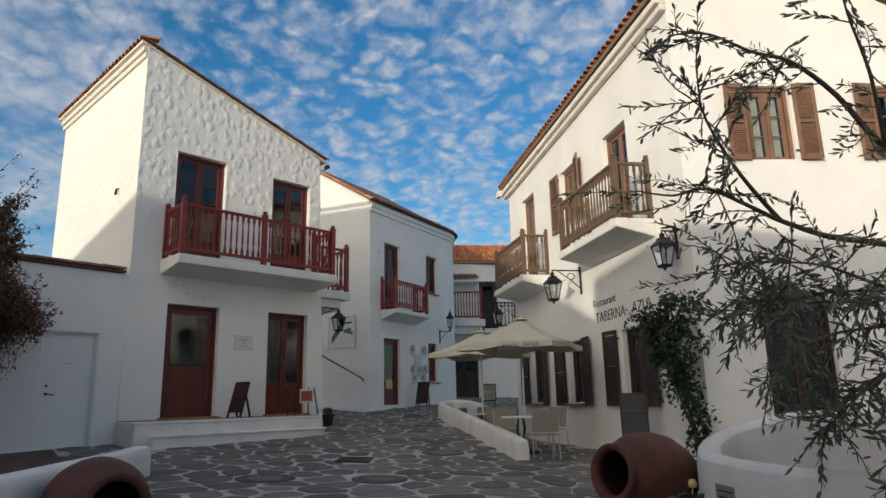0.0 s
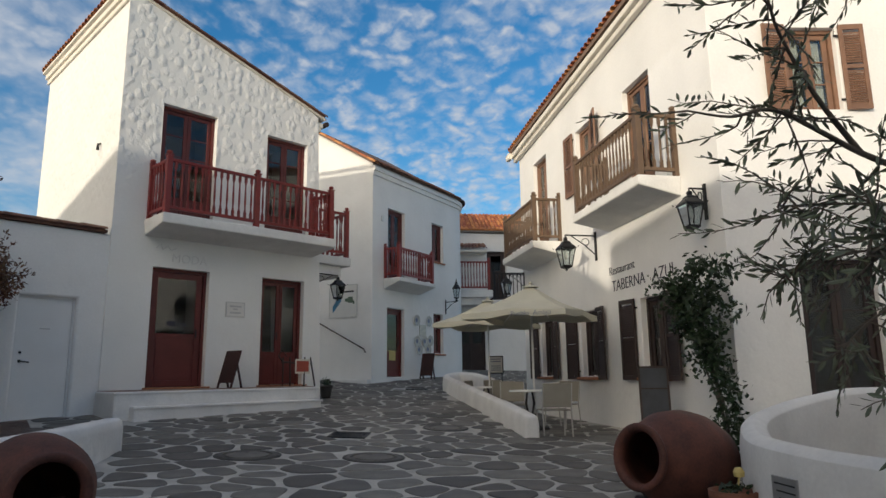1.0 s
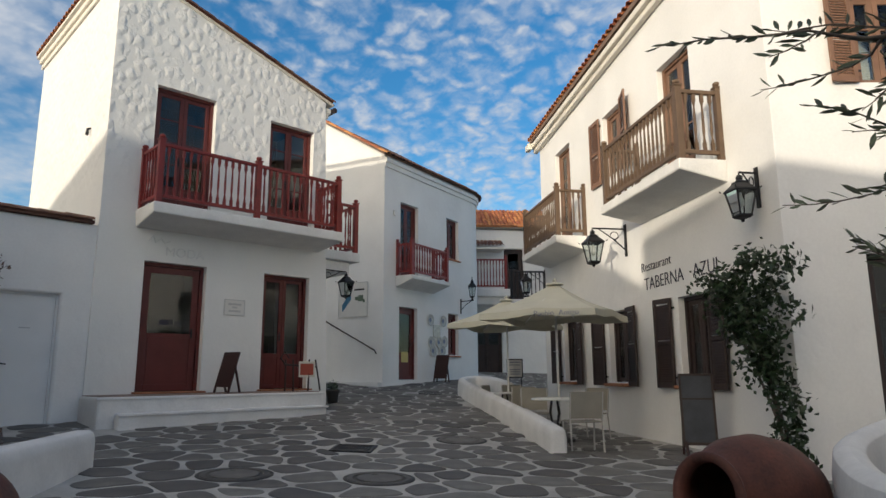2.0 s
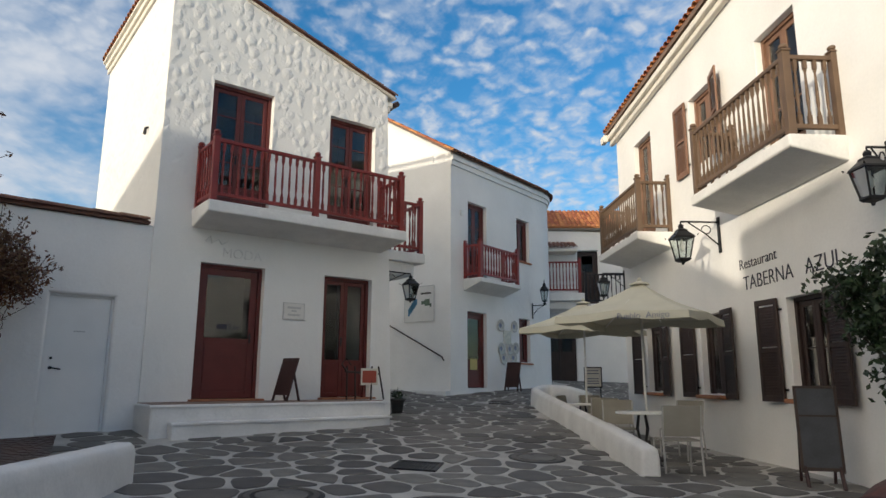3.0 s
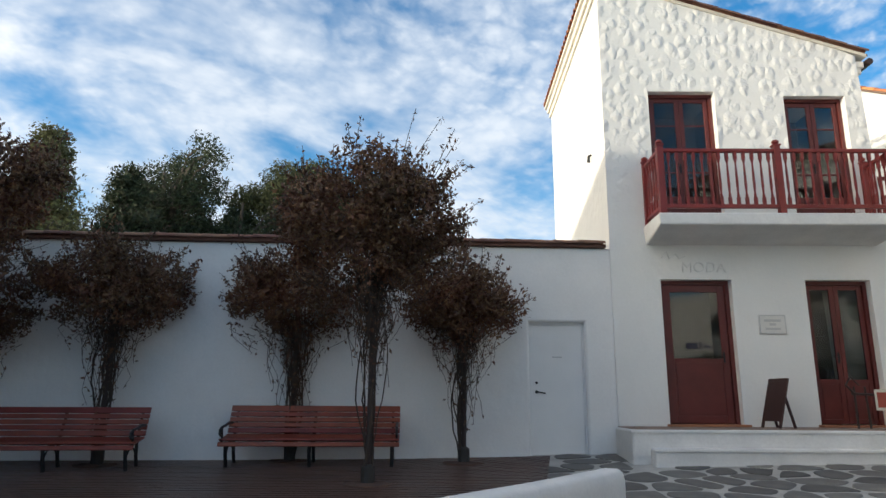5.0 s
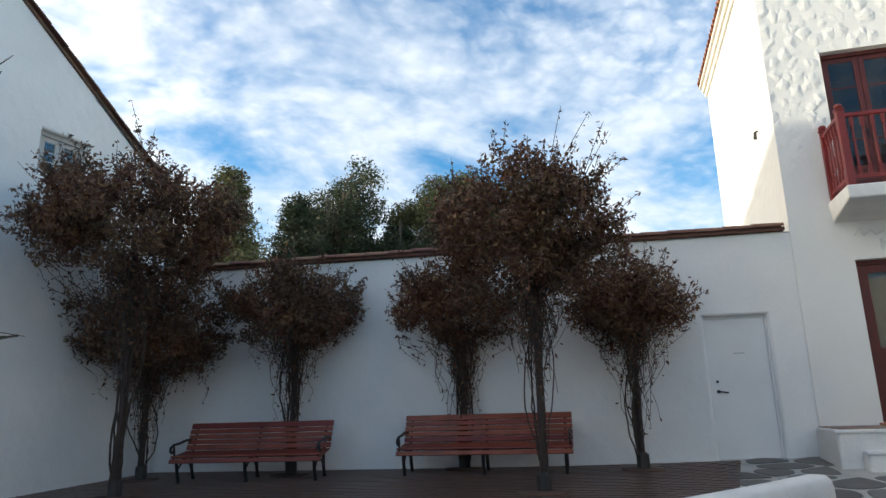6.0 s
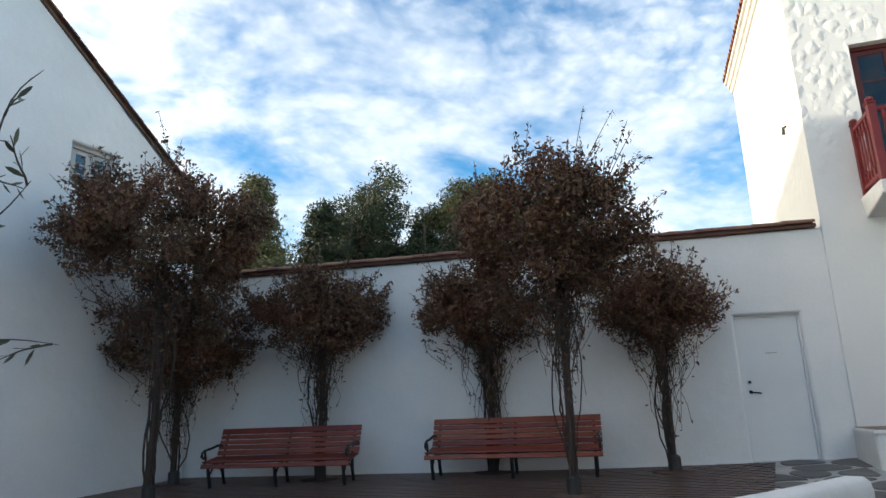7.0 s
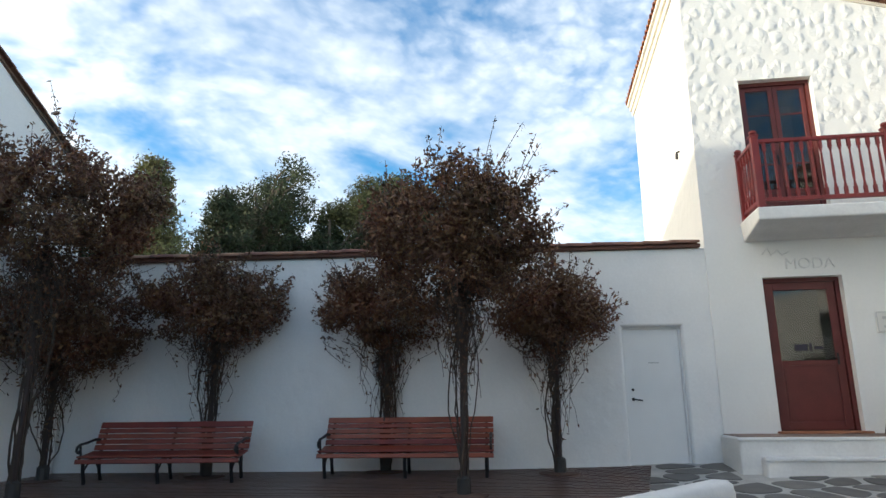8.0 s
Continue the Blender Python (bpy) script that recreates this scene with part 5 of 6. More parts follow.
bm = bmesh.new(); tube(bm, [(-0.4, 0, 0.5), (0.34, 0, 0.46)], 0.02, 0.018, 6); tube(bm, [(-0.36, 0, 0.5), (-0.5, -0.05, 0.62), (-0.42, -0.05, 0.74), (-0.3, -0.03, 0.62)], 0.018, 0.012, 6); part("beam", bm, SHUTDARK, t)
part("notice", boxes((-0.08, 0.24, -0.05, -0.03, 0.28, 0.54), bev=0.004), REDPAPER, t, "red notice")
part("notice_frame", boxes((-0.10, 0.26, -0.055, -0.05, 0.52, 0.56), (-0.10, 0.26, -0.055, -0.05, 0.26, 0.30), (-0.10, -0.07, -0.055, -0.05, 0.3, 0.52), (0.23, 0.26, -0.055, -0.05, 0.3, 0.52)), CURTAIN, t, "pale border")
a_board(*on(BROT, BX, BY, 2.62, -0.35), g(2.1, 21.8), BROT - 84, 0.4, 0.85, DARKRED, DARKRED, "dark red-brown wooden sandwich board by the house door")
t = thing("chalkboard_easel", 4.86, 9.98, g(4.86, 9.98), -14, "tall framed chalkboard on a wooden stand by the wall", "chalkboard")
m = Matrix.Rotation(radians(-4), 4, "X")
bm = bmesh.new(); box(bm, -0.195, 0.195, -0.012, 0.012, 0.22, 1.10, m=m); part("slate", bm, SLATE, t)
bm = bmesh.new()
for r in ((-0.225, -0.195, -0.02, 0.02, 0.16, 1.13), (0.195, 0.225, -0.02, 0.02, 0.16, 1.13), (-0.195, 0.195, -0.02, 0.02, 1.10, 1.13), (-0.195, 0.195, -0.02, 0.02, 0.18, 0.22)):
    box(bm, *r, bev=0.004, m=m)
part("frame", bm, EASELWOOD, t)
bm = bmesh.new(); box(bm, -0.195, 0.195, -0.016, -0.012, 0.78, 0.80, m=m); part("divider", bm, SHUTDARK, t)
for x in (-0.18, 0.18):
    bm = bmesh.new(); tube(bm, [(x, 0.30, 0.0), (x, 0.14, 0.95)], 0.018, 0.018, 6); part("rear_leg", bm, DARKRED, t)
    bm = bmesh.new(); tube(bm, [(x, -0.10, 0.0), (x, 0.03, 0.24)], 0.022, 0.022, 6); part("front_leg", bm, DARKRED, t)
t = thing("menu_stand", 3.52, 16.7, g(3.52, 16.7), -8, "black framed menu board on a stand on the terrace", "menu board")
part("frame", boxes((-0.19, 0.19, -0.02, 0.02, 1.02, 1.46), bev=0.01), IRON, t)
part("menu_sheet", boxes((-0.165, 0.165, -0.026, -0.02, 1.045, 1.435)), PAPER, t)
for z in (1.37, 1.31, 1.20, 1.15, 1.10):
    part("text_bar", boxes((-0.12, 0.12, -0.03, -0.026, z, z + 0.018)), BLUEINK, t)
for x in (-0.15, 0.15):
    part("leg", boxes((x - 0.012, x + 0.012, -0.012, 0.012, 0, 1.02)), IRON, t)


# ---- umbrellas, tables, chairs ----
def umbrella(x, y, rz, apex, half, words=False, label=""):
    zb = g(x, y)
    t = thing("parasol", x, y, zb, rz, label, "parasol", "terrace parasols")
    bm = bmesh.new(); tube(bm, [(0, 0, 0.02), (0, 0, apex - zb + 0.06)], 0.022, 0.02, 10); part("pole", bm, WHITEMETAL, t, "pale metal pole", True)
    bm = bmesh.new(); lathe(bm, [(0.26, 0.0), (0.26, 0.05), (0.06, 0.09), (0.035, 0.3)], 16); part("base", bm, CASTIRON, t)
    A = apex - zb
    eave = A - 0.52
    corners = [(-half, -half), (0, -half), (half, -half), (half, 0), (half, half), (0, half), (-half, half), (-half, 0)]
    bm = bmesh.new()
    n = 6
    rows = []
    for k in range(n + 1):
        f = k / n
        row = []
        for i in range(16):
            c0, c1 = Vector(corners[i // 2]), Vector(corners[(i // 2 + 1) % 8])
            c = c0 if i % 2 == 0 else (c0 + c1) / 2
            sag = 0.035 * f * (1 if i % 2 else 0) + 0.05 * math.sin(math.pi * f)
            drop = (1 if (i // 2) % 2 == 0 and i % 2 == 0 else 0.9)
            row.append(bm.verts.new((c.x * (0.06 + 0.94 * f), c.y * (0.06 + 0.94 * f), A - (A - eave) * f * drop - sag)))
        rows.append(row)
    row = []
    for i, v in enumerate(rows[-1]):
        row.append(bm.verts.new((v.co.x * 1.01, v.co.y * 1.01, v.co.z - 0.10 - (0.025 if i % 2 else 0))))
    rows.append(row)
    bm.faces.new(rows[0])
    for a, b in zip(rows, rows[1:]):
        for i in range(16):
            bm.faces.new((a[i], a[(i + 1) % 16], b[(i + 1) % 16], b[i]))
    can_ = part("canopy", bm, CANVAS, t, "cream canvas canopy with valance")
    so_ = can_.modifiers.new("thick", "SOLIDIFY"); so_.thickness = 0.006
    bm = bmesh.new(); lathe(bm, [(0.16, A + 0.005), (0.13, A + 0.035), (0.03, A + 0.06), (0.035, A + 0.09), (0.02, A + 0.12)], 12); part("finial", bm, CANVAS, t)
    for c in corners:
        bm = bmesh.new(); tube(bm, [(0, 0, A - 0.05), (c[0] * 0.98, c[1] * 0.98, eave - 0.03 + (0.05 if 0 in c else 0))], 0.012, 0.01, 5); part("rib", bm, WHITEMETAL, t)
    if words:
        for word, dx in (("Pueblo", 0.16), ("Amigo", 0.57)):
            bm = text_mesh(word, 0.125, 0.003, "CENTER")
            bmesh.ops.translate(bm, vec=(dx, -half * 1.012 - 0.012, eave - 0.085), verts=bm.verts)
            part("word", bm, BLUEINK, t, "blue-grey printed word")
    return t


umbrella(3.50, 12.3, -33, 2.52, 0.98, True, "cream canvas parasol with printed valance over a terrace table")
umbrella(3.18, 15.6, -30, 2.60, 0.98, False, "cream canvas parasol over the far terrace table")


def table(x, y, label):
    t = thing("bistro_table", x, y, g(x, y), 20, label, "table", "terrace tables")
    bm = bmesh.new(); lathe(bm, [(0.36, 0.70), (0.37, 0.705), (0.37, 0.725), (0.36, 0.73), (0.001, 0.73)], 28); part("tabletop", bm, WHITEMETAL, t, "", True)
    for k in range(4):
        a = radians(90 * k + 20)
        bm = bmesh.new(); tube(bm, [(0.06 * math.cos(a), 0.06 * math.sin(a), 0.70), (0.10 * math.cos(a), 0.10 * math.sin(a), 0.5), (0.05 * math.cos(a), 0.05 * math.sin(a), 0.3), (0.30 * math.cos(a), 0.30 * math.sin(a), 0.0)], 0.012, 0.012, 6); part("leg", bm, CASTIRON, t)
    bm = bmesh.new(); lathe(bm, [(0.06, 0.28), (0.07, 0.3), (0.06, 0.32)], 12); part("collar", bm, CASTIRON, t)
    return t


table(3.32, 11.85, "round white metal bistro table on the terrace"); table(3.05, 15.3, "round white metal bistro table by the parapet")


def chair_mesh(x, y, rz):
    t = thing("terrace_chair", x, y, g(x, y), rz, "beige mesh-fabric stacking chair with pale metal legs", "chair", "terrace chairs")
    for sx in (-0.23, 0.23):
        bm = bmesh.new(); tube(bm, [(sx, 0.26, 0), (sx, 0.20, 0.44), (sx, 0.27, 0.86)], 0.013, 0.013, 6); part("rear_leg", bm, GREYMETAL, t)
        bm = bmesh.new(); tube(bm, [(sx, -0.24, 0), (sx, -0.22, 0.44)], 0.013, 0.013, 6); part("leg", bm, GREYMETAL, t)
    bm = bmesh.new(); box(bm, -0.23, 0.23, -0.23, 0.20, 0.43, 0.45, bev=0.008); part("seat", bm, CHAIRTEX, t)
    bm = bmesh.new(); box(bm, -0.225, 0.225, -0.008, 0.008, 0.06, 0.44, bev=0.004, m=Matrix.Translation((0, 0.20, 0.43)) @ Matrix.Rotation(radians(-10), 4, "X")); part("backrest", bm, CHAIRTEX, t)
    return t


ch = chair_mesh(3.47, 10.75, 180)
for x, y, r in ((3.2, 12.75, -5), (4.1, 12.6, -50), (3.28, 14.45, 175), (3.45, 16.3, 10), (2.98, 16.0, 60)):
    copy_thing(ch, pose(x, y, g(x, y), 0, 0, r))


# ---- jars and pots ----
def jar(x, y, z, rz, tilt, r, label):
    t = thing("clay_jar", x, y, z, 0, label, "jar", "large clay jars")
    t.matrix_basis = pose(x, y, z, 0, 0, rz)
    m = Matrix.Rotation(radians(90 - tilt), 4, "Y")
    k = r / 0.43
    prof = [(0.10, -0.56), (0.20, -0.54), (0.33, -0.40), (0.41, -0.18), (0.43, 0.02), (0.40, 0.22), (0.32, 0.38), (0.25, 0.45), (0.245, 0.49), (0.28, 0.52), (0.285, 0.55), (0.265, 0.565), (0.22, 0.55), (0.215, 0.47), (0.27, 0.38), (0.36, 0.2), (0.39, 0.0), (0.36, -0.2), (0.2, -0.45), (0.001, -0.5)]
    bm = bmesh.new(); lathe(bm, [(a * k, b * k) for a, b in prof], 40, m); part("body", bm, POTCLAY, t, "", True)
    for sx in (-0.16, 0.2):
        part("chock", boxes((sx - 0.07, sx + 0.07, -0.3, 0.3, g(x, y) - z - 0.02, g(x, y) - z + 0.13), bev=0.02), SHUTDARK, t, "dark timber chock")
    return t


jar(3.27, 5.62, 0.19, 208, 6, 0.41, "large reddish-brown clay jar lying on its side by the planter")
jar(-1.83, 5.25, 0.12, -52, 4, 0.42, "large reddish-brown clay jar lying by the low white wall")


def pot(x, y, r, h, material, label):
    t = thing("flower_pot", x, y, g(x, y) + 0.02, 0, label, "flower pot")
    bm = bmesh.new(); lathe(bm, [(r * 0.68, 0), (r * 0.92, h * 0.8), (r * 0.93, h * 0.82), (r * 1.05, h * 0.82), (r * 1.08, h), (r * 0.94, h), (r * 0.9, h * 0.88), (0.001, h * 0.88)], 24); part("pot", bm, material, t, "", True)
    return t


t = pot(3.22, 4.66, 0.16, 0.35, POTDULL, "terracotta pot with one yellow flower beside the planter")
rr = np.random.RandomState(5)
c = np.stack([rr.normal(0, 0.06, 60), rr.normal(0, 0.06, 60), 0.34 + rr.uniform(0, 0.05, 60)], 1)
part("foliage", leaves(c, 0.06, 0.5, 0.4, seed=6), GREENLEAF, t)
bm = bmesh.new(); tube(bm, [(0.03, 0, 0.33), (0.05, 0.0, 0.44)], 0.006); lathe(bm, [(0.001, 0.43), (0.035, 0.44), (0.04, 0.47), (0.025, 0.5), (0.001, 0.505)], 10, Matrix.Translation((0.05, 0, 0))); part("flower", bm, YELLOW, t, "yellow bloom")
x, y = on(AROT, AX, AY, AL + 0.35, 0.1)
t = pot(x, y, 0.15, 0.28, CASTIRON, "dark pot of green leaves by the house corner")
c = np.stack([rr.normal(0, 0.07, 140), rr.normal(0, 0.07, 140), 0.33 + rr.normal(0, 0.06, 140)], 1)
part("foliage", leaves(c, 0.07, 0.45, 0.5, seed=8), GREENLEAF, t)

# ---- benches ----
def bench(ax, ay, bx, by, label):
    """A contoured slatted bench whose front feet run from a to b."""
    ln = math.hypot(bx - ax, by - ay)
    t = thing("park_bench", ax, ay, g((ax + bx) / 2, (ay + by) / 2) + 0.012, math.degrees(math.atan2(by - ay, bx - ax)), label, "bench", "courtyard benches")
    t.scale = (1, 1, 0.87)
    first = None
    for x in (0.10, ln / 2, ln - 0.10):
        if first is None:
            bm = bmesh.new()
            tube(bm, [(0, 0.06, 0), (0, 0.08, 0.04), (0, 0.03, 0.18), (0, 0.0, 0.34)], 0.026, 0.024, 8)
            tube(bm, [(0, 0.56, 0), (0, 0.52, 0.04), (0, 0.46, 0.2), (0, 0.45, 0.40), (0, 0.52, 0.62), (0, 0.62, 0.87)], 0.026, 0.02, 8)
            tube(bm, [(0, 0.0, 0.34), (0, 0.22, 0.37), (0, 0.46, 0.42)], 0.024, 0.024, 8)
            tube(bm, [(0, 0.03, 0.2), (0, 0.14, 0.31), (0, 0.25, 0.34), (0, 0.36, 0.31), (0, 0.46, 0.2)], 0.014, 0.014, 6)
            first = part("cast_frame", bm, IRON, t, "black cast-iron frame"); first.matrix_basis = pose(x, 0, 0)
        else:
            again(first, pose(x, 0, 0))
    for x in (0.035, ln - 0.035):
        bm = bmesh.new()
        tube(bm, [(x, 0.54, 0.66), (x, 0.40, 0.67), (x, 0.20, 0.63), (x, 0.02, 0.61), (x, -0.06, 0.57), (x, -0.07, 0.51), (x, -0.02, 0.48), (x, 0.02, 0.52)], 0.024, 0.016, 8)
        tube(bm, [(x, 0.0, 0.34), (x, 0.05, 0.45), (x, 0.02, 0.60)], 0.018, 0.016, 6)
        part("armrest", bm, IRON, t)
    # seat: a rolled front edge, then slats rising to the back
    for k, (y, z, turn, w) in enumerate(((-0.02, 0.355, -68, 0.07), (0.045, 0.415, -14, 0.085), (0.135, 0.425, 8, 0.085), (0.225, 0.437, 9, 0.085), (0.315, 0.452, 10, 0.085), (0.405, 0.468, 11, 0.085))):
        bm = bmesh.new(); box(bm, 0, ln, -w / 2, w / 2, -0.014, 0.014, bev=0.007, m=Matrix.Translation((0, y, z)) @ Matrix.Rotation(radians(-turn if k == 0 else turn), 4, "X"))
        part("seat_slat", bm, BENCHWOOD, t)
    for k, w in enumerate((0.085, 0.075, 0.075, 0.075, 0.10)):
        z = (0.54, 0.628, 0.712, 0.796, 0.888)[k]
        bm = bmesh.new(); box(bm, 0, ln, -0.014, 0.014, -w / 2, w / 2, bev=0.008, m=Matrix.Translation((0, 0.462 + 0.40 * (z - 0.5), z)) @ Matrix.Rotation(radians(-21), 4, "X"))
        part("back_slat", bm, BENCHWOOD, t)


bench(-9.84, 5.08, -8.36, 6.72, "red-brown slatted bench with cast-iron arms by the courtyard wall")
bench(-7.84, 7.62, -6.06, 9.30, "red-brown slatted bench with cast-iron arms beside the door")


# ---- climbers trained on posts ----
def climber(x, y, top, bottom, width, seed, count, label):
    rnd, r = random.Random(seed), np.random.RandomState(seed)
    zb = g(x, y)
    t = thing("climber_tree", x, y, zb, 0, label, "tree", "climbers on posts")
    top, bottom = top - zb, bottom - zb
    bm = bmesh.new(); tube(bm, [(0, 0, 0), (0.01, 0.01, top * 0.5), (0, 0, bottom + 0.4 * (top - bottom))], 0.036, 0.03, 8); part("post", bm, SHUTDARK, t, "dark wooden post")
    bm = bmesh.new(); lathe(bm, [(0.085, 0), (0.085, 0.2), (0.05, 0.23)], 10); part("post_shoe", bm, CASTIRON, t, "grey post shoe")
    bm = bmesh.new()
    for k in range(9):
        a = rnd.uniform(0, 6.28); tw = rnd.uniform(-4, 4); wob = rnd.uniform(0.0, 0.05) if k < 6 else rnd.uniform(0.10, 0.24)
        pts = []
        for i in range(15):
            f = i / 14
            rr_ = 0.048 + wob * math.sin(math.pi * f) * abs(math.sin(3 * f + k)) + 0.25 * max(0, f - 0.75)
            pts.append((rr_ * math.cos(a + tw * f) + rnd.uniform(-0.02, 0.02), rr_ * math.sin(a + tw * f) + rnd.uniform(-0.02, 0.02), f * (bottom + 0.35)))
        tube(bm, pts, rnd.uniform(0.009, 0.02), 0.007, 5)
    tagged(part("twisted_wood", bm, TWIG, t, "twisted woody stems"), kind="stuff")
    bm = bmesh.new()
    tend = []
    for k in range(int(62 * width)):
        a = rnd.uniform(0, 6.28)
        z0 = bottom + rnd.uniform(0.05, 0.4)
        if k % 4:
            # a shaggy sheath close round the post
            d = min(abs(rnd.gauss(0.06, 0.2)), 0.55)
            ln = min(rnd.uniform(0.45, 1.7) * (1.0 - d), bottom - 0.15)
        else:
            d = width * rnd.uniform(0.15, 0.46)
            ln = rnd.uniform(0.15, 0.6)
        p = Vector((d * math.cos(a), d * math.sin(a), z0)); pts = [p.copy()]
        dx, dy = rnd.uniform(-0.12, 0.12), rnd.uniform(-0.12, 0.12)
        for i in range(6):
            p = p + Vector((dx * math.sin(i * 1.1) + rnd.uniform(-0.03, 0.03) - p.x * 0.05, dy * math.cos(i) + rnd.uniform(-0.03, 0.03) - p.y * 0.05, -ln / 6)); pts.append(p.copy())
            if rnd.random() < 0.7 or ln < 0.6:
                tend.append(tuple(p))
        tube(bm, pts, 0.005, 0.003, 4)
    tagged(part("hanging_growth", bm, TWIG, t, "thin dry hanging shoots"), kind="stuff")
    # crown: clumps on a flattened dome, thick below the rim, with loose sprigs
    cs = []
    n_cl = int(40 + 20 * width)
    H = top - bottom
    for k in range(n_cl):
        a, f = rnd.uniform(0, 6.28), rnd.random() ** 0.5
        rad = width * 0.43 * f
        zc = bottom + H * (0.36 + 0.44 * math.sqrt(max(0.0, 1 - f * f)) * rnd.uniform(-0.75, 1.0))
        cs.append((rad * math.cos(a), rad * math.sin(a), zc, rnd.uniform(0.15, 0.31)))
    pts = []
    per = int(count * 2.0) // n_cl
    for cx, cy, cz, cr in cs:
        q = r.normal(size=(per, 3)); q /= np.linalg.norm(q, axis=1)[:, None]
        q *= (r.uniform(0.25, 1.0, (per, 1)) ** 0.6) * np.array([cr * 1.25, cr * 1.25, cr])
        pts.append(q + np.array([cx, cy, cz]))
    sprigs = bmesh.new()
    for k in range(int(58 * width)):
        cx, cy, cz, cr = rnd.choice(cs)
        d = Vector((cx + rnd.gauss(0, 0.3), cy + rnd.gauss(0, 0.3), max(0.1, cz - bottom - 0.1) + rnd.uniform(-0.1, 0.8))).normalized()
        p = Vector((cx, cy, cz)) + d * cr * 0.6
        ln = rnd.uniform(0.18, 0.46) * (1.9 if k % 11 == 0 else 1.0)
        line = [p + d * (ln * i / 4) + Vector((0, 0, -0.06 * (i / 4) ** 2)) for i in range(5)]
        tube(sprigs, line, 0.005, 0.003, 4)
        m = 17
        f = r.uniform(0.15, 1.0, m)
        pts.append(np.array([list(line[0].lerp(line[-1], v)) for v in f]) + r.normal(0, 0.025, (m, 3)))
    tagged(part("sprig_growth", sprigs, TWIG, t), kind="stuff")
    pts.append(np.array(tend) + r.normal(0, 0.03, (len(tend), 3)))
    part("crown", leaves(np.concatenate(pts), 0.066, 0.42, -0.15, seed=seed + 1), VINELEAF, t, "rusty brown and olive small leaves")
    # pit
    bm = bmesh.new(); lathe(bm, [(0.32, -0.02), (0.30, 0.017), (0.2, 0.022), (0.06, 0.026)], 18); part("tree_pit", bm, SOIL, t, "bare soil round the post")
    return t


climber(-9.25, 4.28, 5.0, 2.75, 3.15, 21, 16000, "tall climber with rusty foliage on a post beside the gable wall")
climber(-10.75, 4.9, 3.45, 1.75, 2.5, 22, 9000, "climber with rusty foliage in the corner of the courtyard")
climber(-9.35, 6.7, 3.6, 2.1, 2.25, 23, 9000, "climber with mushroom-shaped crown behind a bench")
climber(-7.75, 8.75, 3.55, 1.95, 2.2, 24, 9000, "climber with drooping shoots behind a bench")
climber(-5.45, 8.15, 4.55, 2.45, 2.55, 25, 15500, "tallest climber with ragged crown standing before a bench")
climber(-5.65, 10.2, 3.3, 1.95, 1.7, 26, 8500, "slender climber with domed crown beside the service door")

# ---- olive trees ----
OLIVE_LIMBS = [[(6.02, 4.15, 2.36), (4.94, 3.89, 2.98), (4.44, 3.73, 3.38), (3.99, 3.61, 3.61), (3.6, 3.52, 3.64), (3.2, 3.43, 3.73), (2.87, 3.36, 3.67)],
    [(5.92, 4.13, 2.0), (4.85, 3.97, 2.15), (4.24, 3.8, 2.17), (3.76, 3.7, 2.28), (3.43, 3.6, 2.38), (3.07, 3.5, 2.47), (2.77, 3.43, 2.39), (2.52, 3.45, 2.43)],
    [(3.76, 3.7, 2.28), (3.39, 3.55, 2.6), (3.07, 3.38, 2.97), (2.95, 3.23, 3.19)],
    [(5.48, 4.04, 1.55), (4.47, 3.74, 1.79), (4.0, 3.65, 1.91), (3.56, 3.69, 1.94), (3.11, 3.62, 1.9)],
    [(5.2, 4.0, 1.5), (4.6, 3.9, 1.45), (4.1, 3.8, 1.38), (3.72, 3.75, 1.22), (3.45, 3.7, 1.02)],
    [(4.94, 3.89, 2.98), (4.64, 3.57, 3.5), (4.37, 3.38, 3.94), (4.28, 3.3, 4.3)],
    [(4.59, 3.15, 1.37), (3.83, 2.81, 1.52), (3.28, 2.56, 1.46), (2.89, 2.39, 1.47), (2.6, 2.28, 1.35)],
    [(5.0, 3.9, 1.7), (4.4, 4.05, 1.76), (3.9, 4.15, 1.7), (3.45, 4.2, 1.56)],
    # three unseen limbs, added to keep sky light off the planter
    [(5.9, 4.2, 2.4), (6.5, 4.5, 3.1), (7.0, 4.8, 3.7), (7.3, 5.0, 4.2)], [(5.8, 4.1, 2.2), (6.2, 3.3, 2.9), (6.4, 2.5, 3.5), (6.5, 1.9, 3.9)], [(5.7, 4.1, 1.9), (5.6, 3.3, 2.7), (5.5, 2.5, 3.3), (5.6, 1.8, 3.6)],
    [(5.2, 3.6, 1.6), (4.5, 3.2, 1.35), (4.0, 3.05, 1.1), (3.6, 2.95, 0.9), (3.35, 2.9, 0.74)], [(5.3, 3.2, 1.6), (4.6, 2.7, 1.3), (4.05, 2.5, 1.02), (3.7, 2.4, 0.82), (3.5, 2.35, 0.66)]]


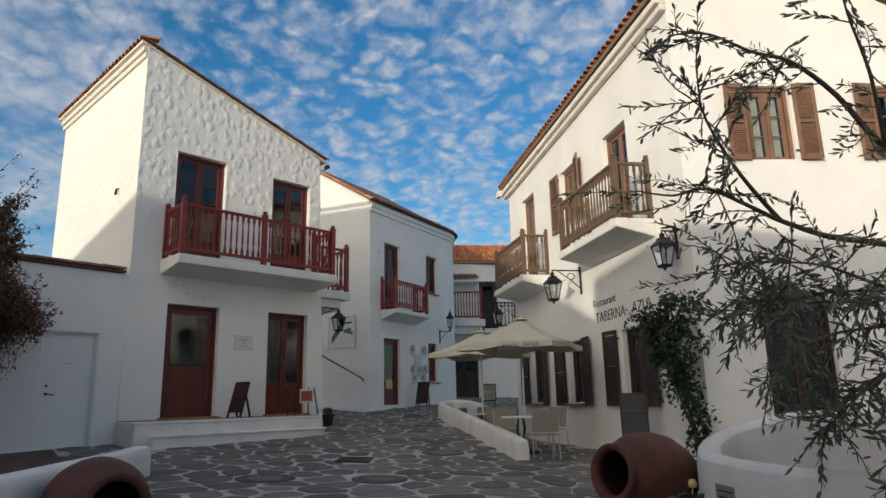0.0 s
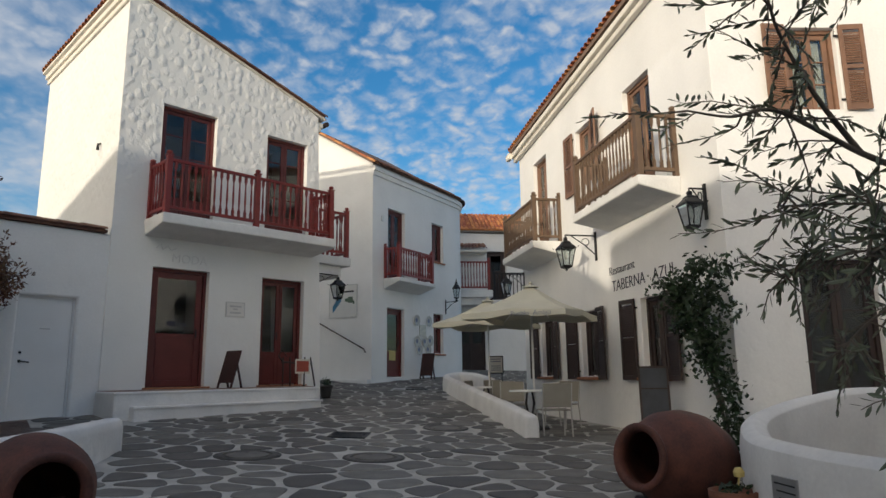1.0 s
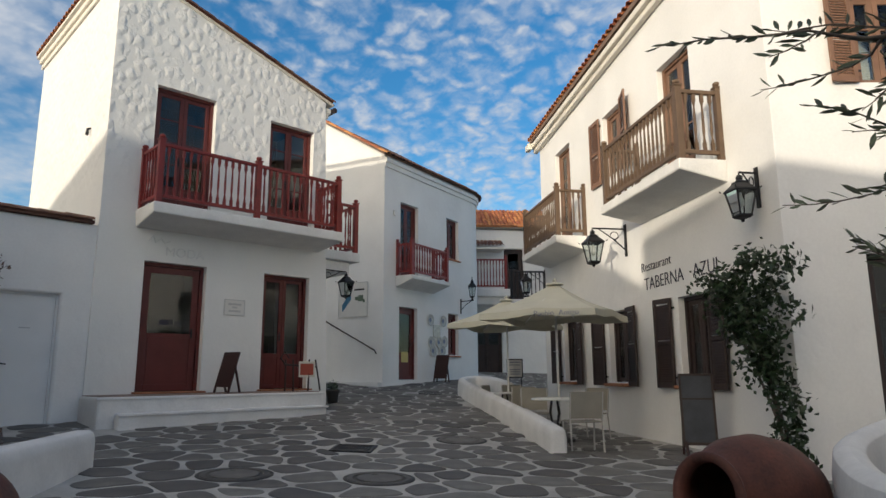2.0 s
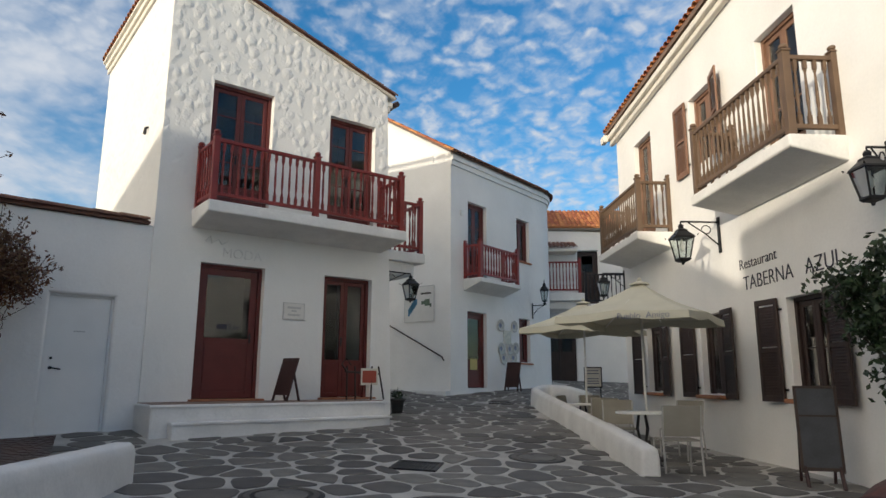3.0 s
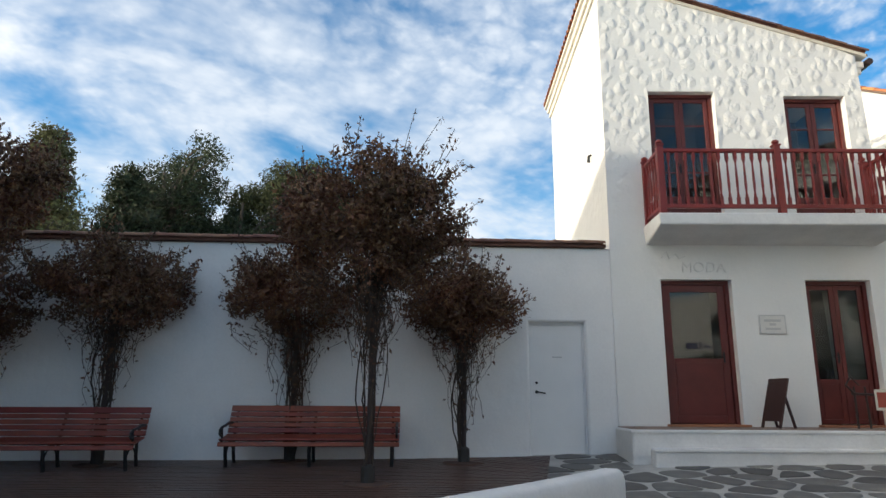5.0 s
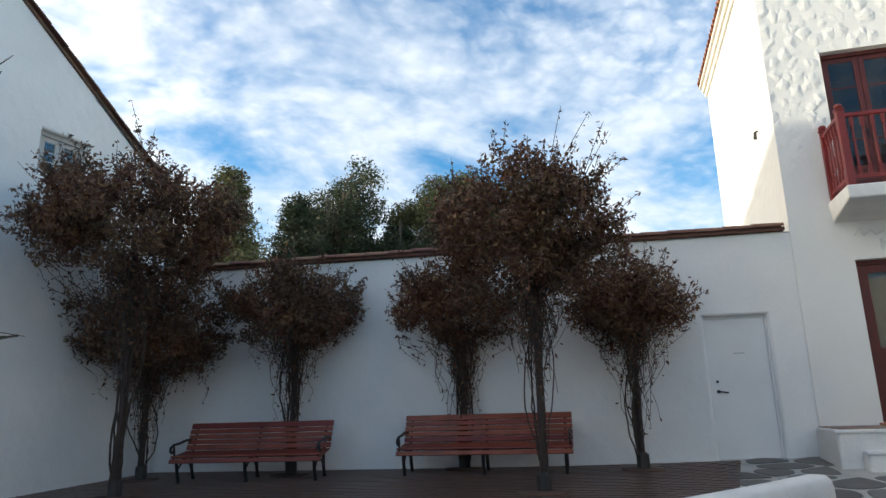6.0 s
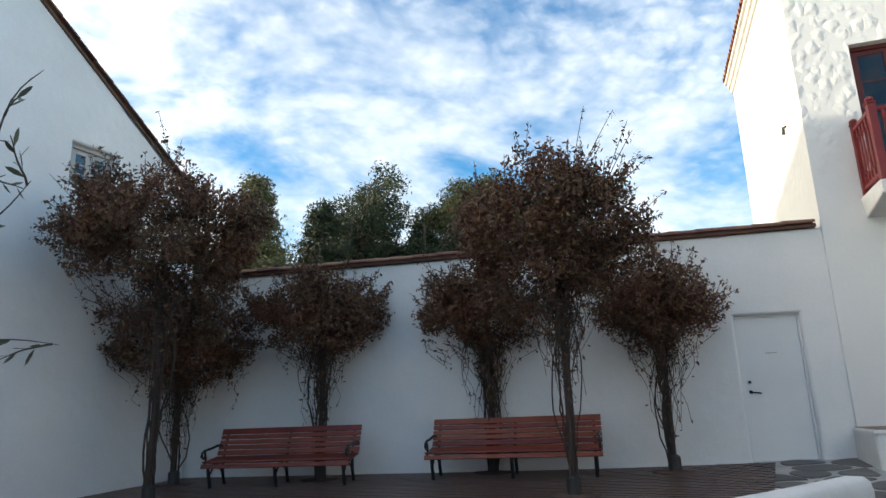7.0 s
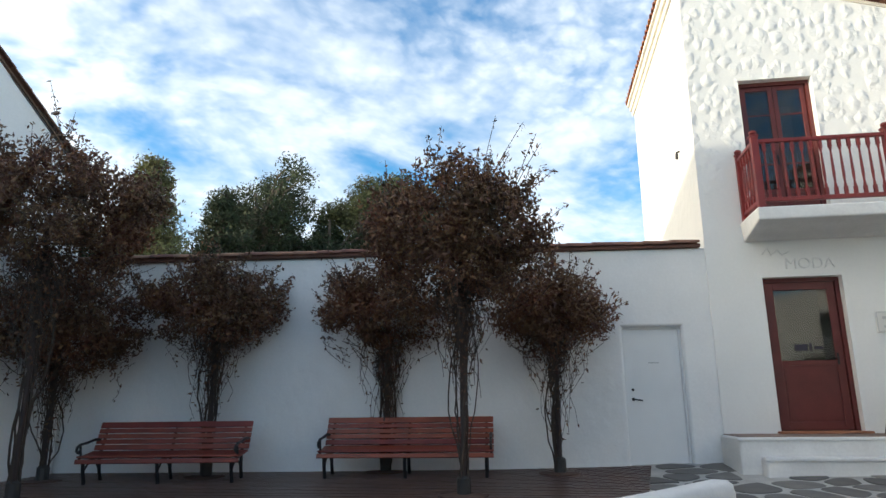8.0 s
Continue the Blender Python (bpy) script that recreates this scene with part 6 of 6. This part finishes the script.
def olive(name_label, base, limbs, seed, twigs, radius=0.05, bias=(0, 0, -0.15), fork=None, reach=1.0):
    rnd, r = random.Random(seed), np.random.RandomState(seed)
    t = thing("olive_tree", *base, 0, name_label, "tree", "olive trees")
    B = Vector(base)
    bm = bmesh.new()
    top = Vector(fork) if fork else Vector(limbs[0][0])
    tube(bm, [Vector((0, 0, 0)), (top - B) * 0.4 + Vector((0.1, 0.05, 0)), (top - B) * 0.8, top - B], radius * 2.0, radius * 1.3, 9)
    part("trunk", bm, BARK, t, "", True)
    pts, lines = [], []
    lv, dirs = [], []
    for i, limb in enumerate(limbs):
        P = [Vector(p) - B for p in limb]
        bm = bmesh.new()
        start = [] if (P[0] - (top - B)).length < 0.05 or i in (2, 5) else [top - B]
        sp = [Vector(p) for p in smooth_path(start + P, 4)] if len(P) > 2 else P
        thick = radius * (0.9 if i in (0, 1) else 0.55)
        tube(bm, sp, thick, thick * 0.16, 7)
        part("limb", bm, BARK, t, "", True)
        lines.append(sp)
    tw = bmesh.new()
    for k in range(twigs):
        sp = rnd.choice(lines[3:5] + lines[6:] + lines[11:] or lines) if rnd.random() < 0.5 else rnd.choice(lines if rnd.random() < 0.5 else lines[:4] + lines[5:])
        f = rnd.random() ** 0.7
        idx = min(int(f * (len(sp) - 1)), len(sp) - 2)
        p = sp[idx].lerp(sp[idx + 1], rnd.random())
        along = (sp[idx + 1] - sp[idx]).normalized()
        d = (along * rnd.uniform(0.1, 0.9) + Vector((rnd.gauss(0, 1), rnd.gauss(0, 1), rnd.gauss(0, 1))) * 0.65 + Vector(bias)).normalized()
        ln = rnd.uniform(0.25, 0.8) * reach * (0.6 if sp in lines[4:5] + lines[6:8] + lines[11:] else 1.0)
        n = 6
        line = [p]
        for i in range(n):
            d = (d + Vector((rnd.gauss(0, 0.12), rnd.gauss(0, 0.12), rnd.gauss(0, 0.12) - 0.03))).normalized()
            line.append(line[-1] + d * ln / n)
        tube(tw, line, 0.007, 0.0025, 4)
        m = int(ln * 30)
        side = d.orthogonal().normalized()
        for j in range(m):
            f = 0.15 + 0.85 * j / m
            q = line[0].lerp(line[-1], f) if n < 2 else line[min(int(f * n), n - 1)].lerp(line[min(int(f * n) + 1, n)], f * n - int(f * n))
            dv = (d * 0.75 + side * (1 if j % 2 else -1) * 0.6 + Vector((rnd.gauss(0, 0.25), rnd.gauss(0, 0.25), rnd.gauss(0, 0.25)))).normalized()
            L = rnd.uniform(0.06, 0.115)
            lv.append((q + dv * L * 0.55, dv, L))
    tagged(part("twig_tangle", tw, BARK, t), kind="stuff")
    v, f = [], []
    for q, dv, L in lv:
        s = dv.orthogonal().normalized(); s.rotate(Matrix.Rotation(rnd.uniform(0, 6.28), 3, dv))
        w = L * 0.115
        nn = dv.cross(s)
        k = len(v)
        v += [tuple(q - dv * L * 0.5), tuple(q - dv * L * 0.1 + s * w + nn * w * 0.3), tuple(q + dv * L * 0.25 + s * w * 0.8 + nn * w * 0.3), tuple(q + dv * L * 0.5), tuple(q + dv * L * 0.25 - s * w * 0.8 + nn * w * 0.3), tuple(q - dv * L * 0.1 - s * w + nn * w * 0.3)]
        f += [(k, k + 1, k + 2, k + 3), (k, k + 3, k + 4, k + 5)]
    part("foliage", (v, [], f), OLIVELEAF, t, "narrow grey-green leaves")
    return t


olive("old olive tree with dark limbs and grey-green leaves in the planter", (5.9, 4.3, -0.1), OLIVE_LIMBS, 31, 700, 0.038, fork=(5.6, 4.2, 1.3))
olive("young olive tree with thin bare twigs near the gable house", (-3.9, 1.6, -0.2), [[(-3.6, 1.8, 1.7), (-3.05, 2.31, 2.13), (-2.85, 2.44, 2.52), (-2.74, 2.55, 2.65)], [(-3.6, 1.8, 1.7), (-3.0, 2.3, 1.9), (-2.87, 2.45, 1.99), (-2.77, 2.55, 2.13)],
      [(-3.6, 1.8, 1.4), (-3.0, 2.33, 1.44), (-2.85, 2.55, 1.45), (-2.74, 2.72, 1.42)]], 33, 14, 0.012, fork=(-3.7, 1.75, 1.3), reach=0.4)

# ---- climbing vine on the restaurant ----
vx, vy = on(RROT, RX, RY, 9.5, -0.18)
t = thing("wall_vine", vx, vy, g(vx, vy), RROT, "bushy green climbing vine on the restaurant wall", "climbing plant")
rnd, r = random.Random(41), np.random.RandomState(41)
for k in range(5):
    bm = bmesh.new()
    tube(bm, [(rnd.uniform(-0.05, 0.05), rnd.uniform(-0.05, 0.03), 0), (rnd.uniform(-0.1, 0.05), -0.05, 0.6), (-0.15 + rnd.uniform(-0.2, 0.1), -0.12, 1.2), (-0.5 + rnd.uniform(-0.5, 0.6), -0.2, 2.0), (-0.8 + rnd.uniform(-0.8, 1.0), -0.25, 2.5)], 0.022, 0.007, 6)
    part("stem", bm, BARK, t)
pts = []
for cx, cy, cz, rx, rz_, n in ((0.0, -0.06, 0.25, 0.12, 0.25, 130), (-0.02, -0.1, 0.5, 0.13, 0.2, 110), (0.05, -0.1, 0.85, 0.16, 0.2, 130), (-0.1, -0.15, 1.15, 0.22, 0.2, 200), (-0.25, -0.2, 1.45, 0.22, 0.2, 220), (-0.1, -0.2, 1.6, 0.28, 0.2, 240), (-0.62, -0.25, 1.8, 0.26, 0.22, 240), (-0.35, -0.28, 1.95, 0.35, 0.25, 420), (-0.95, -0.25, 2.1, 0.22, 0.16, 130), (-0.6, -0.3, 2.3, 0.35, 0.2, 320), (0.05, -0.25, 2.2, 0.25, 0.15, 150), (-0.15, -0.25, 2.55, 0.25, 0.12, 150), (0.4, -0.25, 2.4, 0.22, 0.1, 80), (-1.2, -0.3, 2.42, 0.2, 0.08, 50), (-0.5, -0.2, 1.3, 0.1, 0.25, 60), (0.3, -0.2, 1.9, 0.2, 0.15, 80)):
    n = int(n * 1.15)
    q = r.normal(size=(n, 3)); q /= np.linalg.norm(q, axis=1)[:, None]; q *= r.uniform(0.2, 1.0, (n, 1)) ** 0.5
    pts.append(q * np.array([rx, 0.2, rz_]) + np.array([cx, cy, cz]))
part("foliage", leaves(np.concatenate(pts) + np.array([0.16, 0, 0]) + r.normal(0, 0.07, (sum(len(q) for q in pts), 3)) * np.array([1, 0.4, 1]), 0.088, 0.58, -0.35, seed=42), GREENLEAF, t, "dense green leaves")


# ---- woods behind the wall ----
def far_tree(x, y, h, w, seed, material, shape="round", label=""):
    rnd, r = random.Random(seed), np.random.RandomState(seed)
    t = thing("tree", x, y, 0, 0, label, "tree", "trees behind the courtyard")
    bm = bmesh.new(); tube(bm, [(0, 0, 0), (rnd.uniform(-0.2, 0.2), 0.1, h * 0.45), (rnd.uniform(-0.3, 0.3), 0, h * 0.92)], 0.22, 0.05, 8)
    cs = []
    # round crowns are heaped from several lobes of their own height
    lobes = [(rnd.uniform(0, 6.28), w * rnd.uniform(0.05, 0.38), h * rnd.uniform(0.66, 0.9), w * rnd.uniform(0.10, 0.19)) for _ in range(13)]
    for k in range(130 if shape != "spire" else 170):
        a = rnd.uniform(0, 6.28)
        if shape == "spire":
            f = rnd.random() ** 0.9; rad = w * (0.04 + 0.42 * (1 - f) * rnd.uniform(0.1, 1)); zc = h * (0.35 + 0.65 * round(f * 12 + rnd.uniform(-0.25, 0.25)) / 12); cr = w * 0.05
        elif shape == "umbrella":
            f = rnd.random() ** 0.5; rad = w * 0.5 * f; zc = h * (0.95 - 0.16 * f * f - rnd.uniform(0, 0.12)); cr = w * 0.075
        else:
            la, lr, lz, lw_ = lobes[k % 13]
            px_, py_ = lr * math.cos(la) + rnd.gauss(0, 0.6) * lw_, lr * math.sin(la) + rnd.gauss(0, 0.6) * lw_
            rad, a = math.hypot(px_, py_), math.atan2(py_, px_)
            zc = lz + lw_ * rnd.uniform(-1.6, 0.9) if k % 3 else h * rnd.uniform(0.4, 0.7)
            cr = w * rnd.uniform(0.05, 0.09)
        c = Vector((rad * math.cos(a), rad * math.sin(a), zc)); cs.append((c, cr))
        tube(bm, [(0, 0, max(h * 0.3, zc - rad * 0.8 - 0.4)), c * 0.6 + Vector((0, 0, zc * 0.38)), c], 0.07, 0.02, 5)
    part("trunk", bm, BARK, t)
    pts = []
    for c, cr in cs:
        n = 110 if shape == "spire" else 260
        q = r.normal(size=(n, 3)); q /= np.linalg.norm(q, axis=1)[:, None]; q *= r.uniform(0.3, 1.0, (n, 1)) ** 0.5 * cr * 1.2
        q[:, 2] *= 0.7
        pts.append(q + np.array(c) + r.normal(0, 0.09, (n, 3)))
    part("crown", leaves(np.concatenate(pts), 0.13, 0.4, 0.25, seed=seed), material, t)
    return t


far_tree(-20.3, 9.0, 8.7, 5.0, 51, PALELEAF, "spire", "pale green slender conifer behind the courtyard wall")
far_tree(-21.5, 10.2, 6.9, 4.5, 52, PALELEAF, "round", "pale green bushy tree behind the courtyard wall")
far_tree(-21.0, 11.6, 8.4, 4.8, 53, PINELEAF, "spire", "dark green pointed conifer behind the courtyard wall")
far_tree(-22.0, 13.4, 10.0, 5.4, 54, PINELEAF, "round", "dark green broad tree behind the courtyard wall")
far_tree(-21.0, 15.8, 9.0, 4.6, 55, PINELEAF, "round", "dark green tree behind the courtyard wall")
far_tree(-21.5, 19.4, 11.3, 6.5, 56, OLIVEPINE, "umbrella", "umbrella pine with olive-green crown behind the wall")
far_tree(-25.0, 15.2, 11.0, 6.0, 57, PINELEAF, "round", "dark green tree standing far behind the wall")
far_tree(-23.0, 7.6, 7.2, 4.5, 58, PINELEAF, "round", "dark green low tree behind the courtyard corner")
far_tree(-22.5, 17.6, 8.4, 5.0, 59, PINELEAF, "round", "dark green tree filling the row behind the wall")

# ---- flagstones ----
def in_quad(x, y, rot, ox, oy, s0, s1, y0, y1):
    c, q = math.cos(radians(rot)), math.sin(radians(rot))
    u, v = (x - ox) * c + (y - oy) * q, -(x - ox) * q + (y - oy) * c
    return s0 < u < s1 and y0 < v < y1


def paved(x, y, m=0.0):
    if x < -5.8 or x > 8 or y < -3.4 or y > 27.6:
        return False
    if in_quad(x, y, AROT, AX, AY, -0.1, AL + 0.05, -1.1, AD) or in_quad(x, y, BROT, BX, BY, -0.25, 7, -0.05, 8) or in_quad(x, y, RROT, RX, RY, -0.3, RL + 0.1, -0.05, 8):
        return False
    if in_quad(x, y, -3, 5.55, 8.7, -0.2, 8, -0.05, 5) or in_quad(x, y, WROT, WX, WY, 0, WL, -0.15, 3):
        return False
    if y < 8.95 and x < -2.35:
        return False
    if x < -2.2 and y < 12.3 and (x + 4.6) * 0.6 + (y - 10.5) * 0.35 < 0.08:
        return False
    if y < 6.6 and x > 3.2 + max(0, y - 4.4) * 0.9 and y > 2.0:
        return False
    return True


prn = random.Random(77)
seeds, grid = [], {}
cell = 0.33
for _ in range(68000):
    x, y = prn.uniform(-5.9, 8), prn.uniform(-3.5, 27.7)
    # stones lie longer across the square than along it
    k = (int(x * 0.92 / cell), int(y * 1.12 / cell))
    rad = prn.choice((prn.uniform(0.30, 0.45), prn.uniform(0.45, 0.64)))
    near_ = [q for a in (-2, -1, 0, 1, 2) for b in (-2, -1, 0, 1, 2) for q in grid.get((k[0] + a, k[1] + b), [])]
    if all(((q[0] - x) * 0.92) ** 2 + ((q[1] - y) * 1.12) ** 2 > (0.5 * (rad + q[2])) ** 2 for q in near_):
        grid.setdefault(k, []).append((x, y, rad)); seeds.append((x, y, rad, k))


def clip_half(poly, mx, my, nx_, ny_):
    out = []
    for i, p in enumerate(poly):
        q = poly[(i + 1) % len(poly)]
        a, b = (p[0] - mx) * nx_ + (p[1] - my) * ny_, (q[0] - mx) * nx_ + (q[1] - my) * ny_
        if a <= 0:
            out.append(p)
        if a * b < 0:
            f = a / (a - b); out.append((p[0] + (q[0] - p[0]) * f, p[1] + (q[1] - p[1]) * f))
    return out


COVERS = ((-0.9, 8.44, 0.40), (0.62, 8.35, 0.38), (1.75, 11.2, 0.38), (0.22, 10.3, 0.33), (1.6, 18.2, 0.33))
rest_v, rest_f, made = [], [], 0
for x, y, rad, k in seeds:
    if not paved(x, y):
        continue
    poly = [(x - 0.6, y - 0.6), (x + 0.6, y - 0.6), (x + 0.6, y + 0.6), (x - 0.6, y + 0.6)]
    gap = prn.uniform(0.022, 0.048)
    for a in range(-3, 4):
        for b in range(-3, 4):
            for q in grid.get((k[0] + a, k[1] + b), []):
                dx, dy = q[0] - x, q[1] - y
                d = math.hypot(dx, dy)
                if 1e-6 < d < 1.3 and len(poly) > 2:
                    poly = clip_half(poly, x + dx / 2 - dx / d * gap, y + dy / 2 - dy / d * gap, dx / d, dy / d)
    for mx_, my_, mr_ in COVERS:
        d = math.hypot(x - mx_, y - my_)
        if d < mr_ + 0.8 and len(poly) > 2:
            dx, dy = (mx_ - x) / max(d, 1e-3), (my_ - y) / max(d, 1e-3)
            poly = [] if d < mr_ * 0.9 else clip_half(poly, mx_ - dx * (mr_ + 0.03), my_ - dy * (mr_ + 0.03), dx, dy)
    if len(poly) < 3:
        continue
    poly = [(px + prn.gauss(0, 0.014), py + prn.gauss(0, 0.014)) for px, py in poly]
    for cut in (0.2, 0.25):
        poly = [p for i, a in enumerate(poly) for b in (poly[(i + 1) % len(poly)],) for p in ((a[0] + (b[0] - a[0]) * cut, a[1] + (b[1] - a[1]) * cut), (b[0] + (a[0] - b[0]) * cut, b[1] + (a[1] - b[1]) * cut))]
    keep = [p for i, p in enumerate(poly) if math.hypot(p[0] - poly[i - 1][0], p[1] - poly[i - 1][1]) > 0.012]
    if len(keep) < 5:
        continue
    cx, cy = sum(p[0] for p in keep) / len(keep), sum(p[1] for p in keep) / len(keep)
    lift = prn.uniform(0.007, 0.013)
    n = len(keep)
    bed = (lambda a, b: -0.10) if on_terrace(cx, cy) else slope
    v = [(px - cx, py - cy, bed(px, py) - g(cx, cy) + h) for px, py, h in [(p[0], p[1], -0.02) for p in keep] + [(p[0], p[1], lift - 0.006) for p in keep] + [(cx + (p[0] - cx) * 0.965, cy + (p[1] - cy) * 0.965, lift) for p in keep]]
    if any(not -0.08 < q[2] < 0.08 for q in v):
        continue
    f = [(r_ * n + i, r_ * n + (i + 1) % n, (r_ + 1) * n + (i + 1) % n, (r_ + 1) * n + i) for r_ in (0, 1) for i in range(n)] + [tuple(range(2 * n, 3 * n))]
    if made < 300 and 5.2 < cy < 12.6 and -4.0 < cx < 3.2:
        made += 1
        part("flagstone", (v, [], f), SLAB, ground, loc=(cx, cy, g(cx, cy)))
    else:
        o = len(rest_v)
        rest_v += [(a + cx, b + cy, c + g(cx, cy)) for a, b, c in v]
        rest_f += [tuple(i + o for i in q) for q in f]
tagged(part("flagstones", (rest_v, [], rest_f), SLAB, ground), "dark grey irregular flagstones in pale mortar", "", kind="stuff")
